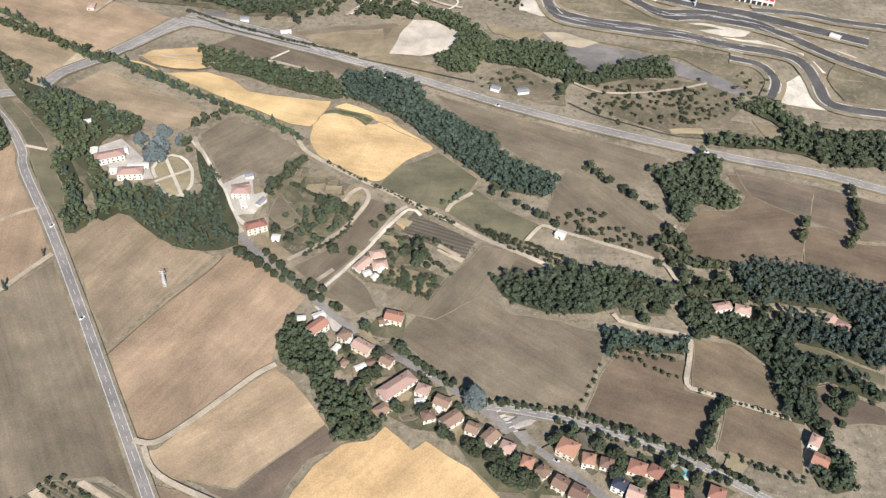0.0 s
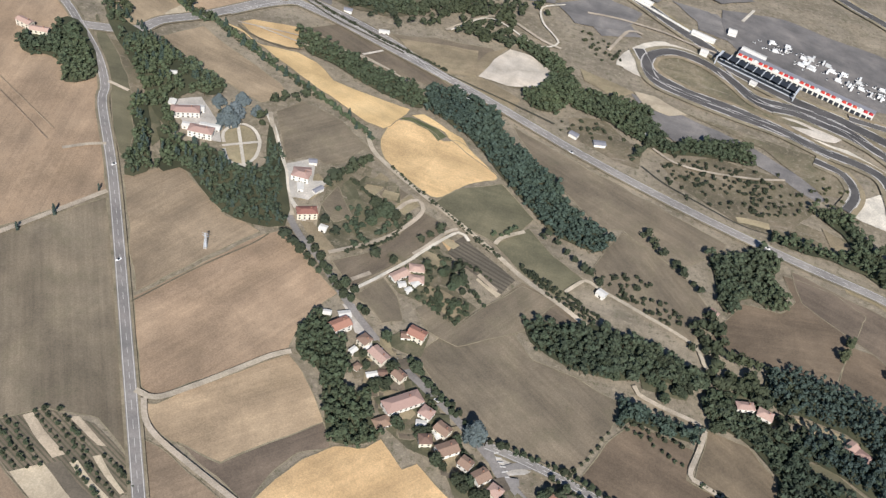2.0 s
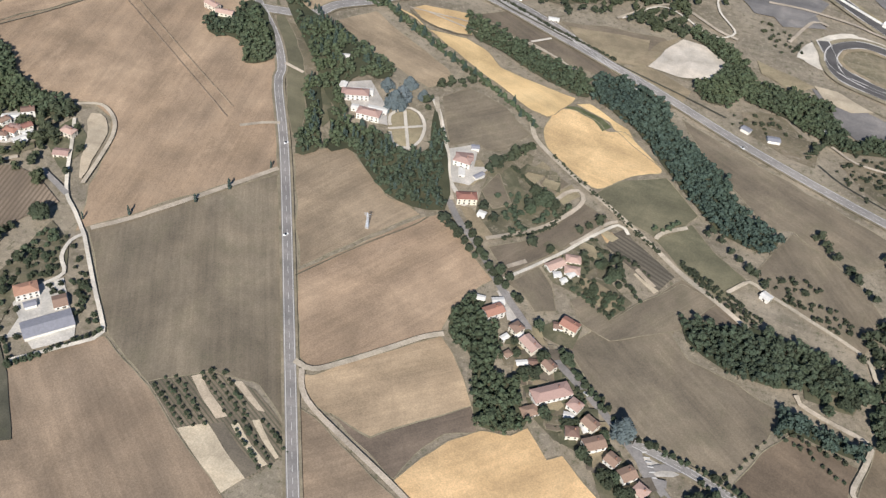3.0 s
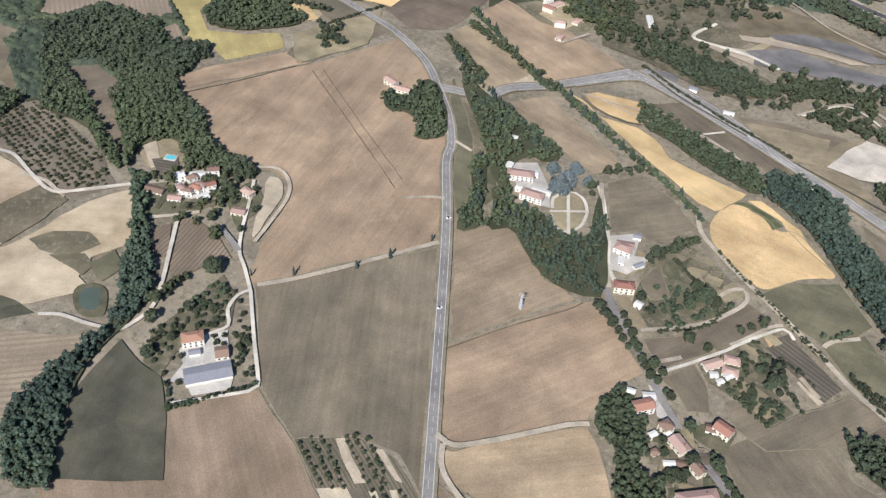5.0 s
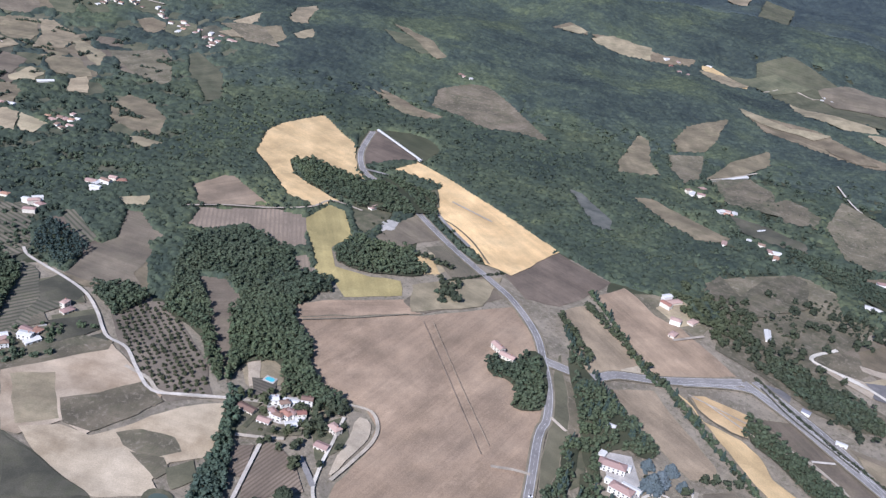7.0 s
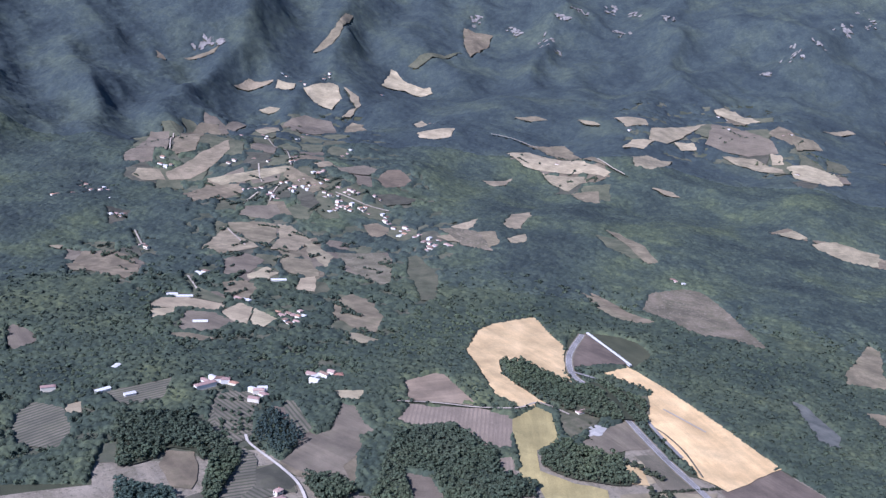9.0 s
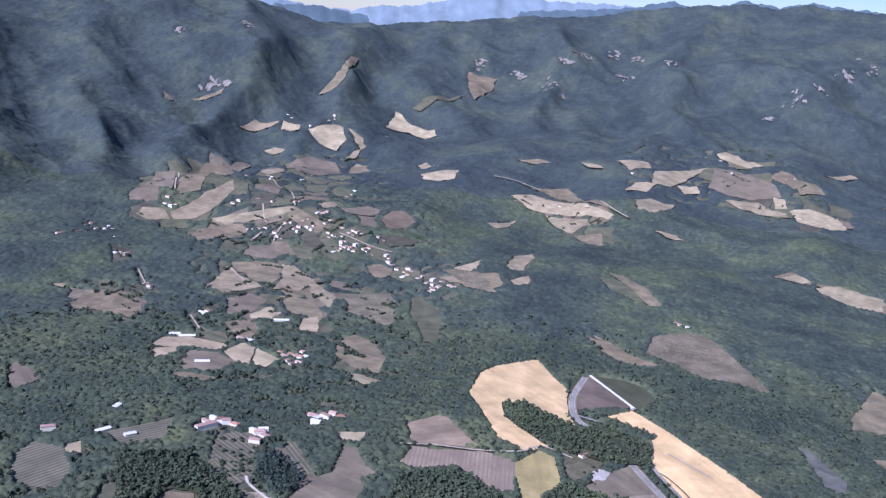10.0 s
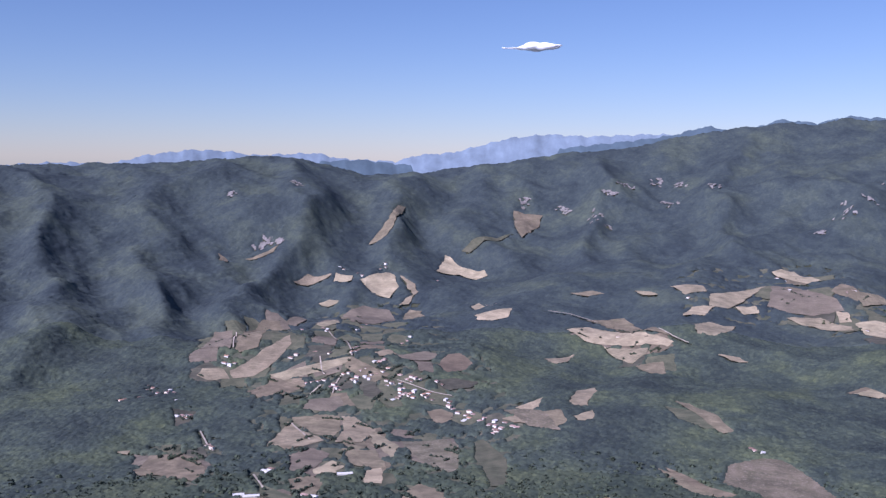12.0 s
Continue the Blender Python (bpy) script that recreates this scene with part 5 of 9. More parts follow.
field("olivefield", 0, 20, [(-1333, 2615), (-1239, 2662), (-1192, 2615), (-1243, 2554), (-1284, 2550)])
field("palebrown", 0, 20, [(-1237, 2558), (-1185, 2574), (-1127, 2551), (-1079, 2426), (-1124, 2434)])
field("hillplot", 0, 20, [(-1534, 2688), (-1469, 2744), (-1324, 2669), (-1355, 2650), (-1454, 2624)])
field("stubble", 0, 20, [(-1754, 3260), (-1626, 3215), (-1639, 3207), (-1728, 3245)])
field("hillplot", 0, 20, [(-1246, 2770), (-1307, 3019), (-1254, 2994), (-1196, 2749)])
field("terrace", 0, 10, [(-1047, 421), (-1048, 450), (-1015, 466), (-948, 431), (-917, 405), (-939, 382)])
field("olivefield", 0, 0, [(-849, 389), (-857, 421), (-809, 424), (-798, 409), (-816, 377)])
field("terrace", 0, 80, [(-905, 400), (-869, 404), (-820, 376), (-796, 345), (-783, 324), (-806, 330)])
field("olivefield", 0, 0, [(-778, 366), (-766, 409), (-738, 403), (-738, 356)])
field("meadow", 0, 0, [(-734, 289), (-731, 324), (-723, 370), (-714, 401), (-702, 389), (-727, 291)])
field("stubble", 0, 20, [(-959, 559), (-945, 570), (-899, 559), (-873, 563), (-870, 535), (-841, 524), (-817, 484), (-762, 466), (-809, 443), (-856, 424), (-895, 480), (-900, 511)])
field("scrubgrass", 0, 0, [(-414, 1042), (-422, 1098), (-373, 1065), (-379, 1137), (-359, 1191), (-337, 1190), (-305, 1117), (-332, 1042), (-361, 1013)])
field("olivefield", 0, 20, [(-509, 1294), (-462, 1306), (-387, 1305), (-373, 1273), (-420, 1254), (-469, 1251)])
field("meadow", 0, 20, [(-569, 1389), (-564, 1476), (-511, 1446), (-503, 1390), (-536, 1362)])
field("meadow", 0, 20, [(-494, 1411), (-486, 1453), (-448, 1445), (-415, 1368), (-443, 1348)])
field("yard", 0, 20, [(-184, 619), (-167, 636), (-159, 627), (-155, 607), (-142, 614), (-151, 583), (-168, 580)])
field("yard", 0, 20, [(-279, 635), (-264, 621), (-245, 623), (-253, 641), (-268, 642)])
field("palebrown", 0, 20, [(-388, 1743), (-344, 1794), (-297, 1817), (-250, 1811), (-279, 1754), (-377, 1729)])
field("stubble", 0, 20, [(-224, 1703), (-185, 1801), (-112, 1808), (-40, 1800), (-30, 1733), (-110, 1690), (-189, 1683)])
field("greenfield", 0, 20, [(-214, 1882), (-161, 1996), (-77, 2002), (-66, 1952), (-150, 1898)])
field("hillplot", 0, 20, [(-251, 1934), (-171, 2101), (-162, 2002), (-209, 1908)])
field("meadow", 0, 20, [(-206, 1873), (-152, 1883), (-157, 1838), (-190, 1836)])
field("hillplot", 0, 20, [(-327, 1918), (-273, 2040), (-257, 1952), (-299, 1899)])
field("palebrown", 0, 30, [(-941, 1967), (-894, 2022), (-834, 2018), (-852, 1969), (-902, 1952)])

# ---------------------------------------------------------------- roads and tracks
road("gravelroad", 4, [(-224, 681), (-210, 662), (-196, 637), (-181, 610), (-169, 583), (-157, 569)])
road("road", 8.5, [(-125, 221), (-147, 259), (-199, 352), (-303, 537), (-359, 628), (-370, 655), (-397, 694), (-434, 733), (-475, 771), (-534, 804), (-582, 819), (-667, 842), (-752, 872), (-837, 906), (-878, 900), (-913, 912), (-963, 955), (-1018, 1031)])
road("road", 13, [(-449, 732), (-390, 750), (-372, 780), (-341, 808), (-310, 846), (-279, 887)])
road("road", 11, [(-279, 887), (-214, 869), (-163, 850), (-48, 806), (71, 753), (177, 714), (279, 684), (354, 666), (409, 645), (491, 616)])
road("road", 9, [(-272, 899), (-214, 883), (-154, 859), (-103, 830), (-50, 804)])
road("road", 6.5, [(-319, 826), (-290, 860), (-262, 880), (-218, 876), (-138, 847), (-82, 816)])
road("road", 6, [(-168, 568), (-144, 539), (-118, 517), (-90, 487), (-63, 462), (-41, 444), (-16, 428), (18, 405), (45, 383), (70, 361), (94, 342), (118, 320), (144, 295)])
road("road", 7, [(42, 391), (65, 388), (91, 383), (127, 373), (172, 355), (213, 331), (248, 309)])
road("road", 6, [(45, 387), (57, 369), (70, 369)])
road("road", 5, [(53, 371), (65, 381), (83, 386)])
road("track", 4, [(-222, 684), (-199, 637), (-177, 593), (-157, 559)])
road("track", 4, [(-116, 529), (-101, 541), (-78, 563), (-61, 592), (-56, 611), (-63, 621), (-72, 613), (-78, 598)])
road("track", 4.5, [(-132, 699), (-119, 672), (-96, 653), (-64, 632), (-23, 607), (12, 584), (40, 564), (77, 544), (108, 524)])
road("track", 3.5, [(-22, 599), (-30, 592), (-43, 567), (-51, 554)])
road("track", 4, [(12, 594), (16, 604), (34, 620)])
road("track", 3.5, [(78, 561), (93, 581), (105, 576), (140, 563), (187, 543), (199, 521), (220, 510)])
road("track", 4, [(142, 483), (146, 476), (165, 470), (194, 464), (198, 459), (194, 440), (188, 417), (197, 411), (228, 399), (258, 389)])
road("track", 4.5, [(-196, 353), (-181, 352), (-163, 368), (-140, 393), (-122, 413), (-110, 422)])
road("track", 4, [(-188, 349), (-180, 334), (-166, 323), (-134, 309), (-93, 292), (-64, 278)])
road("track", 4.5, [(-396, 397), (-375, 421), (-343, 466), (-303, 526)])
road("gravelroad", 3.4, [(-513, 277), (-499, 286), (-475, 291), (-455, 298), (-448, 305), (-447, 331), (-462, 358), (-485, 391), (-508, 424)])
road("track", 4, [(-527, 409), (-509, 426), (-497, 439)])
road("track", 4, [(-669, 387), (-639, 393), (-618, 390), (-598, 406), (-575, 431), (-546, 460)])
road("gravelroad", 3, [(-397, 389), (-401, 379), (-397, 363), (-385, 350), (-391, 335)])
road("gravelroad", 3.5, [(-929, 414), (-906, 410), (-845, 419), (-804, 421), (-765, 412), (-740, 403), (-720, 398), (-695, 403), (-663, 394), (-631, 386), (-615, 389), (-602, 404), (-567, 441)])
road("track", 3.5, [(-360, 560), (-344, 573), (-331, 580)])
road("track", 3.5, [(-370, 662), (-348, 657)])
road("track", 3.5, [(-932, 626), (-908, 669), (-873, 714), (-850, 761), (-852, 793), (-841, 804), (-806, 813)])
road("track", 3.5, [(-689, 946), (-710, 946), (-762, 945)])
road("gravelroad", 3, [(-88, 494), (-72, 516), (-64, 528), (-52, 546), (-42, 564), (-21, 595), (-10, 588)])
road("track", 4, [(-90, 507), (-78, 520)])
road("gravelroad", 5, [(-145, 991), (-195, 1002), (-251, 1002), (-240, 1051)])
road("track", 4, [(-102, 910), (-76, 948), (-56, 968), (-31, 965), (3, 944), (26, 937)])
road("track", 4, [(-354, 936), (-372, 896)])
road("track", 3, [(139, 797), (163, 783), (197, 783), (245, 794), (276, 806)])
road("wallline", 1.2, [(130, 762), (153, 745), (190, 729), (231, 714), (274, 712)])
road("asphaltroad", 5, [(-1014, 1039), (-964, 1029), (-889, 1012)])
road("track", 3.5, [(-605, 1399), (-589, 1447), (-572, 1518)])
road("racetrack", 13, [(112, 984), (121, 963), (132, 939), (171, 920), (221, 912), (275, 897), (321, 879), (364, 869), (386, 853), (392, 815), (393, 783), (411, 770), (455, 763), (520, 755)])
road("racetrack", 13, [(211, 986), (228, 964), (254, 946), (303, 947), (348, 934), (388, 901), (427, 865), (472, 835), (537, 799)])
road("racetrack", 16, [(43, 1144), (97, 1107), (148, 1065), (203, 1022), (223, 996), (294, 964), (344, 950), (396, 929), (472, 898)])
road("racetrack", 13, [(269, 933), (247, 942), (222, 970), (190, 993), (156, 999), (133, 985), (124, 966), (126, 941), (138, 923), (164, 914), (226, 901), (276, 893), (329, 873)])
road("racetrack", 13, [(267, 935), (292, 938), (316, 933), (353, 922), (392, 902)])
road("racetrack", 10, [(310, 856), (338, 846), (349, 824), (347, 806), (336, 783)])
road("racetrack", 14, [(350, 1286), (393, 1248), (428, 1224), (461, 1193)])
road("gravelroad", 3, [(-243, 619), (-215, 638)])
road("gravelroad", 3, [(-242, 654), (-215, 600)])
road("gravelroad", 3, [(-243, 624), (-249, 637), (-242, 654), (-228, 654), (-215, 638), (-211, 615), (-217, 602), (-230, 602), (-240, 616)])
road("racetrack", 7, [(54, 1176), (68, 1215), (87, 1218), (107, 1189), (127, 1146), (120, 1133), (106, 1155), (83, 1150), (89, 1175), (78, 1185), (68, 1159), (58, 1147)])
road("gravelroad", 4, [(125, 1228), (142, 1136)])
road("gravelroad", 4, [(237, 1120), (253, 1159)])
road("track", 4, [(78, 962), (98, 1018), (115, 1019)])
road("track", 4, [(46, 1035), (86, 1041), (141, 1038), (168, 1030), (220, 1021)])
road("racetrack", 10, [(357, 959), (414, 954), (450, 942), (503, 932)])
road("wallline", 2.5, [(-262, 894), (-219, 871), (-179, 857), (-133, 842)])
road("wallline", 2, [(-81, 825), (-11, 806), (38, 791)])
road("hedgeline", 2.5, [(-732, 890), (-712, 891), (-664, 877), (-611, 849)])
road("road", 5, [(-913, 911), (-862, 930), (-789, 915), (-716, 884), (-655, 862)])
road("track", 3.2, [(-2550, 889), (-2226, 767)])
road("track", 3.2, [(-2053, 923), (-1981, 895), (-1963, 893)])
road("track", 3.2, [(-1758, 727), (-1702, 723), (-1628, 711)])
road("track", 3.2, [(-2346, 1080), (-2165, 1047), (-1994, 979)])
road("track", 3.2, [(-1809, 554), (-1702, 535), (-1665, 534)])
road("track", 3.2, [(-1493, 548), (-1424, 539)])
road("track", 3.2, [(-1874, 812), (-1906, 842), (-1927, 868)])
road("track", 3.2, [(-2184, 1718), (-2145, 1762), (-2069, 1809)])
road("track", 3.2, [(-1833, 1819), (-1744, 1796), (-1700, 1795)])
road("track", 3.2, [(-1718, 1087), (-1771, 1038), (-1826, 1010)])
road("track", 3.2, [(-1932, 921), (-1907, 895), (-1864, 868)])
road("racetrack", 12, [(-73, 1329), (-121, 1340), (-158, 1307), (-167, 1272), (-161, 1241), (-141, 1217), (-95, 1200), (-44, 1187)])
road("racetrack", 8, [(-248, 1270), (-204, 1326), (-163, 1353), (-124, 1352), (-78, 1352)])
road("gravelroad", 2.5, [(-249, 1001), (-209, 998), (-175, 999)])
road("track", 3, [(-229, 1177), (-178, 1159), (-116, 1118), (-52, 1099)])
road("gravelroad", 2.5, [(-97, 912), (-66, 957), (-39, 953), (-2, 928), (21, 948), (-2, 984), (-7, 1017), (18, 1039)])

road("gravelroad", 3, [(-395, 388), (-418, 407), (-435, 420), (-453, 445), (-468, 470), (-488, 501)])
road("asphaltroad", 5, [(-435, 420), (-451, 427), (-471, 435)])
road("gravelroad", 3, [(-396, 389), (-360, 351), (-327, 317), (-329, 309), (-368, 269)])
road("track", 3.5, [(-500, 517), (-480, 527), (-460, 517), (-447, 498), (-439, 469), (-432, 436)])
road("hedgeline", 2.0, [(-303, 809), (-288, 800), (-263, 793), (-243, 793), (-228, 798)])
road("track", 2.2, [(-305, 814), (-234, 820), (-188, 816), (-132, 803)])
road("track", 2.2, [(-288, 816), (-206, 805), (-170, 815), (-106, 789)])
road("gravelroad", 3, [(-171, 818), (-154, 835)])
road("wallline", 3, [(-274, 909), (-222, 882), (-158, 857), (-100, 836)])
road("wheeltrack", 0.9, [(-564, 683), (-463, 620), (-376, 565)])
road("wheeltrack", 0.9, [(-555, 690), (-456, 627), (-379, 580)])
road("hedgeline", 1.3, [(-233, 424), (-203, 474), (-175, 514), (-167, 530)])
road("verge", 1.6, [(-644, 568), (-612, 622), (-583, 679)])
road("gravelroad", 3, [(-460, 1592), (-408, 1529), (-354, 1488), (-326, 1488), (-293, 1486)])
road("track", 3, [(-802, 2013), (-770, 2059), (-700, 2039), (-677, 2061)])
road("paint", 1.0, [(49, 386), (52, 388)])
road("paint", 1.0, [(51, 383), (55, 384)])
road("paint", 1.0, [(53, 380), (57, 381)])
road("paint", 1.0, [(55, 377), (59, 378)])
road("paint", 1.0, [(57, 373), (61, 375)])
road("paint", 1.0, [(60, 370), (63, 371)])

# ---------------------------------------------------------------- trees
RNG = np.random.default_rng(7)
CORE_V = np.array([(1, 0, 0), (-1, 0, 0), (0, 1, 0), (0, -1, 0), (0, 0, 1), (0, 0, -1)], float)
CORE_F = np.array([(0, 2, 4), (2, 1, 4), (1, 3, 4), (3, 0, 4), (2, 0, 5), (1, 2, 5), (3, 1, 5), (0, 3, 5)])


def clumps(centres, radii, flat=0.75, leaf=0.62, sprays=13):
    """Leafy clumps: a small dented core and a coat of loose leaf sprays round its upper side. Returns vertices and triangles."""
    n = len(centres)
    centres, radii = np.asarray(centres, float), np.asarray(radii, float)
    core = CORE_V[None] * RNG.uniform(0.62, 1.0, (n, 6, 1))
    turn = RNG.uniform(0, 1.57, (n, 1))
    c, s = np.cos(turn), np.sin(turn)
    core = np.stack([core[..., 0] * c - core[..., 1] * s, core[..., 0] * s + core[..., 1] * c, core[..., 2]], -1)
    up = 1 - 1.35 * RNG.uniform(0, 1, (n, sprays)) ** 1.3
    a = RNG.uniform(0, 6.283, (n, sprays))
    w = np.sqrt(np.clip(1 - up * up, 0, 1))
    out = np.stack([w * np.cos(a), w * np.sin(a), up], -1)
    lean = out + RNG.normal(0, 0.33, out.shape)
    lean /= np.linalg.norm(lean, axis=-1, keepdims=True)
    side = np.cross(lean, RNG.normal(0, 1, out.shape))
    side /= np.linalg.norm(side, axis=-1, keepdims=True)
    other = np.cross(lean, side)
    mid = out * RNG.uniform(0.78, 1.12, (n, sprays, 1))
    big = leaf * RNG.uniform(0.6, 1.3, (n, sprays, 1))
    tips = np.stack([mid + big * side, mid + big * (-0.5 * side + 0.87 * other), mid + big * (-0.5 * side - 0.87 * other)], 2)
    v = np.concatenate([core, tips.reshape(n, -1, 3)], 1)
    v[..., 2] *= flat
    v = v * radii[:, None, None] + centres[:, None]
    f = np.concatenate([CORE_F, 6 + np.arange(sprays * 3).reshape(-1, 3)])
    f = f[None] + (np.arange(n) * (6 + 3 * sprays))[:, None, None]
    return v.reshape(-1, 3), f.reshape(-1, 3)


def trunks(base, top_z, radius):
    """Tapered five-sided stems from the ground into the crown."""
    n, a = len(base), np.arange(5) * 1.2566
    ring = np.stack([np.cos(a), np.sin(a), 0 * a], -1)
    low = base[:, None] + ring[None] * radius[:, None, None]
    high = base[:, None] + ring[None] * radius[:, None, None] * 0.45
    high[..., 2] = np.asarray(top_z)[:, None]
    v = np.concatenate([low, high], 1)
    f = np.array([q for i in range(5) for q in ((i, (i + 1) % 5, 5 + (i + 1) % 5), (i, 5 + (i + 1) % 5, 5 + i))])
    return v.reshape(-1, 3), (f[None] + (np.arange(n) * 10)[:, None, None]).reshape(-1, 3)


def grove(name, label, x, y, size, lumps, material, tall=1.0, stems=True, low=0.35, spread=0.4, leaf=1.0):
    """One mesh of many trees that nobody could count: crowns of several clumps on stems."""
    n = len(x)
    z = height(x, y)
    big = size * RNG.uniform(0.72, 1.3, n)
    ht = big * tall * RNG.uniform(0.85, 1.2, n)
    cs, rs = [], []
    for q in range(lumps):
        a = RNG.uniform(0, 6.283, n)
        u = np.sqrt(RNG.uniform(0, 1, n)) * (0 if q == 0 else spread)
        top = np.where(q == 0, 0.78, RNG.uniform(low, 0.86, n) - 0.35 * u)
        cs.append(np.stack([x + np.cos(a) * u * big, y + np.sin(a) * u * big, z + top * ht], -1))
        rs.append(big * RNG.uniform(0.18, 0.36, n) * (1.5 if q == 0 else 1.0) * leaf)
    # keep each tree's clumps side by side
    c = np.stack(cs, 1).reshape(-1, 3)
    r = np.stack(rs, 1).reshape(-1)
    v, f = clumps(c, r)
    idx = np.zeros(len(f), int)
    if stems:
        tv, tf = trunks(np.stack([x, y, z - 0.3], -1), z + ht * 0.6, big * 0.035)
        f = np.concatenate([f, tf + len(v)])
        v = np.concatenate([v, tv])
        idx = np.concatenate([idx, np.ones(len(tf), int)])
    ob = fast_mesh(name, v, f, [material, M["bark"]], idx)
    return tagged(ob, label, "trees", kind="stuff")


def sprinkle(poly, gap):
    """Uneven points about gap metres apart in an outline."""
    xs, ys = zip(*poly)
    gx, gy = np.meshgrid(np.arange(min(xs), max(xs) + gap, gap), np.arange(min(ys), max(ys) + gap, gap * 0.87))
    gx = gx + (np.arange(gx.shape[0]) % 2 * 0.5 * gap)[:, None]
    gx, gy = gx + RNG.uniform(-0.42, 0.42, gx.shape) * gap, gy + RNG.uniform(-0.42, 0.42, gy.shape) * gap
    ok = inside(gx, gy, poly)
    return gx[ok], gy[ok]


WOOD_LABELS = {"broad": "broadleaf wood with a dense green crown", "dark": "dense dark green wood along a stream",
               "mixed": "mixed wood of dark and lighter green trees", "pine": "plantation of dark green conifers"}
GAPS = {"broad": 4.7, "dark": 4.6, "mixed": 4.9, "pine": 4.6}
HOLES = []  # yards and gardens kept open inside woods


def open_ground(x, y):
    ok = np.ones(len(x), bool)
    for hx, hy, hr in HOLES:
        ok &= np.hypot(x - hx, y - hy) > hr
    for pts, width in PATHS:
        mid, _ = along(pts, 10)
        d = np.min([np.hypot(x - p.x, y - p.y) for p in mid], axis=0)
        ok &= d > width / 2 + 2.5
    return ok


def wood(kind, density, poly):
    """A wood: dark undergrowth below, and its trees."""
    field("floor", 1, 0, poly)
    x, y = sprinkle(poly, GAPS[kind] / math.sqrt(density))
    ok = open_ground(x, y)
    x, y = x[ok], y[ok]
    if kind == "pine":
        return grove("woodland", WOOD_LABELS[kind], x, y, 5.4, 6, M[kind], tall=2.3, low=0.25, spread=0.22, leaf=0.7)
    return grove("woodland", WOOD_LABELS[kind], x, y, 7.2, 5, M[kind], tall=1.25, leaf=0.76)


THIN = []  # outlines where the hill forest breaks up into hedges and gardens


def crowns(x, y, gap):
    """Height of the nearest tree's rounded crown, from 0 at its rim to 1 at its top; trees stand gap apart, unevenly."""
    best = np.full(x.shape, 9.0)
    i0, j0 = np.floor(x / gap), np.floor(y / gap)
    for di in (-1, 0, 1):
        for dj in (-1, 0, 1):
            i, j = i0 + di, j0 + dj
            h1, h2 = np.sin(i * 127.1 + j * 311.7) * 43758.5, np.sin(i * 269.5 + j * 183.3) * 24634.6
            px, py = (i + 0.1 + 0.8 * (h1 - np.floor(h1))) * gap, (j + 0.1 + 0.8 * (h2 - np.floor(h2))) * gap
            best = np.minimum(best, np.hypot(x - px, y - py) / gap)
    return np.clip(1 - 1.6 * best * best, 0, 1)


PLAIN_WOODS = [  # closed woods between the hills and the circuit
    [(-327, 1542), (-337, 1671), (-272, 1727), (-220, 1707), (-165, 1665), (-136, 1629), (-66, 1512), (-49, 1424), (-85, 1387), (-133, 1415), (-170, 1459), (-228, 1470), (-289, 1517)],
    [(-161, 1693), (-90, 1694), (-27, 1713), (-7, 1574), (-53, 1539), (-89, 1584)],
    [(-146, 1889), (-63, 1934), (-46, 1842), (-89, 1858), (-130, 1854)],
    [(-339, 1880), (-295, 1884), (-253, 1855), (-286, 1815), (-333, 1826)],
    [(-174, 2113), (-102, 2128), (-86, 2047), (-153, 2010)]]


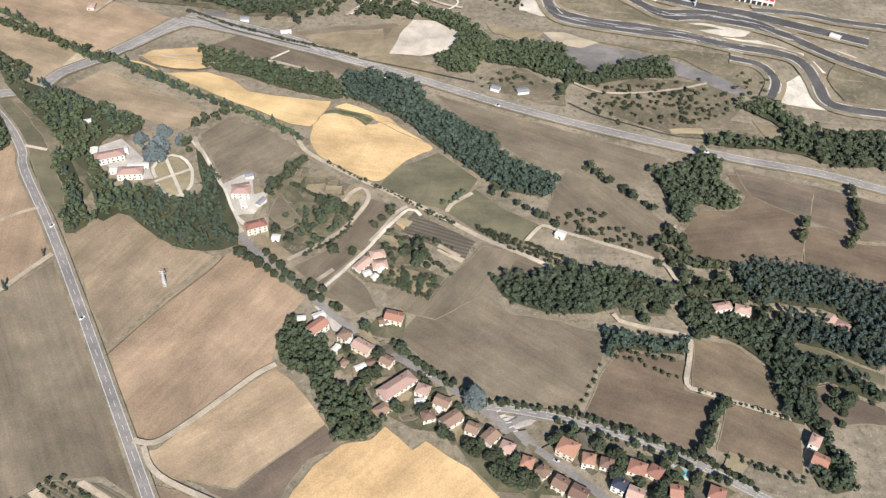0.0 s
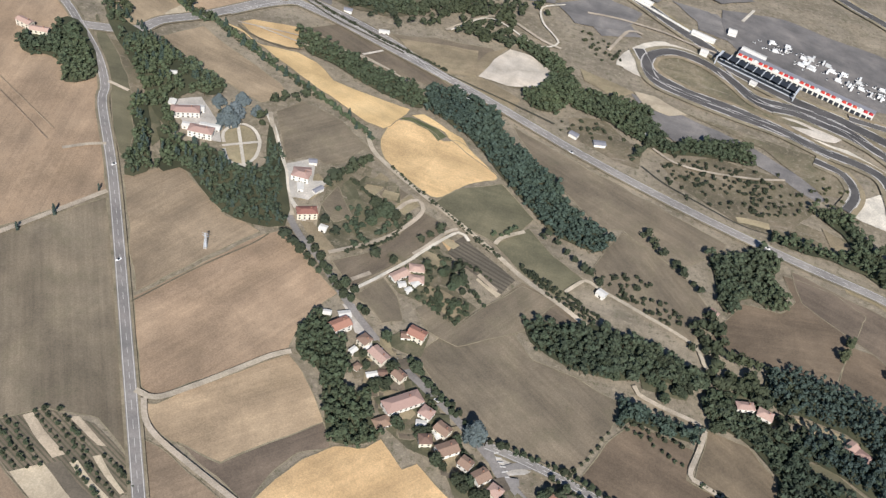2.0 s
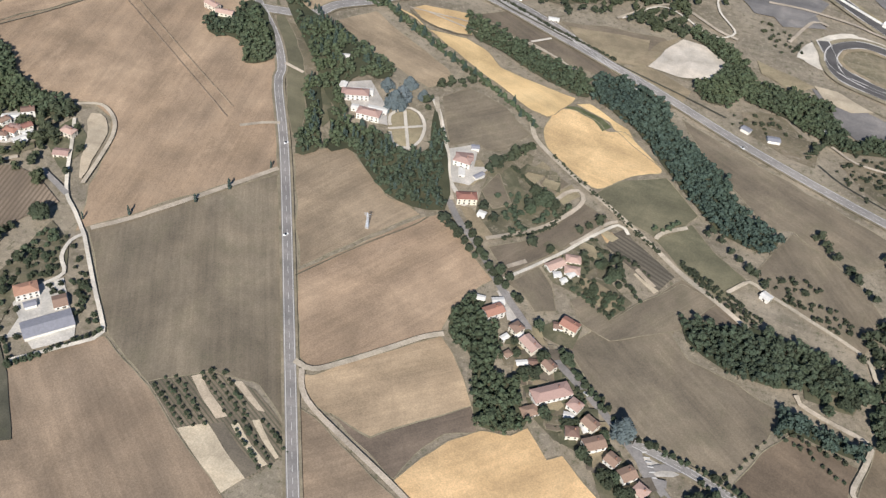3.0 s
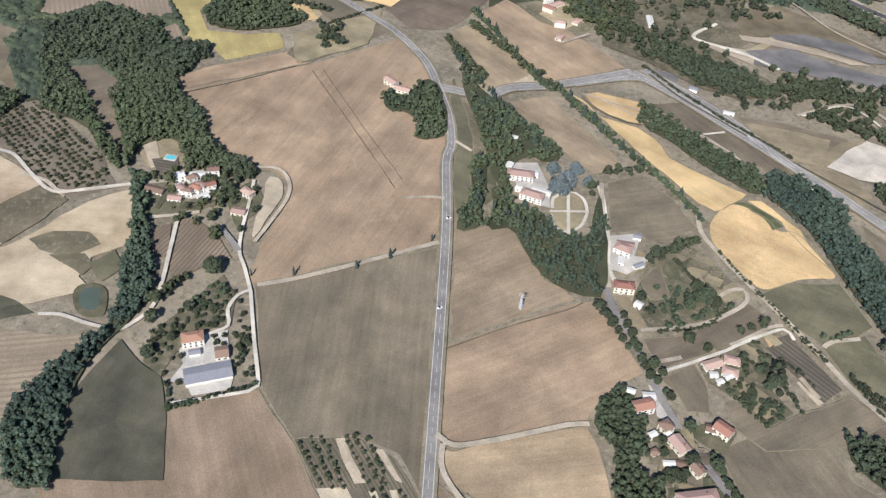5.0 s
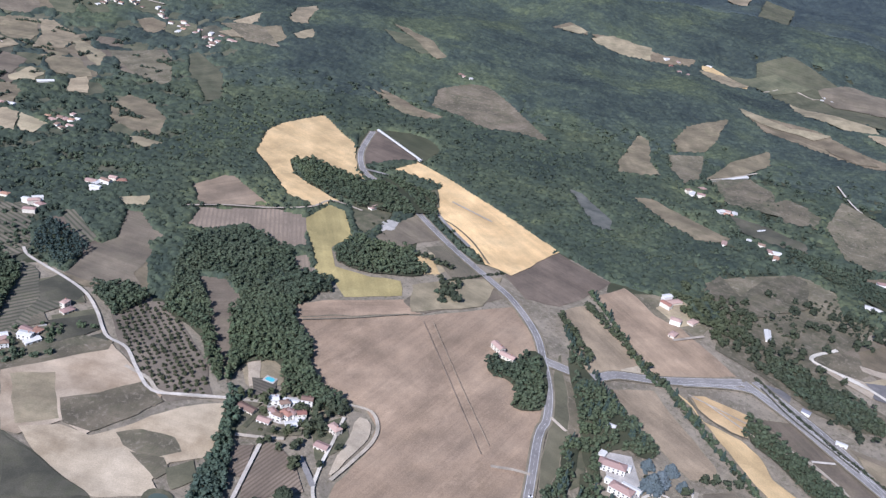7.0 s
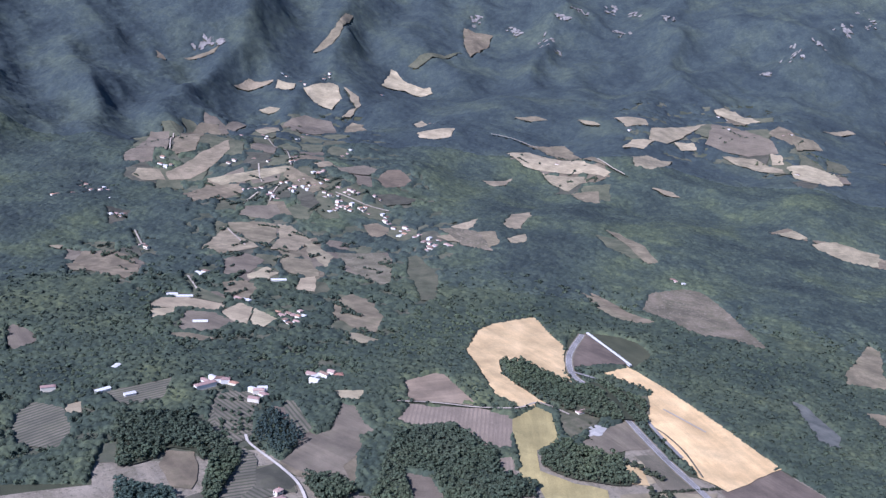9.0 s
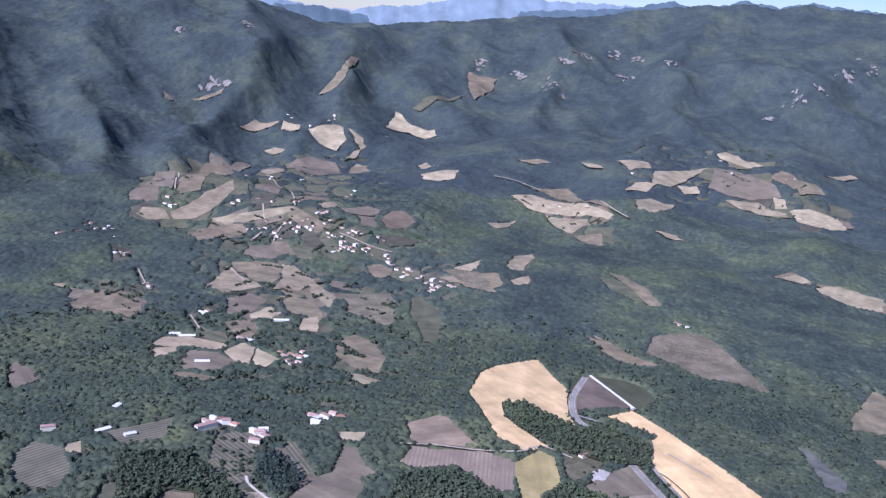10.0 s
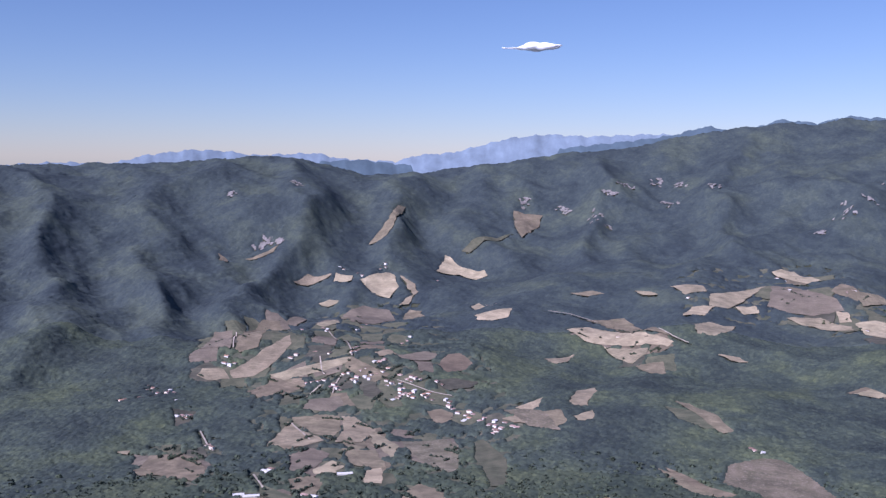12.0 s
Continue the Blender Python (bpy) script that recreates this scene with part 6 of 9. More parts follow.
def canopy_sheet(r0, r1, grain, material):
    """The hill forest's crowns as one uneven roof of leaves, cut open at the clearings."""
    rings = np.geomspace(r0, r1, int(math.log(r1 / r0) / grain))
    turns = np.arange(radians(-4), radians(100), grain)
    r, a = np.meshgrid(rings, turns, indexing="ij")
    r = r * (1 + RNG.uniform(-0.3, 0.3, r.shape) * grain)
    a = a + RNG.uniform(-0.3, 0.3, a.shape) * grain
    x, y = -r * np.sin(a), r * np.cos(a)
    stand = 1.6 * waves(x, y, 90, 8.0) * np.clip((r - 1400) / 300, 0, 1)
    z = height(x, y) + 1.2 + stand + 4.4 * crowns(x, y, 8.5) + RNG.uniform(0, 1, r.shape) * np.minimum(r * 0.0011, 3.4)
    nr, na = r.shape
    i, j = np.meshgrid(np.arange(nr - 1), np.arange(na - 1), indexing="ij")
    q = np.stack([i * na + j, i * na + j + 1, (i + 1) * na + j + 1, (i + 1) * na + j], -1).reshape(-1, 4)[:, ::-1]
    v = np.stack([x, y, z], -1).reshape(-1, 3)
    mid = v[q].mean(1)
    ok = inside(mid[:, 0], mid[:, 1], HILLS)
    for poly in PLAIN_WOODS:
        ok |= inside(mid[:, 0], mid[:, 1], poly)
    for corners in CLEAR:
        mx, my = np.mean(corners, axis=0)
        poly = [(px + (mx - px) * min(0.1, 5 / math.dist((px, py), (mx, my))), py + (my - py) * min(0.1, 5 / math.dist((px, py), (mx, my)))) for px, py in corners]
        xs, ys = zip(*poly)
        near = ok & (mid[:, 0] > min(xs)) & (mid[:, 0] < max(xs)) & (mid[:, 1] > min(ys)) & (mid[:, 1] < max(ys))
        ok[near] = ~inside(mid[near, 0], mid[near, 1], poly)
    for poly in THIN:
        ok &= ~(inside(mid[:, 0], mid[:, 1], poly) & (waves(mid[:, 0], mid[:, 1], 75, 9.0) + RNG.uniform(-0.5, 0.5, len(mid)) > 0.62))
    for hx, hy, hr in HOLES:
        if math.hypot(hx, hy) > r0 - 100:
            ok &= np.hypot(mid[:, 0] - hx, mid[:, 1] - hy) > hr - 3
    q = q[ok]
    for pts, width in PATHS:
        if max(math.hypot(*p) for p in pts) > r0:
            line, _ = along(pts, 12)
            c = v[q].mean(1)
            q = q[np.min([np.hypot(c[:, 0] - p.x, c[:, 1] - p.y) for p in line], axis=0) > width / 2 + 5]
    rim = np.bincount(q.ravel(), minlength=len(v)) < 4  # the roof of leaves comes down to the ground at its edges
    v[rim, 2] = height(v[rim, 0], v[rim, 1]) + 0.1
    tris = np.concatenate([q[:, [0, 1, 2]], q[:, [0, 2, 3]]])
    used, back = np.unique(tris, return_inverse=True)
    ob = fast_mesh("mountain_forest", v[used], back.reshape(-1, 3), [material])
    tagged(ob, "unbroken dark forest over hills and mountain slopes", "forest", kind="stuff")


def hill_forest():
    """Forest over the hills: a closed roof of crowns with single taller trees standing out of it, thinning with distance."""
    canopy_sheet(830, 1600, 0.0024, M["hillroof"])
    # the outer two bands carry painted haze in their leaf colour
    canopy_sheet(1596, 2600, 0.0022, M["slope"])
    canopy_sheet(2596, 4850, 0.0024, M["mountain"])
    for r0, r1, rate, name in ((800, 1700, 0.0066, "hill_forest"),):
        X, Y = [], []
        r = r0
        while r < r1:
            gap = max(6.6, r * rate)
            az = np.arange(radians(-5), radians(100), gap / r)
            az = az + RNG.uniform(-0.45, 0.45, len(az)) * gap / r
            rr = r + RNG.uniform(-0.45, 0.45, len(az)) * gap
            X.append(-rr * np.sin(az)), Y.append(rr * np.cos(az))
            r += gap * 0.9
        x, y = np.concatenate(X), np.concatenate(Y)
        ok = inside(x, y, HILLS)
        for poly in CLEAR:
            ok &= ~inside(x, y, poly)
        ok &= RNG.uniform(0, 1, len(x)) < (1750 - np.hypot(x, y)) / 450  # single crowns give way to the closed roof of leaves
        for poly in THIN:
            ok &= ~(inside(x, y, poly) & (RNG.uniform(0, 1, len(x)) > 0.55))
        x, y = x[ok], y[ok]
        keep = np.ones(len(x), bool)
        for hx, hy, hr in HOLES:
            keep &= np.hypot(x - hx, y - hy) > hr
        x, y = x[keep], y[keep]
        for pts, width in PATHS:
            if max(math.hypot(*p) for p in pts) > r0:
                mid, _ = along(pts, 12)
                far = np.min([np.hypot(x - p.x, y - p.y) for p in mid], axis=0) > width / 2 + 4
                x, y = x[far], y[far]
        size = np.maximum(6.6, np.hypot(x, y) * rate) * RNG.uniform(0.3, 0.5, len(x))
        z = height(x, y) + 1.2 + size * RNG.uniform(0.3, 0.8, len(x))
        v, f = clumps(np.stack([x, y, z], -1), size, 0.85)
        ob = fast_mesh(name, v, f, [M["hill"]])
        tagged(ob, "unbroken green forest covering the hills", "forest", kind="stuff")


def patchwork(count, poly, sizes=(20, 52), sorts=("brownclear", "palebrown", "meadow", "meadow", "stubble", "brownclear", "lawn", "greenfield")):
    """Small terraced plots of a hill village, laid by chance within its outline, all turned much alike."""
    xs, ys = zip(*poly)
    lean = RNG.uniform(0, 180)
    made = tries = 0
    while made < count and tries < 3000:
        tries += 1
        x, y = RNG.uniform(min(xs), max(xs)), RNG.uniform(min(ys), max(ys))
        if not inside(np.array([x]), np.array([y]), poly)[0]:
            continue
        made += 1
        a, b = RNG.uniform(*sizes) / 2, RNG.uniform(*sizes) / 4.2
        t = radians(lean + RNG.uniform(-18, 18) + (90 if RNG.uniform() > 0.6 else 0))
        quad = [(x + u * a * math.cos(t) - w * b * math.sin(t), y + u * a * math.sin(t) + w * b * math.cos(t)) for u, w in ((-1, -1), (0.2, -1.15), (1, -0.8), (1.05, 0.9), (-0.1, 1.1), (-0.95, 1))]
        field(sorts[int(RNG.integers(len(sorts)))], 0, math.degrees(t), [(round(px), round(py)) for px, py in quad])


def orchard(kind, gap, turn, poly):
    """Young trees on a square grid."""
    c, s = math.cos(radians(turn)), math.sin(radians(turn))
    cx, cy = np.mean(poly, axis=0)
    for i in range(-60, 61):
        for j in range(-60, 61):
            u, v = i * gap + RNG.uniform(-0.8, 0.8), j * gap + RNG.uniform(-0.8, 0.8)
            x, y = cx + u * c - v * s, cy + u * s + v * c
            if RNG.uniform() < 0.9 and inside(np.array([x]), np.array([y]), poly)[0]:
                SPOTS.setdefault(kind, []).append((x, y, 9.0))


def tree_at(kind, pts):
    for x, y in pts:
        SPOTS.setdefault(kind, []).append((x, y, 9.0))


def tree_kind(name, size, tall, lumps, material, spread=0.36, low=0.3, cone=False):
    """A single tree with its parts: a tapered trunk with limbs, and a crown of many clumps."""
    root = new(name)
    rng = np.random.default_rng(sum(map(ord, name)) + int(size * 10))
    ht = size * tall
    cs, rs = [], []
    for q in range(lumps):
        a = rng.uniform(0, 6.283)
        t = (q + 0.5) / lumps
        zt = low + (0.93 - low) * t
        w = (1 - t) * 0.95 + 0.08 if cone else math.sin(math.pi * min(1, 0.22 + 0.74 * t)) ** 0.7
        u = spread * w * math.sqrt(rng.uniform(0.25, 1))
        cs.append((math.cos(a) * u * size, math.sin(a) * u * size, zt * ht))
        rs.append(size * rng.uniform(0.08, 0.17) * (0.55 + 0.6 * w))
    v, f = clumps(np.array(cs), np.array(rs), 0.85)
    crown = mesh_object("crown", v, f, material)
    crown.parent = root
    bm = bmesh.new()
    bmesh.ops.create_cone(bm, segments=7, radius1=size * 0.04, radius2=size * 0.014, depth=ht * 0.75, matrix=Matrix.Translation((0, 0, ht * 0.375 - 0.2)))
    for q in range(5):
        a, up = q * 1.3 + size, ht * (0.28 + 0.09 * q)
        reach = size * spread * 0.75
        d = Vector((math.cos(a), math.sin(a), 0.8)).normalized()
        m = Matrix.Translation(Vector((0, 0, up)) + d * reach * 0.5) @ d.to_track_quat("Z", "Y").to_matrix().to_4x4()
        bmesh.ops.create_cone(bm, segments=5, radius1=size * 0.014, radius2=size * 0.005, depth=reach, matrix=m)
    me = bpy.data.meshes.new("trunk")
    bm.to_mesh(me)
    bm.free()
    me.materials.append(M["bark"])
    new("trunk", me).parent = root
    return root


SPOTS = {}
TREE_LABELS = {"row": ("roadside_tree", "small round roadside tree in a regular row", "roadside trees"), "round": ("broadleaf_tree", "round green broadleaf tree by a field or garden", "scattered trees"),
               "conifer": ("conifer_tree", "tall narrow dark green conifer in a row", "roadside conifers"),
               "cypress": ("cypress_tree", "slim dark green cypress beside a lane", "cypresses"),
               "fruit": ("fruit_tree", "small dull green fruit tree in a rough garden", "garden trees"),
               "bush": ("shrub", "low dull green shrub", "shrubs"), "broadbig": ("broadleaf_tree", "large spreading green tree", "large trees"),
               "cedar": ("cedar_tree", "great blue-grey cedar beside the villa", "cedars")}


def tree_line(kind, gap, pts):
    mid, ways = along(pts, gap)
    for p in mid:
        SPOTS.setdefault(kind, []).append((p.x + RNG.uniform(-0.2, 0.2) * gap, p.y + RNG.uniform(-0.2, 0.2) * gap, 0.0))


def scatter(kind, count, poly):
    xs, ys = zip(*poly)
    made = 0
    while made < count:
        x, y = RNG.uniform(min(xs), max(xs)), RNG.uniform(min(ys), max(ys))
        if inside(np.array([x]), np.array([y]), poly)[0]:
            SPOTS.setdefault(kind, []).append((x, y, 9.0))
            made += 1


def plant():
    """Set the noted trees: the nearest 215 of a kind singly, the rest as one mesh."""
    hx, hy = np.array(HEDGES).T
    grove("hedge_trees", "rows of green hedge trees between hill plots", hx, hy, 5.2, 2, M["hill"], tall=1.0, stems=False, leaf=1.35)
    for kind, spots in SPOTS.items():
        name, label, group = TREE_LABELS[kind]
        shape = {"row": (5.2, 1.15, 44, 0.38, 0.28, False), "round": (8.0, 1.1, 64, 0.4, 0.26, False), "conifer": (6.5, 1.7, 56, 0.3, 0.1, True), "cypress": (4.5, 2.6, 44, 0.19, 0.06, False),
                 "fruit": (4.6, 0.95, 34, 0.4, 0.22, False), "bush": (3.6, 0.8, 26, 0.4, 0.16, False), "broadbig": (13, 1.0, 110, 0.42, 0.22, False), "cedar": (17, 0.9, 220, 0.46, 0.1, True)}[kind]
        foliage = {"cypress": M["pine"], "conifer": M["dark"], "cedar": M["blue"]}.get(kind, M["tree"])
        kinds = []
        for q in range(3):
            ob = tree_kind(name, shape[0] * (0.9 + 0.12 * q), shape[1] * (1.08 - 0.08 * q), shape[2], foliage, shape[3], shape[4], shape[5])
            tagged(ob, label, "tree" if kind != "bush" else "shrub", group)
            kinds.append(ob)
        x, y = np.array([s[0] for s in spots]), np.array([s[1] for s in spots])
        ok = open_ground(x, y) | (np.array([s[2] for s in spots]) == 0)
        x, y = x[ok], y[ok]
        order = np.argsort(np.hypot(x, y))
        near, rest = order[:215], order[215:]
        for q, i in enumerate(near):
            m = pose(x[i], y[i], float(height(x[i], y[i])), 0, 0, RNG.uniform(0, 360)) 
            ob = kinds[q] if q < 3 else copy_thing(kinds[q % 3], m)
            ob.matrix_basis = m @ Matrix.Scale(RNG.uniform(0.72, 1.25), 4)
        if len(rest):
            grove("far_" + ("shrubs" if kind == "bush" else "trees"), "scattered " + ("shrubs" if kind == "bush" else "green trees") + " over dry slopes", x[rest], y[rest], shape[0], 7, foliage, tall=shape[1], stems=False)


patchwork(26, [(-69, 449), (-46, 450), (-7, 416), (18, 390), (2, 376), (-22, 382), (-43, 403)], (9, 24), ("lawn", "meadow", "darksoil", "palebrown", "lawn", "stubble", "meadow"))
patchwork(20, [(6, 381), (49, 364), (93, 332), (77, 325), (41, 348), (18, 365)], (9, 24), ("lawn", "meadow", "darksoil", "palebrown", "lawn", "stubble", "meadow"))
patchwork(16, [(84, 370), (133, 358), (187, 334), (142, 332), (94, 350)], (9, 24), ("lawn", "meadow", "darksoil", "palebrown", "lawn", "stubble", "meadow"))
patchwork(8, [(150, 339), (204, 326), (194, 311), (146, 311)], (9, 24), ("lawn", "meadow", "darksoil", "palebrown", "lawn", "stubble", "meadow"))
patchwork(12, [(-63, 543), (-26, 574), (-12, 528), (-44, 501)], (9, 24), ("lawn", "meadow", "darksoil", "palebrown", "lawn", "stubble", "meadow"))
patchwork(8, [(-158, 634), (-112, 655), (-64, 618), (-84, 605)], (9, 24), ("lawn", "meadow", "darksoil", "palebrown", "lawn", "stubble", "meadow"))
patchwork(10, [(-572, 447), (-538, 500), (-486, 467), (-521, 413)], (9, 24), ("lawn", "meadow", "darksoil", "palebrown", "lawn", "stubble", "meadow"))
patchwork(30, [(-69, 449), (-46, 450), (-7, 416), (18, 390), (2, 376), (-22, 382), (-43, 403)], (9, 24), ("lawn", "meadow", "darksoil", "palebrown", "lawn", "stubble", "meadow"))
patchwork(26, [(6, 381), (49, 364), (93, 332), (77, 325), (41, 348), (18, 365)], (9, 24), ("lawn", "meadow", "darksoil", "palebrown", "lawn", "stubble", "meadow"))
patchwork(20, [(84, 370), (133, 358), (187, 334), (142, 332), (94, 350)], (9, 24), ("lawn", "meadow", "darksoil", "palebrown", "lawn", "stubble", "meadow"))
THIN.append([(-2415, 743), (-2771, 1152), (-2742, 1579), (-1566, 1176), (-1346, 995), (-1078, 690), (-1045, 564), (-1197, 437), (-1364, 434), (-1499, 543), (-1895, 694)])
THIN.append([(-1771, 412), (-1758, 589), (-1429, 481), (-1475, 351)])
THIN.append([(-2252, 2278), (-2092, 2867), (-1387, 2354), (-1537, 2264), (-1765, 2179), (-1874, 1963)])
THIN.append([(-1145, 188), (-1090, 501), (-966, 493), (-885, 399), (-968, 158)])
THIN.append([(-619, 1331), (-577, 1508), (-379, 1597), (-219, 1223), (-299, 1104), (-396, 1004)])
THIN.append([(-930, 2134), (-758, 2287), (-580, 2156), (-480, 1866), (-812, 2011)])
HOLES.append((-230, 628, 26))
HOLES.append((-279, 645, 14))
HOLES.append((-315, 636, 10))
HOLES.append((-305, 617, 8))
HOLES.append((-296, 603, 8))
HOLES.append((-306, 695, 8))
HOLES.append((-327, 706, 6))

# ---------------------------------------------------------------- buildings
M["plaster"] = plain("cream_plaster", (0.72, 0.66, 0.55), 0.85, 0.6, 0.25)
M["whitewall"] = plain("white_plaster", (0.78, 0.75, 0.69), 0.85, 0.6, 0.2)
M["roof_red"] = plain("terracotta_tiles", (0.358, 0.184, 0.139), 0.8, 1.6, 0.5, varies=0.22)
M["roof_orange"] = plain("orange_tiles", (0.405, 0.23, 0.16), 0.8, 1.6, 0.5, varies=0.22)
M["roof_brown"] = plain("weathered_brown_tiles", (0.25, 0.166, 0.128), 0.85, 1.6, 0.5, varies=0.22)
M["roof_pink"] = plain("faded_pink_tiles", (0.426, 0.288, 0.245), 0.85, 1.6, 0.5, varies=0.22)
M["roof_slate"] = plain("dark_blue_slate", (0.05, 0.06, 0.09), 0.6, 1.6, 0.4)
M["roof_grey"] = plain("grey_sheet_roof", (0.27, 0.27, 0.3), 0.55, 0.4, 0.3)
M["roof_white"] = plain("pale_roof", (0.68, 0.66, 0.62), 0.7, 0.6, 0.3)
M["shutter"] = plain("dark_shutter", (0.09, 0.07, 0.05), 0.7, 2.0)
M["glass"] = plain("window_glass", (0.03, 0.035, 0.045), 0.1, 1.0, 0.1)
M["brick"] = plain("chimney_brick", (0.36, 0.2, 0.14), 0.9, 3.0)


def part(name, bm, material, parent, label=""):
    me = bpy.data.meshes.new(name)
    bm.to_mesh(me)
    bm.free()
    me.materials.append(material)
    ob = new(name, me)
    ob.parent = parent
    return tagged(ob, label)


def box(sx, sy, sz, x=0.0, y=0.0, z=0.0, bm=None, turn=0.0):
    """A block with its base at z."""
    bm = bm or bmesh.new()
    bmesh.ops.create_cube(bm, size=1.0, matrix=pose(x, y, z + sz / 2, 0, 0, turn) @ Matrix.Diagonal((sx, sy, sz, 1)))
    return bm


WINDOW = {}


def window(parent, x, y, z, turn):
    """A shuttered window that stands a little proud of its wall."""
    if not WINDOW:
        for key, size, mat in (("window", (1.5, 0.12, 1.5), "shutter"), ("pane", (0.9, 0.06, 1.3), "glass")):
            b = box(*size)
            me = bpy.data.meshes.new(key)
            b.to_mesh(me)
            b.free()
            me.materials.append(M[mat])
            WINDOW[key] = me
    w = new("window", WINDOW["window"])
    w.parent, w.matrix_basis = parent, pose(x, y, z, 0, 0, turn)
    p = new("pane", WINDOW["pane"])
    p.parent, p.matrix_basis = w, pose(0, -0.07, 0.1)


def gable_roof(length, width, eave, rise, over, thick=0.3):
    """Two tiled slopes that meet in a ridge, with thickness and overhang."""
    bm = bmesh.new()
    drop = rise * over / (width / 2)
    sec = [(-width / 2 - over, eave - drop), (0, eave + rise), (width / 2 + over, eave - drop), (width / 2 + over, eave - drop - thick), (0, eave + rise - thick), (-width / 2 - over, eave - drop - thick)]
    ends = [[bm.verts.new((s * (length / 2 + over), y, z)) for y, z in sec] for s in (-1, 1)]
    for q in range(6):
        bm.faces.new((ends[0][q], ends[0][(q + 1) % 6], ends[1][(q + 1) % 6], ends[1][q]))
    for e in ends:
        bm.faces.new((e[0], e[1], e[4], e[5]))
        bm.faces.new((e[1], e[2], e[3], e[4]))
    bmesh.ops.recalc_face_normals(bm, faces=bm.faces)
    return bm


def hip_roof(length, width, eave, rise, over, thick=0.3):
    bm = bmesh.new()
    l2, w2 = length / 2 + over, width / 2 + over
    drop = rise * over / (width / 2)
    rl = max(0.3, l2 - w2)
    low = [bm.verts.new((x, y, eave - drop)) for x, y in ((-l2, -w2), (l2, -w2), (l2, w2), (-l2, w2))]
    under = [bm.verts.new((v.co.x, v.co.y, eave - drop - thick)) for v in low]
    top = [bm.verts.new((-rl, 0, eave + rise)), bm.verts.new((rl, 0, eave + rise))]
    bm.faces.new((low[0], low[1], top[1], top[0]))
    bm.faces.new((low[1], low[2], top[1]))
    bm.faces.new((low[2], low[3], top[0], top[1]))
    bm.faces.new((low[3], low[0], top[0]))
    for q in range(4):
        bm.faces.new((low[(q + 1) % 4], low[q], under[q], under[(q + 1) % 4]))
    bm.faces.new(under[::-1])
    bmesh.ops.recalc_face_normals(bm, faces=bm.faces)
    return bm


HOUSE_WORDS = {"red": "terracotta tile roof", "orange": "orange tile roof", "brown": "weathered brown tile roof", "pink": "faded pink tile roof",
               "slate": "dark blue slate roof", "grey": "grey sheet-metal roof", "white": "pale flat-pitched roof"}


def house(style, x, y, turn, length, width, storeys):
    """A plastered house with its roof, windows, door and chimney."""
    far = math.hypot(x, y)
    if storeys > 1:
        length, width = length * 0.9, width * 0.86
    shed = style in ("grey", "white")
    root = new("farm_shed" if style == "grey" else "house")
    root.matrix_basis = pose(x, y, float(height(x, y)) - (0 if far < 1200 else 1), 0, 0, turn)
    tall = storeys * 3.1 + 0.5
    rise = width * (0.1 if shed else 0.17)
    wall = M["whitewall" if shed or (int(x) % 2) else "plaster"]
    # walls follow the gable up to the roof
    bm = bmesh.new()
    hip = (int(abs(x) * 3) % 5 > 1) and not shed and length > width * 0.9
    sec = [(-width / 2, -0.5), (width / 2, -0.5), (width / 2, tall), (-width / 2, tall)] if hip else [(-width / 2, -0.5), (width / 2, -0.5), (width / 2, tall), (0, tall + rise - 0.02), (-width / 2, tall)]
    ends = [[bm.verts.new((s * length / 2, q, z)) for q, z in sec] for s in (-1, 1)]
    n = len(sec)
    for q in range(n):
        bm.faces.new((ends[0][q], ends[0][(q + 1) % n], ends[1][(q + 1) % n], ends[1][q]))
    for e in ends:
        bm.faces.new(e)
    bmesh.ops.recalc_face_normals(bm, faces=bm.faces)
    part("wall", bm, wall, root)
    part("roof", (hip_roof if hip else gable_roof)(length, width, tall + 0.32, rise, 0.45), M["roof_" + style], root, HOUSE_WORDS[style])
    if far < 1000:
        if style not in ("grey",):
            for s in (-1, 1):
                for level in range(storeys):
                    for q in range(max(1, int(length / 4))):
                        wx = (q + 0.5) * length / max(1, int(length / 4)) - length / 2
                        window(root, wx, s * width / 2, level * 2.9 + 1.1, 0 if s < 0 else 180)
                for level in range(storeys):
                    window(root, s * length / 2, width * 0.22, level * 2.9 + 1.1, 90 * s)
            part("door", box(1.1, 0.14, 2.1, length * 0.12, -width / 2 - 0.03, 0.05), M["shutter"], root)
        if storeys > 1:
            part("chimney", box(0.8, 0.8, 1.8, length * 0.22, width * 0.15, tall + rise * 0.6), M["brick"], root)
    HOLES.append((x, y, max(length, width) * 0.5 + 3))
    return tagged(root, ("long " if length > 20 else "") + ("single-storey " if storeys == 1 else "two-storey ") + "plastered building with a " + HOUSE_WORDS[style], "shed" if style == "grey" else "house", "houses of the valley")


def hamlet(count, poly):
    """Small far houses of a hill village, set by chance within its outline."""
    mx, my = np.mean(poly, axis=0)
    poly = [(mx + 1.9 * (x - mx), my + 1.9 * (y - my)) for x, y in poly]
    xs, ys = zip(*poly)
    made = tries = 0
    while made < count and tries < 4000:
        tries += 1
        x, y = RNG.uniform(min(xs), max(xs)), RNG.uniform(min(ys), max(ys))
        if inside(np.array([x]), np.array([y]), poly)[0]:
            house(("white", "pink", "white", "pink", "red", "white")[int(RNG.integers(6))], round(x, 1), round(y, 1), round(RNG.uniform(0, 180)), round(RNG.uniform(9, 17), 1), round(RNG.uniform(7, 10), 1), int(RNG.integers(1, 3)))
            made += 1


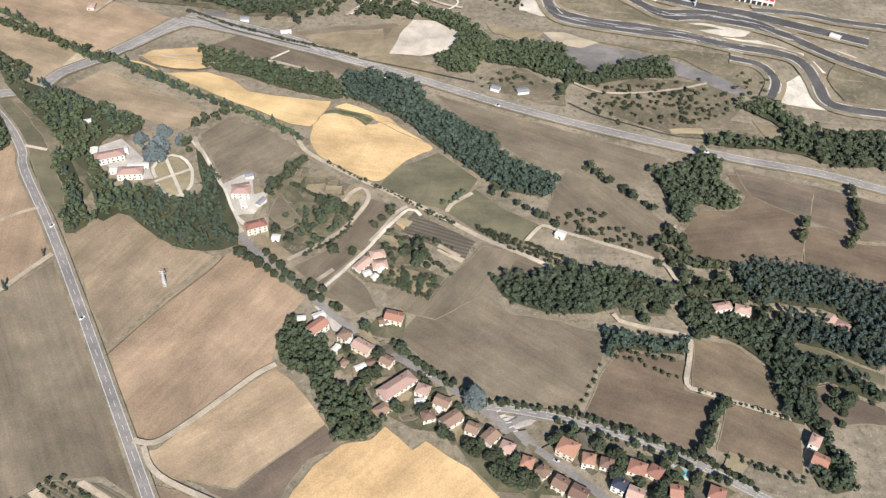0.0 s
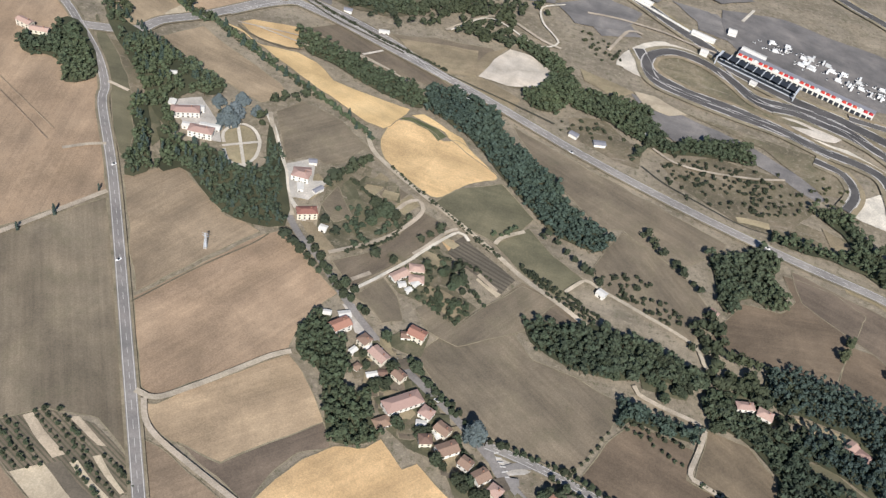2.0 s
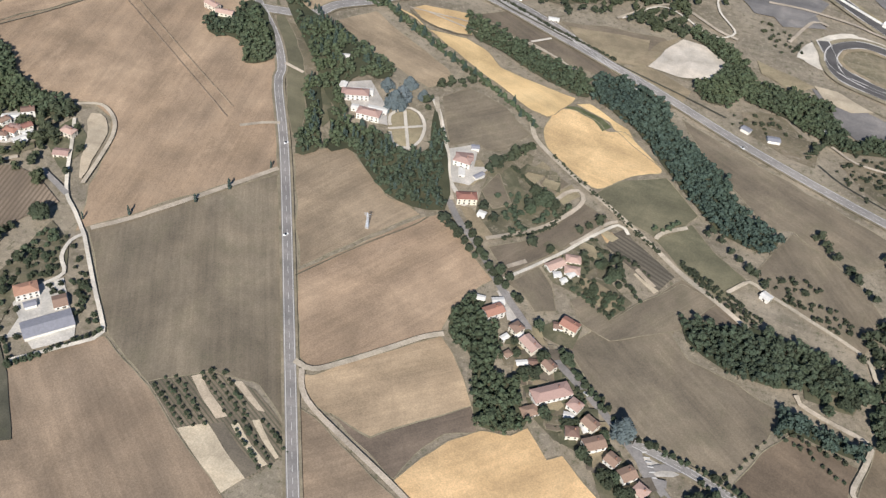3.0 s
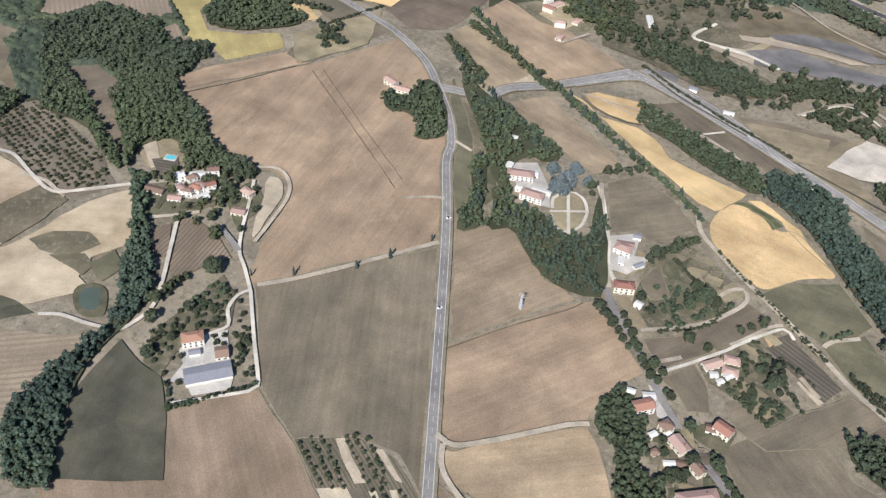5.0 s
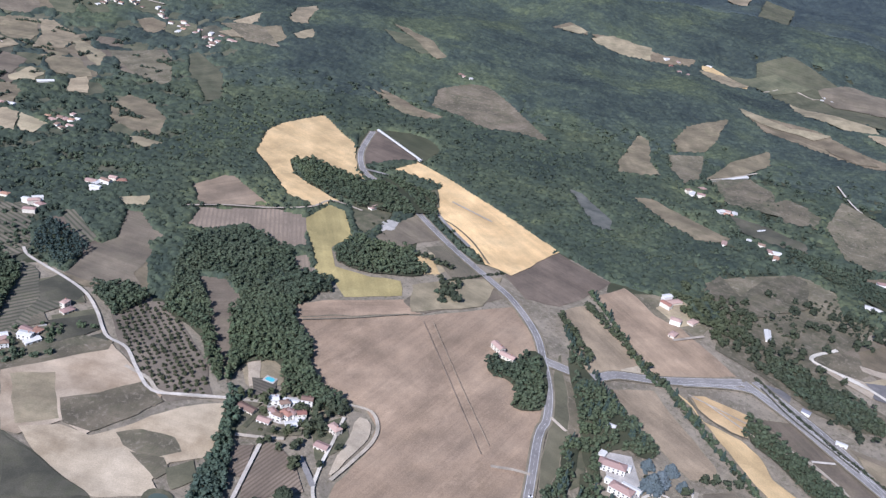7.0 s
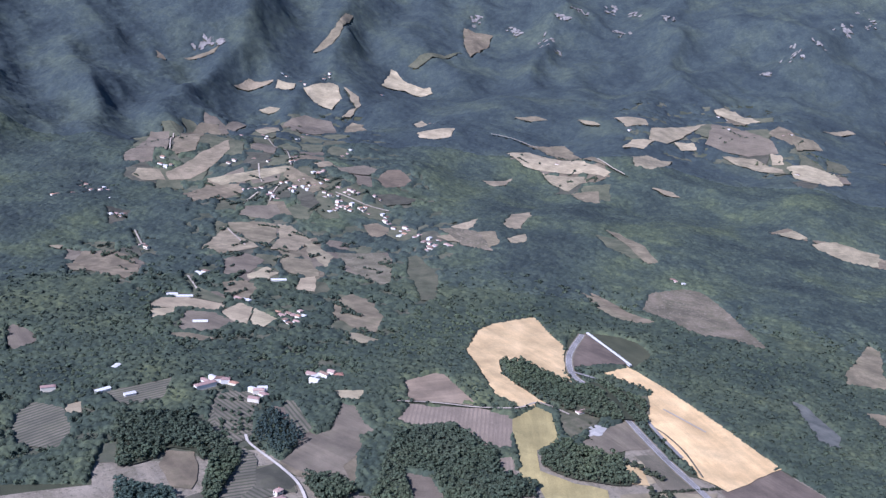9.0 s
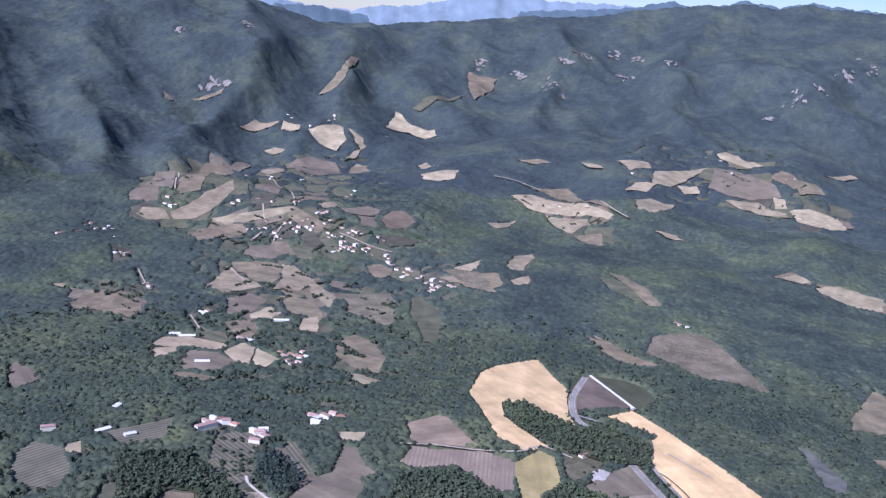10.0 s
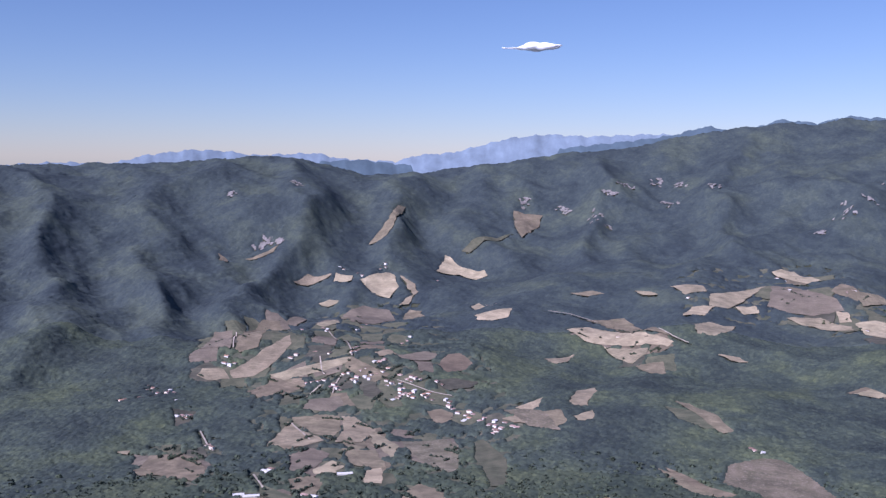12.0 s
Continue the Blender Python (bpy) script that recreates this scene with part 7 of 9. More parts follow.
house("white", -249, 1866, 40, 14, 8, 2)
house("pink", -258, 1867, 40, 14, 8, 2)
house("white", -220, 1869, 40, 14, 8, 2)
house("pink", -108, 1815, 40, 14, 8, 2)
house("white", -98, 1819, 40, 14, 8, 2)
house("pink", -87, 1824, 40, 14, 8, 2)
house("pink", -167, 614, 20, 15, 10, 1)
house("grey", -163, 631, 20, 7, 5, 1)
house("white", -162, 594, 110, 9, 5, 1)
house("grey", -147, 597, 60, 10, 4, 1)
house("white", -287, 656, 23, 22, 8, 1)
house("white", -262, 638, 10, 18, 7, 1)
house("white", -306, 657, 100, 8, 6, 1)
house("white", -280, 632, 10, 10, 6, 1)
house("white", -59, 445, 20, 6, 5, 1)
house("white", -68, 438, 60, 6, 4, 1)
house("white", -49, 421, 30, 8, 4, 1)
house("brown", -42, 425, 20, 6, 5, 1)
house("brown", -35, 466, 15, 7, 6, 1)
house("brown", -61, 424, 60, 6, 5, 1)
house("brown", -31, 384, 41, 12, 8, 1)
house("white", -5, 392, 10, 7, 5, 1)
house("white", 10, 389, 40, 10, 7, 1)
house("white", -84, 469, 30, 9, 6, 1)
house("white", -97, 466, 10, 6, 4, 1)
house("pink", -1050, 561, 35, 14, 9, 1)
house("white", -1041, 564, 110, 14, 8, 1)
house("brown", -1037, 574, 20, 16, 8, 2)
house("pink", -1040, 586, 35, 11, 9, 2)
house("orange", -1033, 593, 70, 13, 9, 1)
house("white", -1026, 553, 35, 15, 7, 2)
house("pink", -1085, 425, 20, 15, 7, 1)
house("white", -1086, 435, 20, 12, 7, 2)
house("brown", -1079, 441, 70, 14, 9, 2)
house("pink", -1073, 447, 70, 13, 9, 2)
house("orange", -1064, 455, 35, 12, 7, 1)
house("white", -1032, 468, 35, 13, 7, 2)
house("pink", -1026, 473, 70, 16, 9, 2)
house("white", -1030, 480, 70, 14, 8, 2)
house("brown", -759, 312, 70, 14, 7, 2)
house("pink", -770, 343, 20, 16, 8, 1)
house("orange", -764, 347, 110, 14, 9, 1)
house("white", -761, 336, 35, 15, 9, 2)
house("pink", -794, 393, 110, 10, 7, 2)
house("white", -775, 320, 70, 10, 8, 1)
house("brown", -596, 1321, 70, 11, 7, 2)
house("pink", -591, 1356, 70, 16, 8, 1)
house("orange", -512, 1296, 20, 14, 9, 1)
house("white", -522, 1291, 70, 15, 9, 2)
house("pink", -465, 1194, 110, 14, 7, 1)
house("white", -448, 1237, 110, 10, 7, 1)
house("brown", -428, 1236, 20, 11, 8, 2)
house("pink", -413, 1233, 110, 11, 9, 1)
house("orange", -397, 1219, 110, 12, 8, 1)
house("white", -428, 975, 70, 13, 8, 2)
house("pink", -391, 933, 20, 14, 9, 2)
house("white", -453, 1287, 70, 15, 9, 1)
house("brown", -1819, 3217, 110, 13, 8, 2)
house("pink", -1800, 3229, 110, 10, 8, 2)
house("orange", -1781, 3242, 20, 13, 9, 1)
house("white", -1784, 3302, 20, 15, 9, 2)
house("pink", -1746, 3311, 70, 12, 9, 2)
house("white", -1738, 3264, 110, 15, 8, 1)
house("brown", -1234, 2764, 20, 15, 7, 2)
house("pink", -1221, 2776, 110, 15, 8, 2)
house("orange", -1179, 2726, 110, 11, 8, 1)
house("white", -1167, 2732, 110, 16, 8, 2)
house("pink", -1149, 2752, 110, 16, 8, 1)
house("white", -1314, 3152, 20, 14, 9, 1)
house("brown", -1285, 3132, 110, 14, 7, 2)
house("pink", -1339, 2625, 35, 12, 7, 2)
house("orange", -1725, 3103, 20, 10, 9, 2)
house("white", -1692, 3198, 110, 15, 7, 2)
house("pink", -1470, 2952, 35, 10, 8, 1)
house("white", -1524, 3257, 70, 12, 7, 1)
house("white", -590, 1416, 60, 30, 6, 1)
house("white", -307, 1005, 120, 26, 7, 1)
house("red", -83.6, 456.2, 48, 16.4, 11, 2)
house("brown", -62.5, 448.3, -30, 9.2, 10, 2)
house("pink", -48.6, 438.1, -32, 16.0, 11, 2)
house("brown", -30.0, 425.4, -29, 10.1, 9, 2)
house("pink", -21.6, 403.3, 41, 31.7, 13, 2)
house("pink", -3.3, 400.5, -20, 10.3, 10, 2)
house("brown", 10.6, 390.6, -25, 11.8, 10, 2)
house("brown", 0.8, 378.4, 19, 9.8, 9, 2)
house("red", -26.9, 468.5, -13, 14.7, 11, 2)
house("brown", 17.1, 376.0, 39, 16.5, 11, 2)
house("brown", 31.7, 369.1, -23, 9.6, 10, 2)
house("brown", 43.6, 362.7, 47, 12.2, 11, 2)
house("pink", 54.8, 354.4, -24, 10.2, 10, 2)
house("red", 67.9, 343.1, -18, 8.9, 10, 2)
house("brown", 78.1, 337.0, 41, 8.9, 9, 2)
house("red", 96.0, 356.2, -29, 14.6, 14, 2)
house("orange", 109.3, 347.4, -11, 9.5, 10, 2)
house("brown", 121.1, 344.5, -14, 9.5, 9, 2)
house("red", 141.1, 341.8, -22, 12.7, 12, 2)
house("slate", 127.9, 329.3, -29, 9.9, 10, 2)
house("brown", 88.9, 328.3, -32, 10.4, 11, 2)
house("brown", 100.3, 321.4, -29, 12.0, 12, 2)
house("red", 152.6, 339.2, -35, 10.0, 11, 2)
house("red", 164.3, 324.8, -8, 9.1, 11, 2)
house("red", 191.0, 324.1, -24, 11.2, 11, 2)
house("pink", 137.2, 322.1, -24, 11.4, 11, 2)
house("red", 266.7, 352.4, -31, 11.5, 11, 2)
house("pink", 267.6, 368.3, 59, 11.0, 8, 2)
house("pink", 243.2, 488.0, -16, 13.0, 10, 2)
house("pink", 227.7, 490.8, 14, 15.8, 8, 2)
house("pink", 319.8, 478.3, -30, 10.8, 8, 1)
house("pink", 310.4, 482.3, 48, 12.4, 8, 1)
house("pink", -289.6, 648.2, 23, 27.7, 12, 2)
house("pink", -265.7, 627.0, 7, 23.8, 12, 2)
house("pink", -165.8, 607.0, 2, 16.8, 12, 2)
house("red", -146.4, 564.2, 25, 18.7, 10, 2)
house("pink", -55.4, 525.8, 52, 15.4, 8, 1)
house("pink", -41.4, 525.9, 13, 12.0, 8, 1)
house("white", -44.5, 512.3, 54, 5.0, 4, 1)
house("white", -128.3, 553.1, -5, 6.2, 6, 1)
house("pink", -478.6, 710.1, -14, 17.6, 9, 2)
house("pink", -460.2, 703.6, 11, 18.9, 9, 2)
house("orange", -395.8, 322.9, 47, 18.0, 12, 2)
house("brown", -369.6, 325.8, 46, 9.4, 11, 1)
house("grey", -364.1, 304.9, 49, 34.0, 15, 1)
house("grey", -386.3, 314.4, 48, 8.1, 5, 1)
house("pink", -478.3, 480.9, -3, 13.4, 9, 2)
house("pink", -468.7, 458.0, 19, 12.4, 8, 1)
house("white", -544.3, 463.5, 56, 11.1, 9, 2)
house("red", -519.8, 459.4, 6, 12.1, 8, 2)
house("white", -507.9, 455.2, 61, 10.2, 8, 1)
house("red", -512.0, 470.4, 60, 9.3, 7, 2)
house("pink", -529.0, 451.8, -9, 11.8, 7, 2)
house("white", -524.8, 487.2, 53, 5.1, 6, 1)
house("grey", 58.9, 781.3, -22, 9.0, 6, 1)
house("grey", 85.6, 778.2, 14, 11.8, 7, 1)
house("pink", -418.0, 974.6, 67, 21.6, 9, 1)
house("pink", -1019.6, 476.4, 18, 16.3, 8, 1)
# a white greenhouse strip, though house() labels it a plastered building
house("white", -955, 1028, -13, 130, 4, 1)
house("grey", -209.7, 892.9, 6, 9.0, 6, 1)
house("white", -162.3, 869.8, 14, 10.9, 5, 1)
house("white", 437.5, 906.9, -33, 11.4, 7, 1)
house("white", 107.8, 570.2, -29, 7.8, 7, 1)
house("pink", 203.2, 585.6, -35, 8.0, 6, 1)
house("pink", -1069.9, 418.6, 99, 32.4, 9, 2)
house("pink", -1006.3, 457.9, 50, 16.0, 8, 2)
house("pink", -1136.4, 241.2, 82, 19.3, 8, 2)
house("white", -1085.2, 326.2, 94, 14.2, 7, 1)
house("white", -1109.1, 300.1, 104, 19.0, 7, 1)
house("white", -1174.3, 334.5, 133, 16.2, 7, 1)
house("white", -324.2, 699.7, 18, 6.8, 5, 1)
house("pink", -782.9, 389.4, 94, 12.6, 8, 1)
house("white", -752.0, 338.0, 89, 15.4, 7, 1)
house("white", -761.4, 343.4, 97, 8.9, 5, 1)
house("pink", -770.0, 317.4, 93, 7.8, 6, 1)
house("pink", -804.2, 834.0, 91, 16.9, 8, 1)

house("white", -264, 636, 20, 9, 7, 1)
house("white", -51, 516, 30, 6, 5, 1)
house("white", -41, 521, 60, 6, 5, 1)
house("pink", -44, 538, 15, 12, 8, 1)
house("brown", -523, 452, 20, 11, 7, 2)
house("white", -509, 466, 60, 9, 7, 1)
house("brown", -525, 488, 40, 12, 8, 2)
house("pink", -527, 440, 25, 12, 7, 1)
house("brown", -550, 438, 15, 18, 8, 1)
house("white", -534, 476, 30, 14, 6, 1)
house("brown", -533, 468, 70, 10, 7, 2)
house("pink", -519, 464, 20, 11, 8, 2)
house("white", -682, 2066, 60, 18, 8, 1)
house("white", -659, 2054, 60, 18, 8, 1)
house("white", -636, 2049, 60, 18, 8, 1)
house("white", -618, 2064, 60, 18, 8, 1)
house("white", -606, 2152, 60, 18, 8, 1)
house("pink", -1957, 848, 35, 9, 8, 1)
house("brown", -1954, 861, 118, 10, 8, 1)
house("brown", -1949, 872, 118, 11, 9, 1)
house("brown", -1946, 885, 28, 12, 7, 1)
house("orange", -1938, 930, 20, 11, 7, 1)
house("brown", -1933, 943, 118, 12, 7, 1)
house("orange", -1904, 936, 118, 11, 8, 1)
house("brown", -1887, 937, 110, 10, 8, 2)
house("white", -1933, 1008, 110, 9, 9, 2)
house("pink", -1933, 1023, 35, 11, 8, 1)
house("pink", -1936, 1034, 35, 10, 8, 1)
house("brown", -1883, 975, 110, 8, 7, 2)
house("brown", -1881, 988, 110, 9, 8, 1)
house("brown", -1877, 1001, 110, 8, 8, 2)
house("brown", -1823, 984, 35, 9, 8, 1)
house("brown", -1823, 994, 110, 10, 7, 2)
house("pink", -1844, 1027, 35, 11, 9, 1)
house("brown", -1813, 1013, 118, 13, 7, 1)
house("brown", -1820, 1043, 35, 10, 9, 2)
house("pink", -1810, 1047, 118, 10, 9, 2)
house("pink", -1800, 1054, 110, 10, 8, 2)
house("orange", -1781, 993, 118, 9, 7, 1)
house("pink", -1770, 997, 118, 11, 9, 1)
house("orange", -1760, 1002, 118, 9, 7, 1)
house("white", -1766, 1020, 118, 12, 9, 2)
house("orange", -1750, 1033, 110, 11, 8, 1)
house("orange", -1751, 1048, 28, 10, 8, 1)
house("pink", -1678, 1055, 20, 13, 8, 2)
house("pink", -1665, 1057, 110, 10, 7, 1)
house("white", -1708, 1066, 118, 11, 8, 2)
house("brown", -1617, 1061, 110, 12, 9, 1)
house("pink", -1608, 1072, 28, 10, 7, 1)
house("orange", -1595, 1054, 20, 10, 9, 1)
house("pink", -1524, 1056, 110, 13, 8, 1)
house("pink", -1503, 1055, 20, 9, 9, 2)
house("pink", -1488, 1059, 28, 10, 9, 1)
house("brown", -1484, 1045, 28, 12, 7, 1)
house("brown", -1503, 1079, 20, 12, 7, 1)
house("brown", -1909, 892, 20, 13, 8, 2)
house("pink", -1889, 889, 35, 8, 9, 2)
house("pink", -2151, 1204, 110, 12, 7, 1)
house("white", -2177, 1244, 20, 10, 9, 2)
house("white", -2351, 1171, 110, 10, 9, 1)
house("pink", -2374, 1195, 28, 13, 8, 1)
house("brown", -2347, 1075, 118, 10, 9, 2)
house("brown", -2044, 1007, 28, 10, 7, 2)
house("brown", -2025, 1008, 35, 10, 9, 1)
house("brown", -2118, 941, 35, 11, 9, 1)
house("brown", -2134, 896, 28, 13, 7, 2)
house("pink", -2390, 1086, 20, 12, 9, 1)
house("pink", -2875, 1752, 20, 12, 9, 1)
house("brown", -2436, 1673, 110, 11, 8, 1)
house("pink", -2405, 1667, 118, 8, 9, 2)
house("white", -3007, 1429, 20, 9, 8, 2)
house("brown", -2962, 1568, 20, 8, 9, 1)
house("brown", -2948, 1579, 28, 13, 9, 1)
house("pink", -2910, 1468, 28, 10, 8, 2)
house("orange", -2197, 741, 35, 11, 8, 1)
house("orange", -2163, 723, 35, 13, 8, 2)
house("white", -2151, 732, 35, 12, 7, 2)
house("brown", -2114, 533, 28, 13, 7, 1)
house("pink", -2077, 532, 20, 8, 7, 1)
house("brown", -2056, 536, 28, 8, 8, 1)
house("orange", -2074, 551, 35, 8, 8, 1)
house("pink", -2049, 552, 118, 11, 8, 1)
house("white", -2066, 567, 20, 9, 7, 2)
house("brown", -2122, 544, 20, 10, 8, 1)
house("brown", -2061, 467, 118, 10, 7, 1)
house("brown", -2047, 498, 35, 13, 7, 1)
house("white", -1893, 533, 20, 10, 8, 1)
house("pink", -1894, 543, 20, 13, 8, 1)
house("brown", -1883, 548, 20, 13, 8, 1)
house("white", -1994, 562, 28, 13, 7, 1)
house("brown", -1682, 537, 20, 12, 7, 2)
house("pink", -1702, 535, 118, 11, 9, 1)
house("orange", -1284, 619, 35, 9, 8, 1)
house("pink", -1267, 620, 20, 13, 9, 1)
house("brown", -1272, 633, 28, 9, 9, 1)
house("pink", -1259, 636, 118, 11, 9, 1)
house("pink", -1268, 651, 110, 8, 8, 2)
house("white", -1247, 647, 28, 8, 7, 2)
house("brown", -1243, 613, 118, 10, 7, 2)
house("pink", -1235, 629, 28, 11, 7, 1)
house("pink", -1365, 587, 28, 13, 7, 1)
house("white", -1356, 593, 20, 8, 8, 1)
house("white", -1504, 573, 35, 13, 7, 1)
house("brown", -1499, 582, 28, 13, 9, 2)
house("white", -1963, 1783, 28, 12, 7, 1)
house("pink", -1923, 1768, 20, 8, 9, 1)
house("brown", -1902, 1739, 20, 13, 7, 2)
house("pink", -1997, 2100, 110, 12, 8, 1)
house("white", -1894, 2431, 118, 11, 9, 2)
house("brown", -1891, 2454, 20, 10, 9, 1)
house("brown", -1884, 2478, 118, 8, 7, 1)
house("white", -1993, 2536, 20, 10, 8, 1)
house("brown", -2045, 2558, 28, 12, 7, 1)
house("brown", -1543, 2310, 20, 11, 9, 2)
house("brown", -1751, 2552, 35, 8, 8, 2)
house("brown", -1763, 2546, 20, 13, 7, 1)
house("pink", -1120, 1363, 20, 8, 8, 1)
house("white", -1101, 1361, 118, 8, 8, 2)
house("brown", -1920, 979, 118, 8, 8, 1)
house("orange", -1882, 1018, 20, 13, 7, 2)
house("white", -1871, 962, 35, 8, 8, 2)
house("brown", -1791, 1008, 35, 8, 8, 1)
house("brown", -1762, 976, 35, 11, 9, 1)
house("pink", -1782, 1088, 20, 8, 9, 2)
house("brown", -1724, 1040, 20, 8, 7, 1)
house("brown", -1639, 1053, 35, 11, 8, 2)
house("pink", -1561, 1059, 28, 12, 8, 1)
house("pink", -1476, 1078, 28, 10, 8, 1)
house("brown", -2052, 948, 118, 12, 7, 2)
house("pink", -2411, 1028, 35, 12, 9, 1)
house("orange", -2490, 1295, 28, 11, 8, 1)
house("pink", -2598, 1411, 35, 10, 8, 1)
house("white", -2488, 1220, 118, 11, 7, 1)
house("pink", -1905, 949, 28, 12, 8, 1)
house("brown", -1942, 1041, 20, 8, 7, 1)
house("orange", -1928, 1017, 20, 9, 7, 1)
house("brown", -1883, 965, 28, 11, 9, 1)
house("white", -1883, 1002, 110, 9, 7, 1)
house("brown", -1826, 998, 35, 12, 9, 1)
house("brown", -1838, 989, 35, 10, 7, 2)
house("pink", -1818, 1032, 118, 11, 8, 1)
house("brown", -1805, 1035, 28, 9, 8, 1)
house("pink", -1768, 986, 20, 9, 8, 1)
house("orange", -1749, 1007, 35, 9, 8, 1)
house("orange", -1764, 1009, 110, 12, 9, 1)
house("brown", -1740, 1037, 110, 13, 7, 1)
house("brown", -1697, 1069, 118, 12, 9, 1)
house("white", -1623, 1074, 20, 10, 9, 1)
house("brown", -1628, 1075, 35, 12, 8, 2)
house("white", -1592, 1039, 118, 13, 9, 1)
house("white", -1525, 1069, 118, 13, 9, 2)
house("pink", -1487, 1057, 118, 9, 8, 1)
house("brown", -1490, 1048, 20, 13, 9, 1)
house("pink", -1481, 1034, 35, 8, 7, 1)
house("pink", -1907, 881, 118, 12, 9, 1)
house("pink", -1870, 890, 20, 10, 9, 1)
house("pink", -2161, 1225, 20, 8, 9, 1)
house("pink", -2407, 1224, 118, 12, 9, 1)
house("white", -2379, 1074, 118, 8, 7, 1)
house("pink", -2068, 1029, 118, 11, 8, 1)
house("orange", -2018, 991, 110, 11, 7, 2)
house("brown", -2130, 881, 28, 13, 9, 1)
house("white", -2366, 1087, 35, 8, 9, 2)
house("orange", -2887, 1738, 35, 9, 7, 1)
house("pink", -2409, 1689, 35, 10, 9, 1)
house("brown", -2998, 1440, 20, 13, 8, 1)
house("brown", -2969, 1592, 20, 12, 9, 2)
house("orange", -2933, 1551, 118, 13, 8, 1)
house("brown", -2946, 1470, 110, 11, 9, 2)
house("brown", -2158, 747, 35, 11, 8, 1)
house("brown", -2127, 545, 35, 9, 8, 1)
house("brown", -2055, 537, 20, 10, 9, 2)
house("brown", -2039, 523, 118, 9, 8, 1)
house("pink", -2052, 555, 118, 8, 9, 2)
house("pink", -2052, 571, 20, 8, 8, 1)
house("brown", -2147, 542, 20, 10, 7, 1)
house("orange", -2046, 455, 110, 9, 9, 2)
house("white", -1885, 550, 20, 8, 7, 2)
house("brown", -1893, 559, 20, 8, 8, 1)
house("pink", -1262, 635, 118, 8, 9, 1)
house("orange", -1249, 638, 35, 9, 9, 2)
house("brown", -1234, 616, 20, 10, 7, 1)
house("brown", -1355, 589, 28, 10, 8, 1)
house("white", -1343, 595, 20, 9, 8, 2)
house("white", -1490, 572, 110, 8, 7, 2)
house("pink", -1934, 1772, 28, 13, 7, 1)
house("white", -1963, 1789, 35, 13, 7, 1)
house("orange", -1886, 2397, 35, 8, 7, 1)
house("pink", -1861, 2473, 28, 10, 8, 1)
house("pink", -1756, 2517, 110, 13, 9, 1)
house("brown", -1131, 1365, 20, 10, 8, 1)
house("pink", -1921, 967, 118, 11, 7, 1)
house("white", -1887, 960, 28, 10, 9, 2)
house("pink", -1789, 997, 28, 10, 7, 2)
house("white", -1760, 962, 110, 9, 9, 1)
house("brown", -1770, 1094, 20, 11, 8, 1)
house("pink", -1565, 1072, 20, 9, 8, 1)
house("pink", -1465, 1080, 35, 12, 8, 1)
house("brown", -2428, 1247, 20, 8, 7, 1)
house("white", -2451, 1215, 20, 11, 9, 1)
house("white", -1426, 687, 70, 26, 9, 1)
house("white", -1289, 494, 70, 22, 9, 1)
house("white", -1402, 510, 70, 26, 9, 1)
house("white", -1418, 495, 70, 18, 9, 1)
house("white", -680, 2054, 70, 20, 9, 1)
house("white", -629, 2048, 64, 30, 10, 1)
house("white", -577, 2063, 60, 26, 9, 1)
house("pink", -959, 1903, 60, 16, 9, 2)
house("white", -942, 2011, 20, 12, 8, 1)
# another long greenhouse that gets its building label from house()
house("white", -583, 1456, 74, 62, 6, 1)
house("pink", -574, 1323, 30, 14, 9, 2)
house("white", -588, 1320, 110, 16, 8, 1)
house("pink", -517, 1299, 30, 13, 8, 2)
house("white", -507, 1308, 120, 15, 8, 1)
house("white", -407, 1236, 33, 18, 7, 1)
house("pink", -269, 1278, 40, 15, 9, 2)
house("white", -251, 1199, 20, 22, 9, 1)
hamlet(4, [(-1012, 1940), (-969, 1970), (-948, 1913)])
hamlet(3, [(-432, 973), (-417, 991), (-380, 938), (-395, 922)])

# ---------------------------------------------------------------- distance and sky
def far_range(dist, material, label, top):
    """A range beyond the valley's own mountains: its skyline as bearing and slope, with spurs that run down from it."""
    az = np.linspace(96, 25, 420)
    tab = sorted(top)
    el = np.interp(az, [q[0] for q in tab], [q[1] for q in tab])
    el = el + 0.0007 * np.sin(az * 4.9) + 0.0005 * np.sin(az * 9.3 + 1) + 0.0004 * np.sin(az * 21.1)
    verts, faces = [], []
    steps = 9
    for i, (q, e) in enumerate(zip(az, el)):
        s, c = -math.sin(radians(q)), math.cos(radians(q))
        for k in range(steps):
            w = k / (steps - 1)
            push = 9 * math.sin(q * 1.9 + 1.4 * w) + 5 * math.sin(q * 4.3 - 2 * w)
            d = dist - 230 * (1 - w) - push * w * (1 - w) * 2.4
            verts.append((s * d, c * d, 300 + (240 + dist * e) * w ** 1.15))
            if i and k:
                n = i * steps + k
                faces.append((n - 1, n, n - steps, n - steps - 1))
    tagged(mesh_object("backdrop", verts, faces, material, smooth=True), label, "mountains", kind="structure")


# air haze is put into the base colour of both ranges
M["ridge"] = plain("distant_ridge_haze_blue", (0.2, 0.255, 0.31), 1.0, 0.012, 0.5)
M["nearridge"] = plain("wooded_ridge_haze_blue", (0.1, 0.14, 0.175), 1.0, 0.012, 0.5)
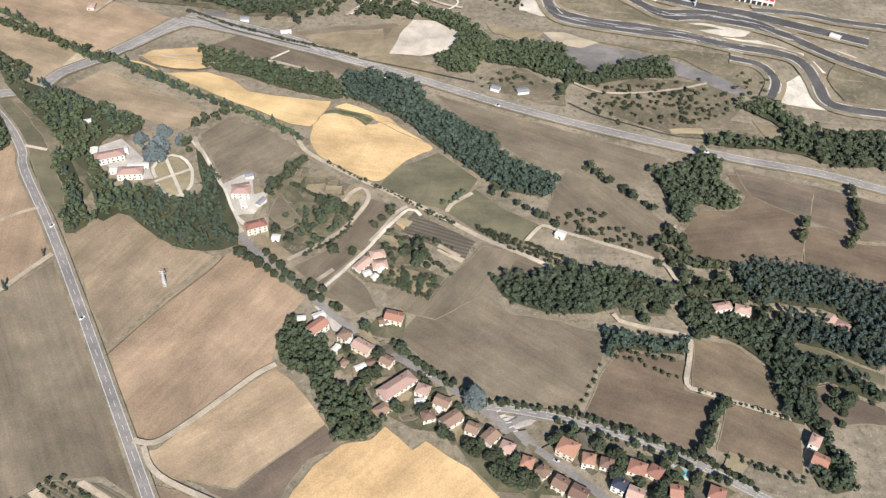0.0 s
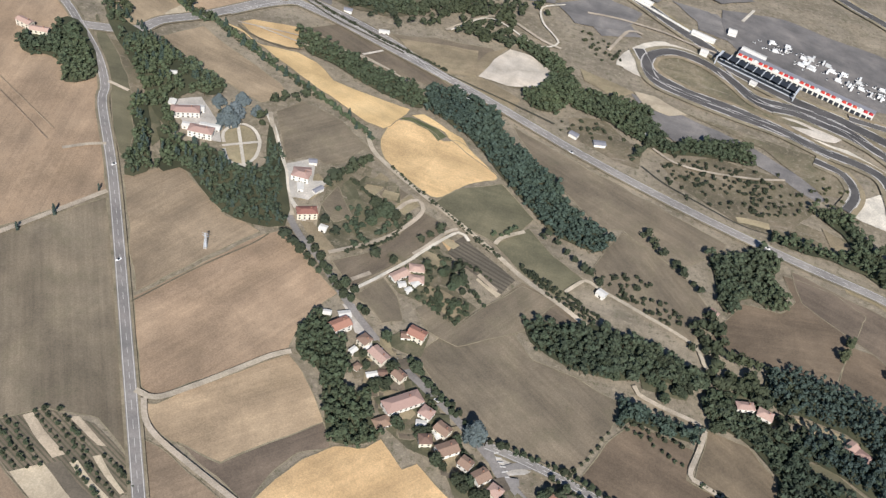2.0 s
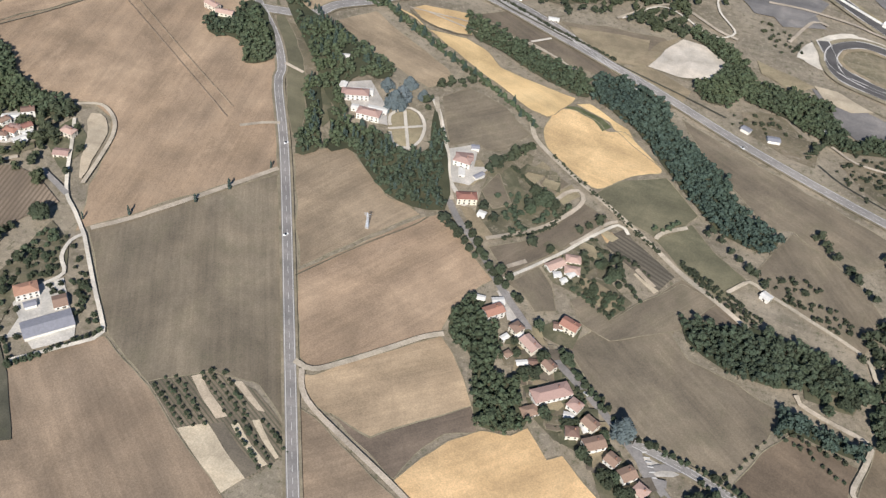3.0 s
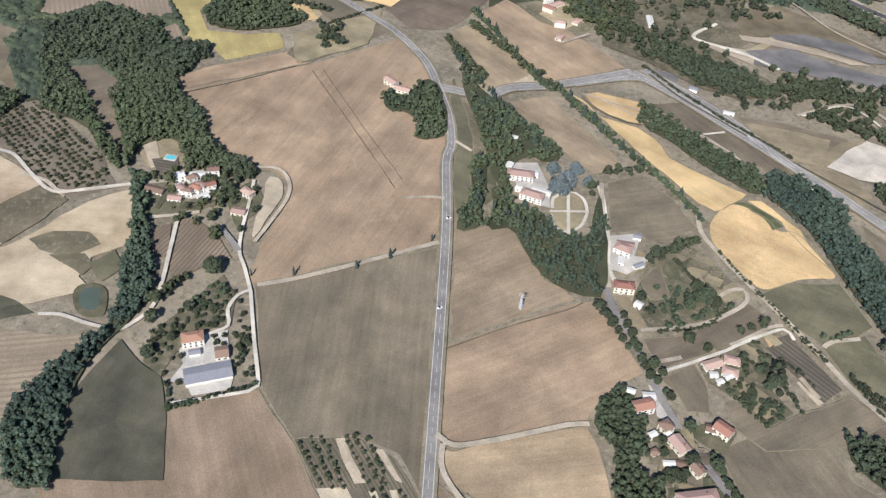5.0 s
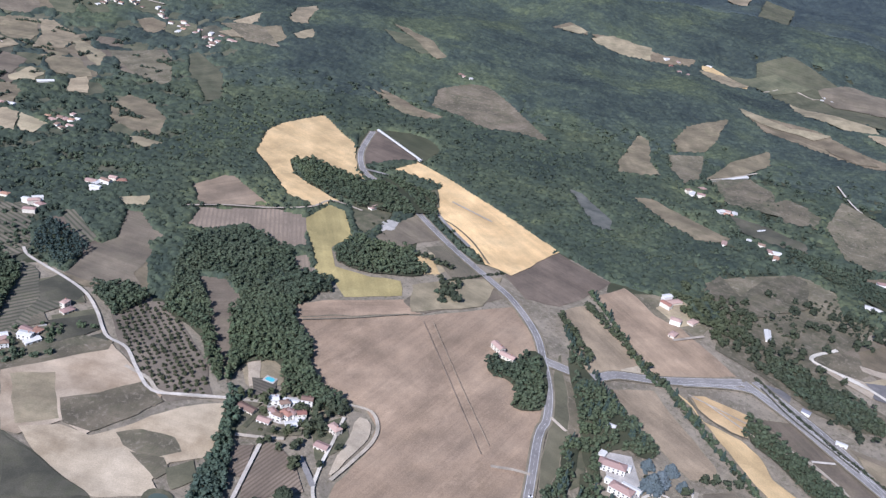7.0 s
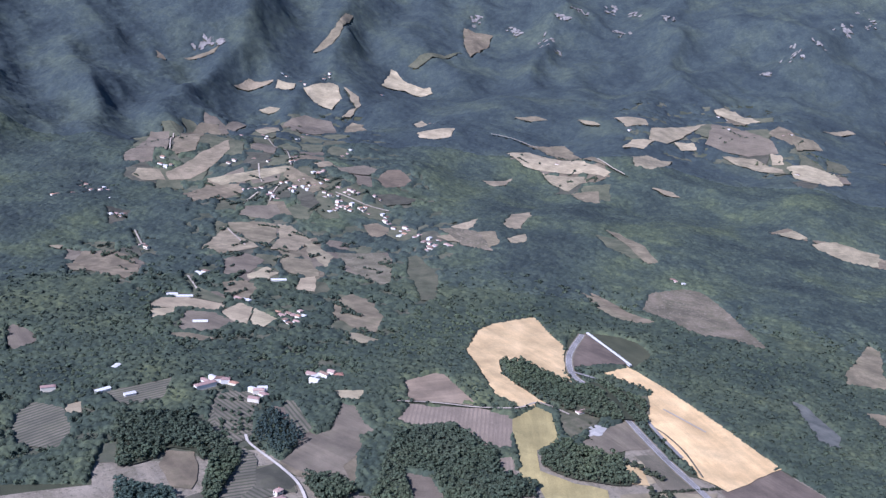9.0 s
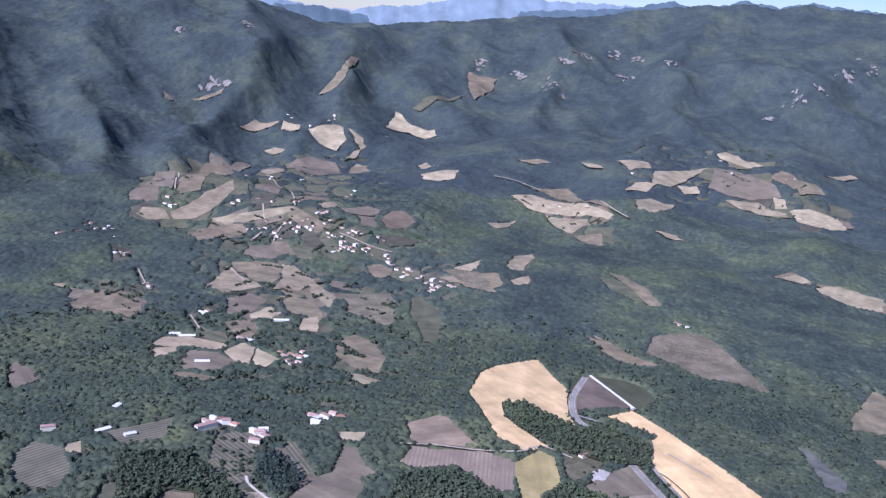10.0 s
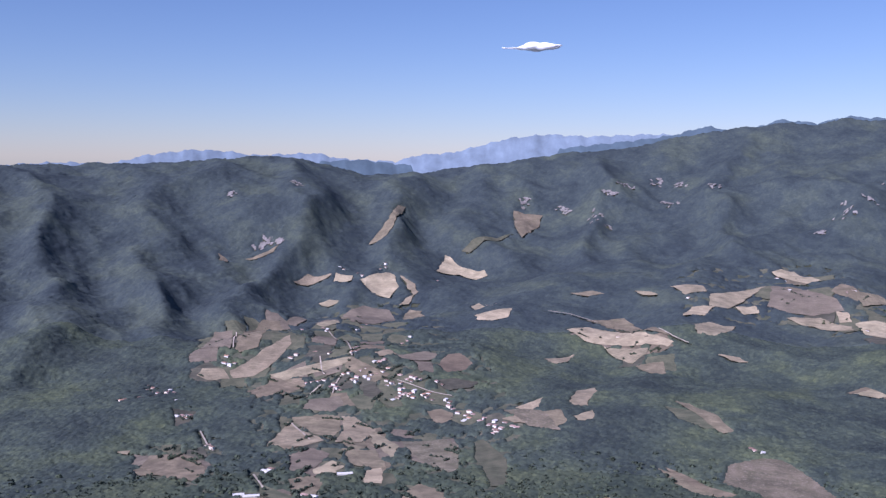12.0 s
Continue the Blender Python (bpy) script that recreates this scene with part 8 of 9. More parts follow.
far_range(4900, M["ridge"], "mountain range on the horizon, painted pale blue for haze",
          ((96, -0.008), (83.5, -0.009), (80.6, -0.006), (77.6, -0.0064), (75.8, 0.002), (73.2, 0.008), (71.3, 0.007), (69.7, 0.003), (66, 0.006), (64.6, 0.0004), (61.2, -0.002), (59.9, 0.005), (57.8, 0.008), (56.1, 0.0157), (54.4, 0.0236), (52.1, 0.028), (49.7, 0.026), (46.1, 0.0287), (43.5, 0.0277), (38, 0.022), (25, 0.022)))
far_range(4866, M["nearridge"], "wooded ridge behind the valley's mountains, painted blue for haze",
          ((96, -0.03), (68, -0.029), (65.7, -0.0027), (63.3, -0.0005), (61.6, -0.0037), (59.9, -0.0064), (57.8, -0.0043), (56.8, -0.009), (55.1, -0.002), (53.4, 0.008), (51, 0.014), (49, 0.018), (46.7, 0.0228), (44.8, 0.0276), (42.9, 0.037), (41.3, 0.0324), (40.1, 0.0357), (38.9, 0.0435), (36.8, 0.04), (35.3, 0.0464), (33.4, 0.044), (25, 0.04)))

M["cloud"] = plain("white_cloud", (0.95, 0.95, 0.96), 1.0, 0.02, 0.05)
cb = M["cloud"].node_tree.nodes["Principled BSDF"]
cb.inputs["Subsurface Weight"].default_value = 1.0
cb.inputs["Subsurface Radius"].default_value = (1, 1, 1)
cb.inputs["Subsurface Scale"].default_value = 35.0
cloud_dir = (-math.sin(radians(53.2)), math.cos(radians(53.2)))
cx, cy, cz = cloud_dir[0] * 4900, cloud_dir[1] * 4900, 540 + 4900 * 0.1175
bm = bmesh.new()
puffs = np.random.default_rng(3)
for q in range(70):
    u = puffs.uniform(-1, 1)
    bulk = max(0.1, 1 - ((u - 0.3) / 0.8) ** 2)
    at = (cx + cloud_dir[1] * u * 140 + puffs.uniform(-15, 15), cy - cloud_dir[0] * u * 140 + puffs.uniform(-15, 15), cz + puffs.uniform(-10, 20) * bulk + 4 * u)
    size = puffs.uniform(12, 27) * (0.25 + 0.75 * bulk)
    bmesh.ops.create_icosphere(bm, subdivisions=3, radius=1.0, matrix=Matrix.Translation(at) @ pose(0, 0, 0, 0, 0, 53.2) @ Matrix.Diagonal((size * 1.7, size, size * 0.55, 1)))
cloud_mesh = bpy.data.meshes.new("cloud")
bm.to_mesh(cloud_mesh)
bm.free()
cloud_mesh.materials.append(M["cloud"])
cloud = new("cloud", cloud_mesh)
knit = cloud.modifiers.new("knit", "REMESH")
knit.mode, knit.voxel_size, knit.use_smooth_shade = "VOXEL", 4.0, True
even = cloud.modifiers.new("even", "SMOOTH")
even.factor, even.iterations = 0.6, 6
tagged(cloud, "small white fair-weather cloud over the mountains", "cloud", kind="stuff")

# ---------------------------------------------------------------- the race circuit
M["red"] = plain("red_awning", (0.55, 0.06, 0.045), 0.6, 0.8)
M["steel"] = plain("dark_steel", (0.035, 0.04, 0.05), 0.5, 0.8, 0.3)
M["frame"] = plain("pale_steel_frame", (0.55, 0.58, 0.62), 0.45, 0.8, 0.2)
M["carpaint"] = plain("white_vehicle_paint", (0.75, 0.75, 0.74), 0.3, 0.5, 0.1, varies=0.3)
M["tyre"] = plain("black_rubber", (0.02, 0.02, 0.02), 0.9, 4.0)
M["water"] = plain("turquoise_pool_water", (0.12, 0.5, 0.55), 0.08, 0.4, 0.3)


def span(a, b):
    """Centre, heading and length from one point to another."""
    return (a[0] + b[0]) / 2, (a[1] + b[1]) / 2, math.degrees(math.atan2(b[1] - a[1], b[0] - a[0])), math.dist(a, b)


def grandstand(a, b, depth):
    x, y, turn, length = span(a, b)
    root = new("grandstand")
    root.matrix_basis = pose(x, y, 0, 0, 0, turn)
    rows = 9
    for q in range(rows):
        part("tier", box(length, depth / rows * 0.96, 0.8 + q * 0.6, 0, -depth / 2 + (q + 0.5) * depth / rows, 0), M["steel" if q % 3 else "frame"], root)
    part("back_wall", box(length, 0.6, 10.5, 0, depth / 2 + 0.4, 0), M["steel"], root)
    bays = 9
    for q in range(bays):
        bx = (q + 0.5) * length / bays - length / 2
        part("roof_panel", box(length / bays * 0.84, depth * 0.62, 0.5, bx, depth * 0.22, 10.2), M["steel"], root)
    for q in range(bays + 1):
        bx = q * length / bays - length / 2
        part("roof_beam", box(0.9, depth * 0.8, 1.0, bx, depth * 0.15, 10.7), M["frame"], root)
        part("column", box(0.8, 0.8, 10.2, bx, depth * 0.42, 0), M["frame"], root)
    for s in (-1, 1):
        part("end_frame", box(1.6, depth * 1.05, 1.4, s * (length / 2 + 1.2), 0, 10.3), M["frame"], root)
        part("end_column", box(1.4, 1.4, 10.3, s * (length / 2 + 1.2), -depth * 0.45, 0), M["frame"], root)
    tagged(root, "large dark grandstand with a panelled steel roof and pale frame", "grandstand")


def pit_building(a, b, depth):
    x, y, turn, length = span(a, b)
    root = new("pit_building")
    root.matrix_basis = pose(x, y, 0, 0, 0, turn)
    part("hall", box(length, depth, 7), M["whitewall"], root)
    part("roof", box(length + 1.5, depth * 0.6, 0.6, 0, depth * 0.2, 7.02), M["roof_grey"], root)
    n = 26
    for q in range(n):
        bx = (q + 0.5) * length / n - length / 2
        bm = bmesh.new()
        w, d = length / n * 0.74, depth * 0.42
        vs = [bm.verts.new(p) for p in ((bx - w / 2, -depth * 0.5, 7.2), (bx + w / 2, -depth * 0.5, 7.2), (bx + w / 2, -depth * 0.5 + d, 7.2), (bx - w / 2, -depth * 0.5 + d, 7.2), (bx, -depth * 0.5 + d / 2, 9.4))]
        for i, j in ((0, 1), (1, 2), (2, 3), (3, 0)):
            bm.faces.new((vs[i], vs[j], vs[4]))
        bm.faces.new(vs[3::-1])
        part("awning", bm, M["red" if q % 4 != 3 else "whitewall"], root, "red peaked awning" if q % 4 != 3 else "white peaked awning")
        part("garage_door", box(w, 0.2, 4.4, bx, -depth / 2 - 0.12, 0), M["steel"], root)
    tagged(root, "long white pit building with red awnings along the roof", "pit building")


def marquee(a, b, width, tall=5.0):
    x, y, turn, length = span(a, b)
    root = new("marquee")
    root.matrix_basis = pose(x, y, 0, 0, 0, turn)
    part("wall", box(length, width, tall), M["whitewall"], root)
    part("roof", gable_roof(length, width, tall + 0.3, width * 0.16, 0.4), M["roof_white"], root)
    tagged(root, "long white marquee beside the start straight", "marquee", "circuit marquees")


def vehicle(name, length, width, tall, label):
    """A parked car or lorry with body, cabin and wheels."""
    root = new(name)
    bm = box(length, width, tall * 0.5, 0, 0, 0.35)
    bmesh.ops.bevel(bm, geom=bm.edges[:], offset=0.15, segments=1, affect="EDGES")
    part("body", bm, M["carpaint"], root)
    lorry = tall > 2
    bm = box(length * (0.72 if lorry else 0.5), width * 0.94, tall * (0.62 if lorry else 0.42), -length * (0.12 if lorry else 0.04), 0, 0.35 + tall * 0.5)
    for v in bm.verts:
        if v.co.z > tall * 0.7 and not lorry:
            v.co.x *= 0.75
    part("cabin" if not lorry else "cargo_box", bm, M["glass"] if not lorry else M["carpaint"], root)
    for sx in (-0.32, 0.32):
        for sy in (-0.5, 0.5):
            bm = bmesh.new()
            bmesh.ops.create_cone(bm, cap_ends=True, segments=10, radius1=0.36, radius2=0.36, depth=0.25, matrix=pose(sx * length, sy * width * 0.9, 0.36, 90))
            part("wheel", bm, M["tyre"], root)
    return tagged(root, label, "lorry" if lorry else "car", "parked vehicles")


def park(kinds, poly, count, turn):
    xs, ys = zip(*poly)
    made = tries = 0
    while made < count and tries < 5000:
        tries += 1
        x, y = RNG.uniform(min(xs), max(xs)), RNG.uniform(min(ys), max(ys))
        if inside(np.array([x]), np.array([y]), poly)[0]:
            copy_thing(kinds[int(RNG.integers(len(kinds)))], pose(x, y, 1.4, 0, 0, turn + RNG.uniform(-4, 4) + 90 * int(RNG.integers(2))))
            made += 1


def pool(x, y, turn, length, width):
    root = new("swimming_pool")
    root.matrix_basis = pose(x, y, float(height(x, y)) + 1.5, 0, 0, turn)
    part("deck", box(length + 3, width + 3, 0.3, 0, 0, -0.3), M["yard"], root)
    bm = box(length, width, 0.06)
    bmesh.ops.bevel(bm, geom=[e for e in bm.edges if abs(e.verts[0].co.z - e.verts[1].co.z) > 0.01], offset=1.2, segments=3, affect="EDGES")
    part("water", bm, M["water"], root, "turquoise pool water")
    tagged(root, "turquoise swimming pool with a pale paved deck", "swimming pool")


def pylon(x, y):
    """A slender lattice mast on a small footing."""
    root = new("lattice_mast")
    root.matrix_basis = pose(x, y, 0.2)
    part("footing", box(2.6, 2.6, 0.8), M["yard"], root)
    for sx in (-1, 1):
        for sy in (-1, 1):
            bm = bmesh.new()
            low, high = Vector((sx * 1.1, sy * 1.1, 0.7)), Vector((sx * 0.35, sy * 0.35, 17))
            d = high - low
            bmesh.ops.create_cone(bm, segments=5, radius1=0.16, radius2=0.1, depth=d.length, matrix=Matrix.Translation((low + high) / 2) @ d.to_track_quat("Z", "Y").to_matrix().to_4x4())
            part("leg", bm, M["frame"], root)
    for q in range(7):
        w = 2.1 - 0.2 * q
        part("brace", box(w, w, 0.18, 0, 0, 2.2 + q * 2.2), M["frame"], root)
    for z in (13.5, 15.8):
        part("crossarm", box(5.0, 0.25, 0.25, 0, 0, z), M["frame"], root)
    tagged(root, "slender grey lattice power mast in a stubble field", "power mast")


grandstand((206, 1006), (294, 971), 19)
pit_building((229, 1030), (386, 975), 14)
marquee((234, 1045), (262, 1034), 16)
marquee((97, 1105), (121, 1095), 11)
marquee((173, 1055), (201, 1046), 9)
marquee((218, 1082), (228, 1081), 12)
marquee((184, 1015), (193, 1014), 10)
marquee((243, 976), (250, 973), 7)
marquee((262, 1290), (282, 1301), 18)
# white blocks along the straight
for q in range(21):
    k = q / 20
    x, y = 86 + k * 102, 1108 + k * -62
    blk = new('sponsor_block')
    blk.matrix_basis = pose(x, y, 0, 0, 0, -31)
    part('panel', box(6.2, 3.2, 3.2), M['whitewall'], blk)
    part('base', box(6.8, 3.8, 0.5), M['steel'], blk)
    tagged(blk, 'white box stand with a dark base beside the track', 'box stand', 'box stands on the straight')
car = vehicle('car', 4.4, 1.8, 1.45, 'pale parked car with dark windows in the paddock')
lorry = vehicle('lorry', 9.0, 2.5, 3.4, 'white parked lorry in the paddock')
park([car, car, lorry], [(268, 1094), (414, 1046), (409, 1012), (339, 1025), (287, 1054)], 95, -22)
park([car, lorry], [(233, 1084), (282, 1086), (301, 1061), (253, 1066)], 12, 0)
car.matrix_basis = pose(-53, 793, 1.6, 0, 0, -30)
lorry.matrix_basis = pose(133, 815, 1.3, 0, 0, -20)
copy_thing(car, pose(-313, 558, 1.6, 0, 0, 60))
copy_thing(car, pose(-260, 459, 1.6, 0, 0, 60))
copy_thing(car, pose(60, 752, 1.6, 0, 0, -25))
copy_thing(car, pose(254, 691, 1.6, 0, 0, -25))
copy_thing(car, pose(-50, 448, 1.6, 0, 0, -25))
copy_thing(car, pose(1, 416, 1.6, 0, 0, -25))
copy_thing(car, pose(88, 348, 1.6, 0, 0, -25))
pool(170, 343, -20, 11, 6)
pool(-574, 483, 20, 9, 6)
pylon(-207, 497)

# ---------------------------------------------------------------- woods
wood("broad", 1, [(-246, 835), (-200, 822), (-145, 795), (-98, 784), (-90, 756), (-101, 753), (-152, 766), (-189, 786), (-233, 798)])
wood("dark", 1, [(-95, 784), (-77, 800), (-42, 792), (-18, 780), (-7, 748), (32, 716), (53, 698), (68, 665), (98, 649), (110, 642), (103, 618), (83, 620), (59, 626), (39, 646), (3, 682), (-28, 723), (-59, 742), (-89, 756)])
wood("broad", 1, [(-106, 463), (-93, 471), (-92, 448), (-83, 443), (-78, 449), (-68, 428), (-67, 402), (-47, 403), (-40, 389), (-25, 374), (-43, 359), (-62, 357), (-74, 387), (-85, 414), (-107, 421), (-112, 436)])
wood("mixed", 1, [(48, 517), (81, 522), (109, 536), (136, 528), (159, 526), (194, 514), (195, 494), (159, 495), (138, 485), (98, 479), (63, 490)])
wood("dark", 1, [(134, 463), (163, 459), (195, 456), (194, 444), (165, 445), (143, 451), (131, 437)])
wood("pine", 1, [(248, 538), (274, 545), (300, 539), (326, 531), (367, 516), (395, 503), (384, 470), (348, 469), (316, 479), (320, 494), (277, 501), (258, 497), (245, 511)])
wood("mixed", 1, [(193, 485), (234, 489), (249, 476), (299, 481), (321, 467), (347, 466), (342, 441), (310, 458), (269, 461), (270, 438), (277, 402), (277, 378), (268, 382), (258, 416), (253, 439), (232, 459), (203, 468)])
wood("mixed", 0.7, [(266, 392), (273, 373), (259, 350), (265, 328), (289, 333), (288, 355), (279, 364), (281, 387)])
wood("mixed", 1, [(196, 657), (224, 666), (248, 686), (265, 679), (257, 644), (272, 621), (259, 610), (230, 618), (218, 588), (206, 603), (207, 626)])
wood("broad", 1, [(-27, 936), (14, 917), (42, 898), (52, 870), (50, 842), (37, 808), (15, 808), (-3, 826), (15, 851), (27, 883), (2, 901), (-23, 919)])
wood("broad", 1, [(41, 831), (51, 864), (90, 865), (129, 866), (140, 836), (154, 810), (192, 834), (238, 843), (244, 816), (183, 805), (153, 793), (108, 810), (88, 822)])
wood("broad", 0.8, [(-272, 933), (-164, 948), (-136, 926), (-172, 914), (-222, 915)])
wood("mixed", 0.7, [(297, 768), (334, 781), (350, 753), (363, 718), (437, 731), (437, 679), (373, 675), (336, 698), (256, 700), (260, 720), (327, 705), (340, 734)])
wood("mixed", 1, [(-865, 583), (-843, 610), (-848, 643), (-813, 656), (-766, 661), (-723, 634), (-687, 656), (-665, 639), (-681, 617), (-667, 586), (-631, 563), (-594, 552), (-569, 527), (-535, 511), (-503, 517), (-490, 498), (-516, 490), (-546, 501), (-591, 520), (-613, 501), (-610, 473), (-590, 445), (-616, 464), (-668, 513), (-713, 551), (-754, 563), (-784, 541), (-763, 530), (-715, 511), (-669, 483), (-620, 461), (-596, 441), (-633, 452), (-680, 476), (-733, 468)])
wood("dark", 1, [(-585, 444), (-565, 447), (-522, 401), (-488, 373), (-458, 342), (-450, 307), (-450, 290), (-442, 253), (-422, 224), (-403, 198), (-381, 176), (-408, 159), (-459, 201), (-460, 261), (-459, 293), (-471, 322), (-499, 349), (-522, 384)])
wood("mixed", 1, [(-474, 685), (-470, 707), (-451, 710), (-457, 743), (-435, 739), (-401, 697), (-382, 666), (-391, 648), (-406, 642), (-412, 662), (-437, 679), (-452, 666)])
wood("mixed", 0.8, [(-689, 518), (-718, 557), (-695, 593), (-708, 619), (-696, 650), (-665, 617), (-668, 581), (-614, 551), (-593, 545), (-562, 522), (-505, 510), (-517, 493), (-556, 484), (-592, 512), (-614, 481), (-605, 461)])
wood("broad", 0.8, [(-740, 708), (-752, 752), (-720, 767), (-690, 787), (-633, 763), (-649, 733), (-677, 705), (-713, 690)])
wood("mixed", 1, [(-813, 433), (-798, 467), (-763, 467), (-753, 445), (-753, 422)])
wood("broad", 1, [(-980, 837), (-961, 864), (-864, 876), (-866, 923), (-788, 937), (-742, 889), (-780, 841), (-813, 819), (-852, 813), (-914, 805)])
wood("mixed", 1, [(-941, 381), (-907, 391), (-880, 389), (-834, 349), (-787, 314), (-795, 309), (-833, 326)])
wood("dark", 1, [(-888, 252), (-848, 295), (-823, 295), (-805, 257), (-796, 225)])
wood("mixed", 1, [(-1039, 297), (-1006, 372), (-941, 381), (-886, 347), (-918, 349), (-939, 324), (-920, 306), (-915, 260)])
wood("pine", 1, [(-924, 419), (-969, 458), (-963, 473), (-883, 468), (-863, 425)])
wood("mixed", 0.8, [(-814, 429), (-797, 450), (-773, 471), (-756, 468), (-776, 427)])
wood("mixed", 0.7, [(-415, 1267), (-364, 1273), (-281, 1257), (-217, 1237), (-156, 1211), (-68, 1171), (-60, 1134), (-143, 1166), (-212, 1196), (-270, 1206), (-344, 1226)])
wood("mixed", 0.55, [(-287, 962), (-229, 959), (-162, 961), (-146, 934), (-169, 907), (-230, 912)])

wood("mixed", 0.6, [(-439, 786), (-386, 752), (-345, 739), (-297, 716), (-271, 700), (-280, 681), (-296, 683), (-305, 665), (-302, 644), (-286, 629), (-283, 614), (-307, 630), (-331, 656), (-367, 701), (-405, 738)])
wood("mixed", 0.5, [(-345, 653), (-329, 652), (-313, 626), (-297, 587), (-282, 565), (-297, 546), (-306, 562), (-312, 596)])
wood("mixed", 0.6, [(-309, 623), (-279, 611), (-258, 609), (-243, 612), (-225, 594), (-197, 605), (-209, 641), (-220, 674), (-188, 622), (-152, 546), (-177, 535), (-201, 535), (-228, 551), (-260, 581), (-278, 562), (-287, 594)])
wood("pine", 1, [(280, 490), (310, 483), (328, 479), (357, 487), (339, 431), (315, 447), (279, 461), (268, 464)])
wood("mixed", 0.55, [(238, 463), (260, 457), (288, 448), (311, 432), (333, 415), (329, 402), (296, 423), (281, 420), (268, 384), (256, 387), (252, 419), (254, 446)])

hill_forest()

# ---------------------------------------------------------------- single trees
scatter("round", 70, [(194, 526), (240, 524), (277, 521), (272, 477), (203, 458), (200, 494)])
scatter("fruit", 60, [(194, 526), (240, 524), (277, 521), (272, 477), (203, 458), (200, 494)])
scatter("round", 24, [(142, 507), (192, 513), (187, 489), (158, 484)])
scatter("bush", 60, [(146, 604), (197, 551), (133, 565), (94, 598)])
scatter("bush", 40, [(20, 801), (128, 827), (234, 774), (158, 789), (45, 781)])
scatter("round", 14, [(198, 589), (215, 557), (201, 531), (179, 550)])
scatter("bush", 70, [(147, 784), (214, 808), (289, 787), (264, 734), (211, 721), (148, 739)])
scatter("round", 40, [(-396, 1023), (-363, 1059), (-336, 1035), (-315, 940), (-335, 926)])
scatter("bush", 60, [(-352, 1053), (-302, 1097), (-264, 1010), (-292, 960)])
scatter("bush", 40, [(-564, 1399), (-505, 1434), (-437, 1403), (-418, 1322), (-509, 1329)])
scatter("fruit", 50, [(-774, 304), (-764, 366), (-722, 342), (-737, 294)])
scatter("fruit", 40, [(-1042, 423), (-1016, 465), (-923, 418), (-938, 385)])
tree_line("row", 6, [(-12, 430), (18, 407), (46, 395), (81, 390), (109, 385), (143, 371), (187, 353), (220, 331)])
tree_line("row", 6, [(-25, 443), (-7, 428), (18, 411)])
tree_line("row", 6, [(91, 379), (119, 369), (149, 359), (178, 346), (202, 334)])
tree_line("round", 9, [(-134, 533), (-108, 506), (-90, 489), (-70, 478)])
tree_line("round", 10, [(-223, 702), (-202, 721)])
tree_line("round", 10, [(137, 807), (119, 771)])
tree_line("round", 11, [(139, 661), (158, 639), (176, 620), (193, 603)])
tree_line("round", 10, [(54, 621), (80, 600), (103, 583)])
tree_line("bush", 7, [(106, 391), (117, 410), (126, 431)])
tree_line("round", 8, [(187, 357), (197, 374), (206, 394), (216, 402)])
tree_line("bush", 8, [(207, 356), (229, 351), (253, 341)])
tree_line("bush", 6, [(45, 570), (64, 553), (104, 536)])
tree_line("bush", 6, [(135, 442), (152, 438), (183, 423)])
tree_line("bush", 6, [(138, 447), (181, 439)])
tree_line("cypress", 40, [(-401, 400), (-378, 424), (-343, 466), (-303, 522)])
tree_line("round", 9, [(-473, 867), (-416, 845), (-367, 820), (-332, 804)])
tree_line("conifer", 8, [(-457, 803), (-411, 772), (-375, 752), (-328, 723), (-294, 711)])
tree_line("round", 9, [(-483, 827), (-453, 808), (-407, 777)])
tree_line("bush", 5, [(-12, 563), (17, 551)])
tree_line("fruit", 5, [(-365, 265), (-352, 285), (-337, 304), (-329, 317)])
tree_line("fruit", 5.5, [(-382, 281), (-366, 266)])
tree_line("round", 8, [(351, 569), (370, 598), (374, 643)])
tree_line("round", 9, [(314, 574), (323, 599)])
tree_line("round", 9, [(186, 540), (216, 538), (248, 537)])
tree_line("round", 8, [(-50, 575), (-37, 590)])
tree_line("round", 9, [(-152, 529), (-115, 506)])
tree_line("bush", 6, [(-315, 795), (-264, 768), (-190, 726)])
tree_line("bush", 4, [(-96, 655), (-64, 633), (-23, 607), (17, 580)])
tree_line("round", 8, [(-448, 337), (-450, 355), (-448, 371)])
tree_line("round", 7, [(-117, 656), (-131, 633), (-142, 609)])
tree_line("bush", 4, [(-613, 768), (-585, 847)])
tree_line("bush", 4, [(197, 411), (228, 399), (258, 389)])
tree_line("bush", 5, [(-271, 294), (-238, 275)])
tree_line("bush", 5, [(-268, 302), (-231, 279)])
tree_line("bush", 5, [(-261, 307), (-225, 283)])
tree_line("bush", 5, [(-248, 316), (-213, 294)])
tree_line("bush", 5, [(-242, 320), (-206, 298)])
tree_line("bush", 5, [(-233, 323), (-202, 300)])
tree_line("bush", 5, [(-208, 290), (-176, 268)])
tree_line("bush", 5, [(-202, 294), (-170, 273)])
tree_line("bush", 5, [(-191, 300), (-165, 285)])
tree_line("round", 9, [(-105, 984), (-65, 983), (-36, 969)])
tree_line("bush", 4, [(60, 392), (91, 387), (128, 375), (172, 359), (214, 335)])
tree_line("round", 9, [(-674, 788), (-626, 798)])
tree_line("bush", 3.5, [(-125, 624), (-100, 607), (-73, 592)])
tree_line("bush", 3.5, [(-64, 600), (-75, 563), (-103, 537)])
tree_line("fruit", 5, [(-25, 553), (-1, 535), (16, 520)])
tree_line("fruit", 5, [(-35, 507), (-6, 494)])
tree_line("fruit", 6, [(9, 604), (19, 611), (26, 620)])
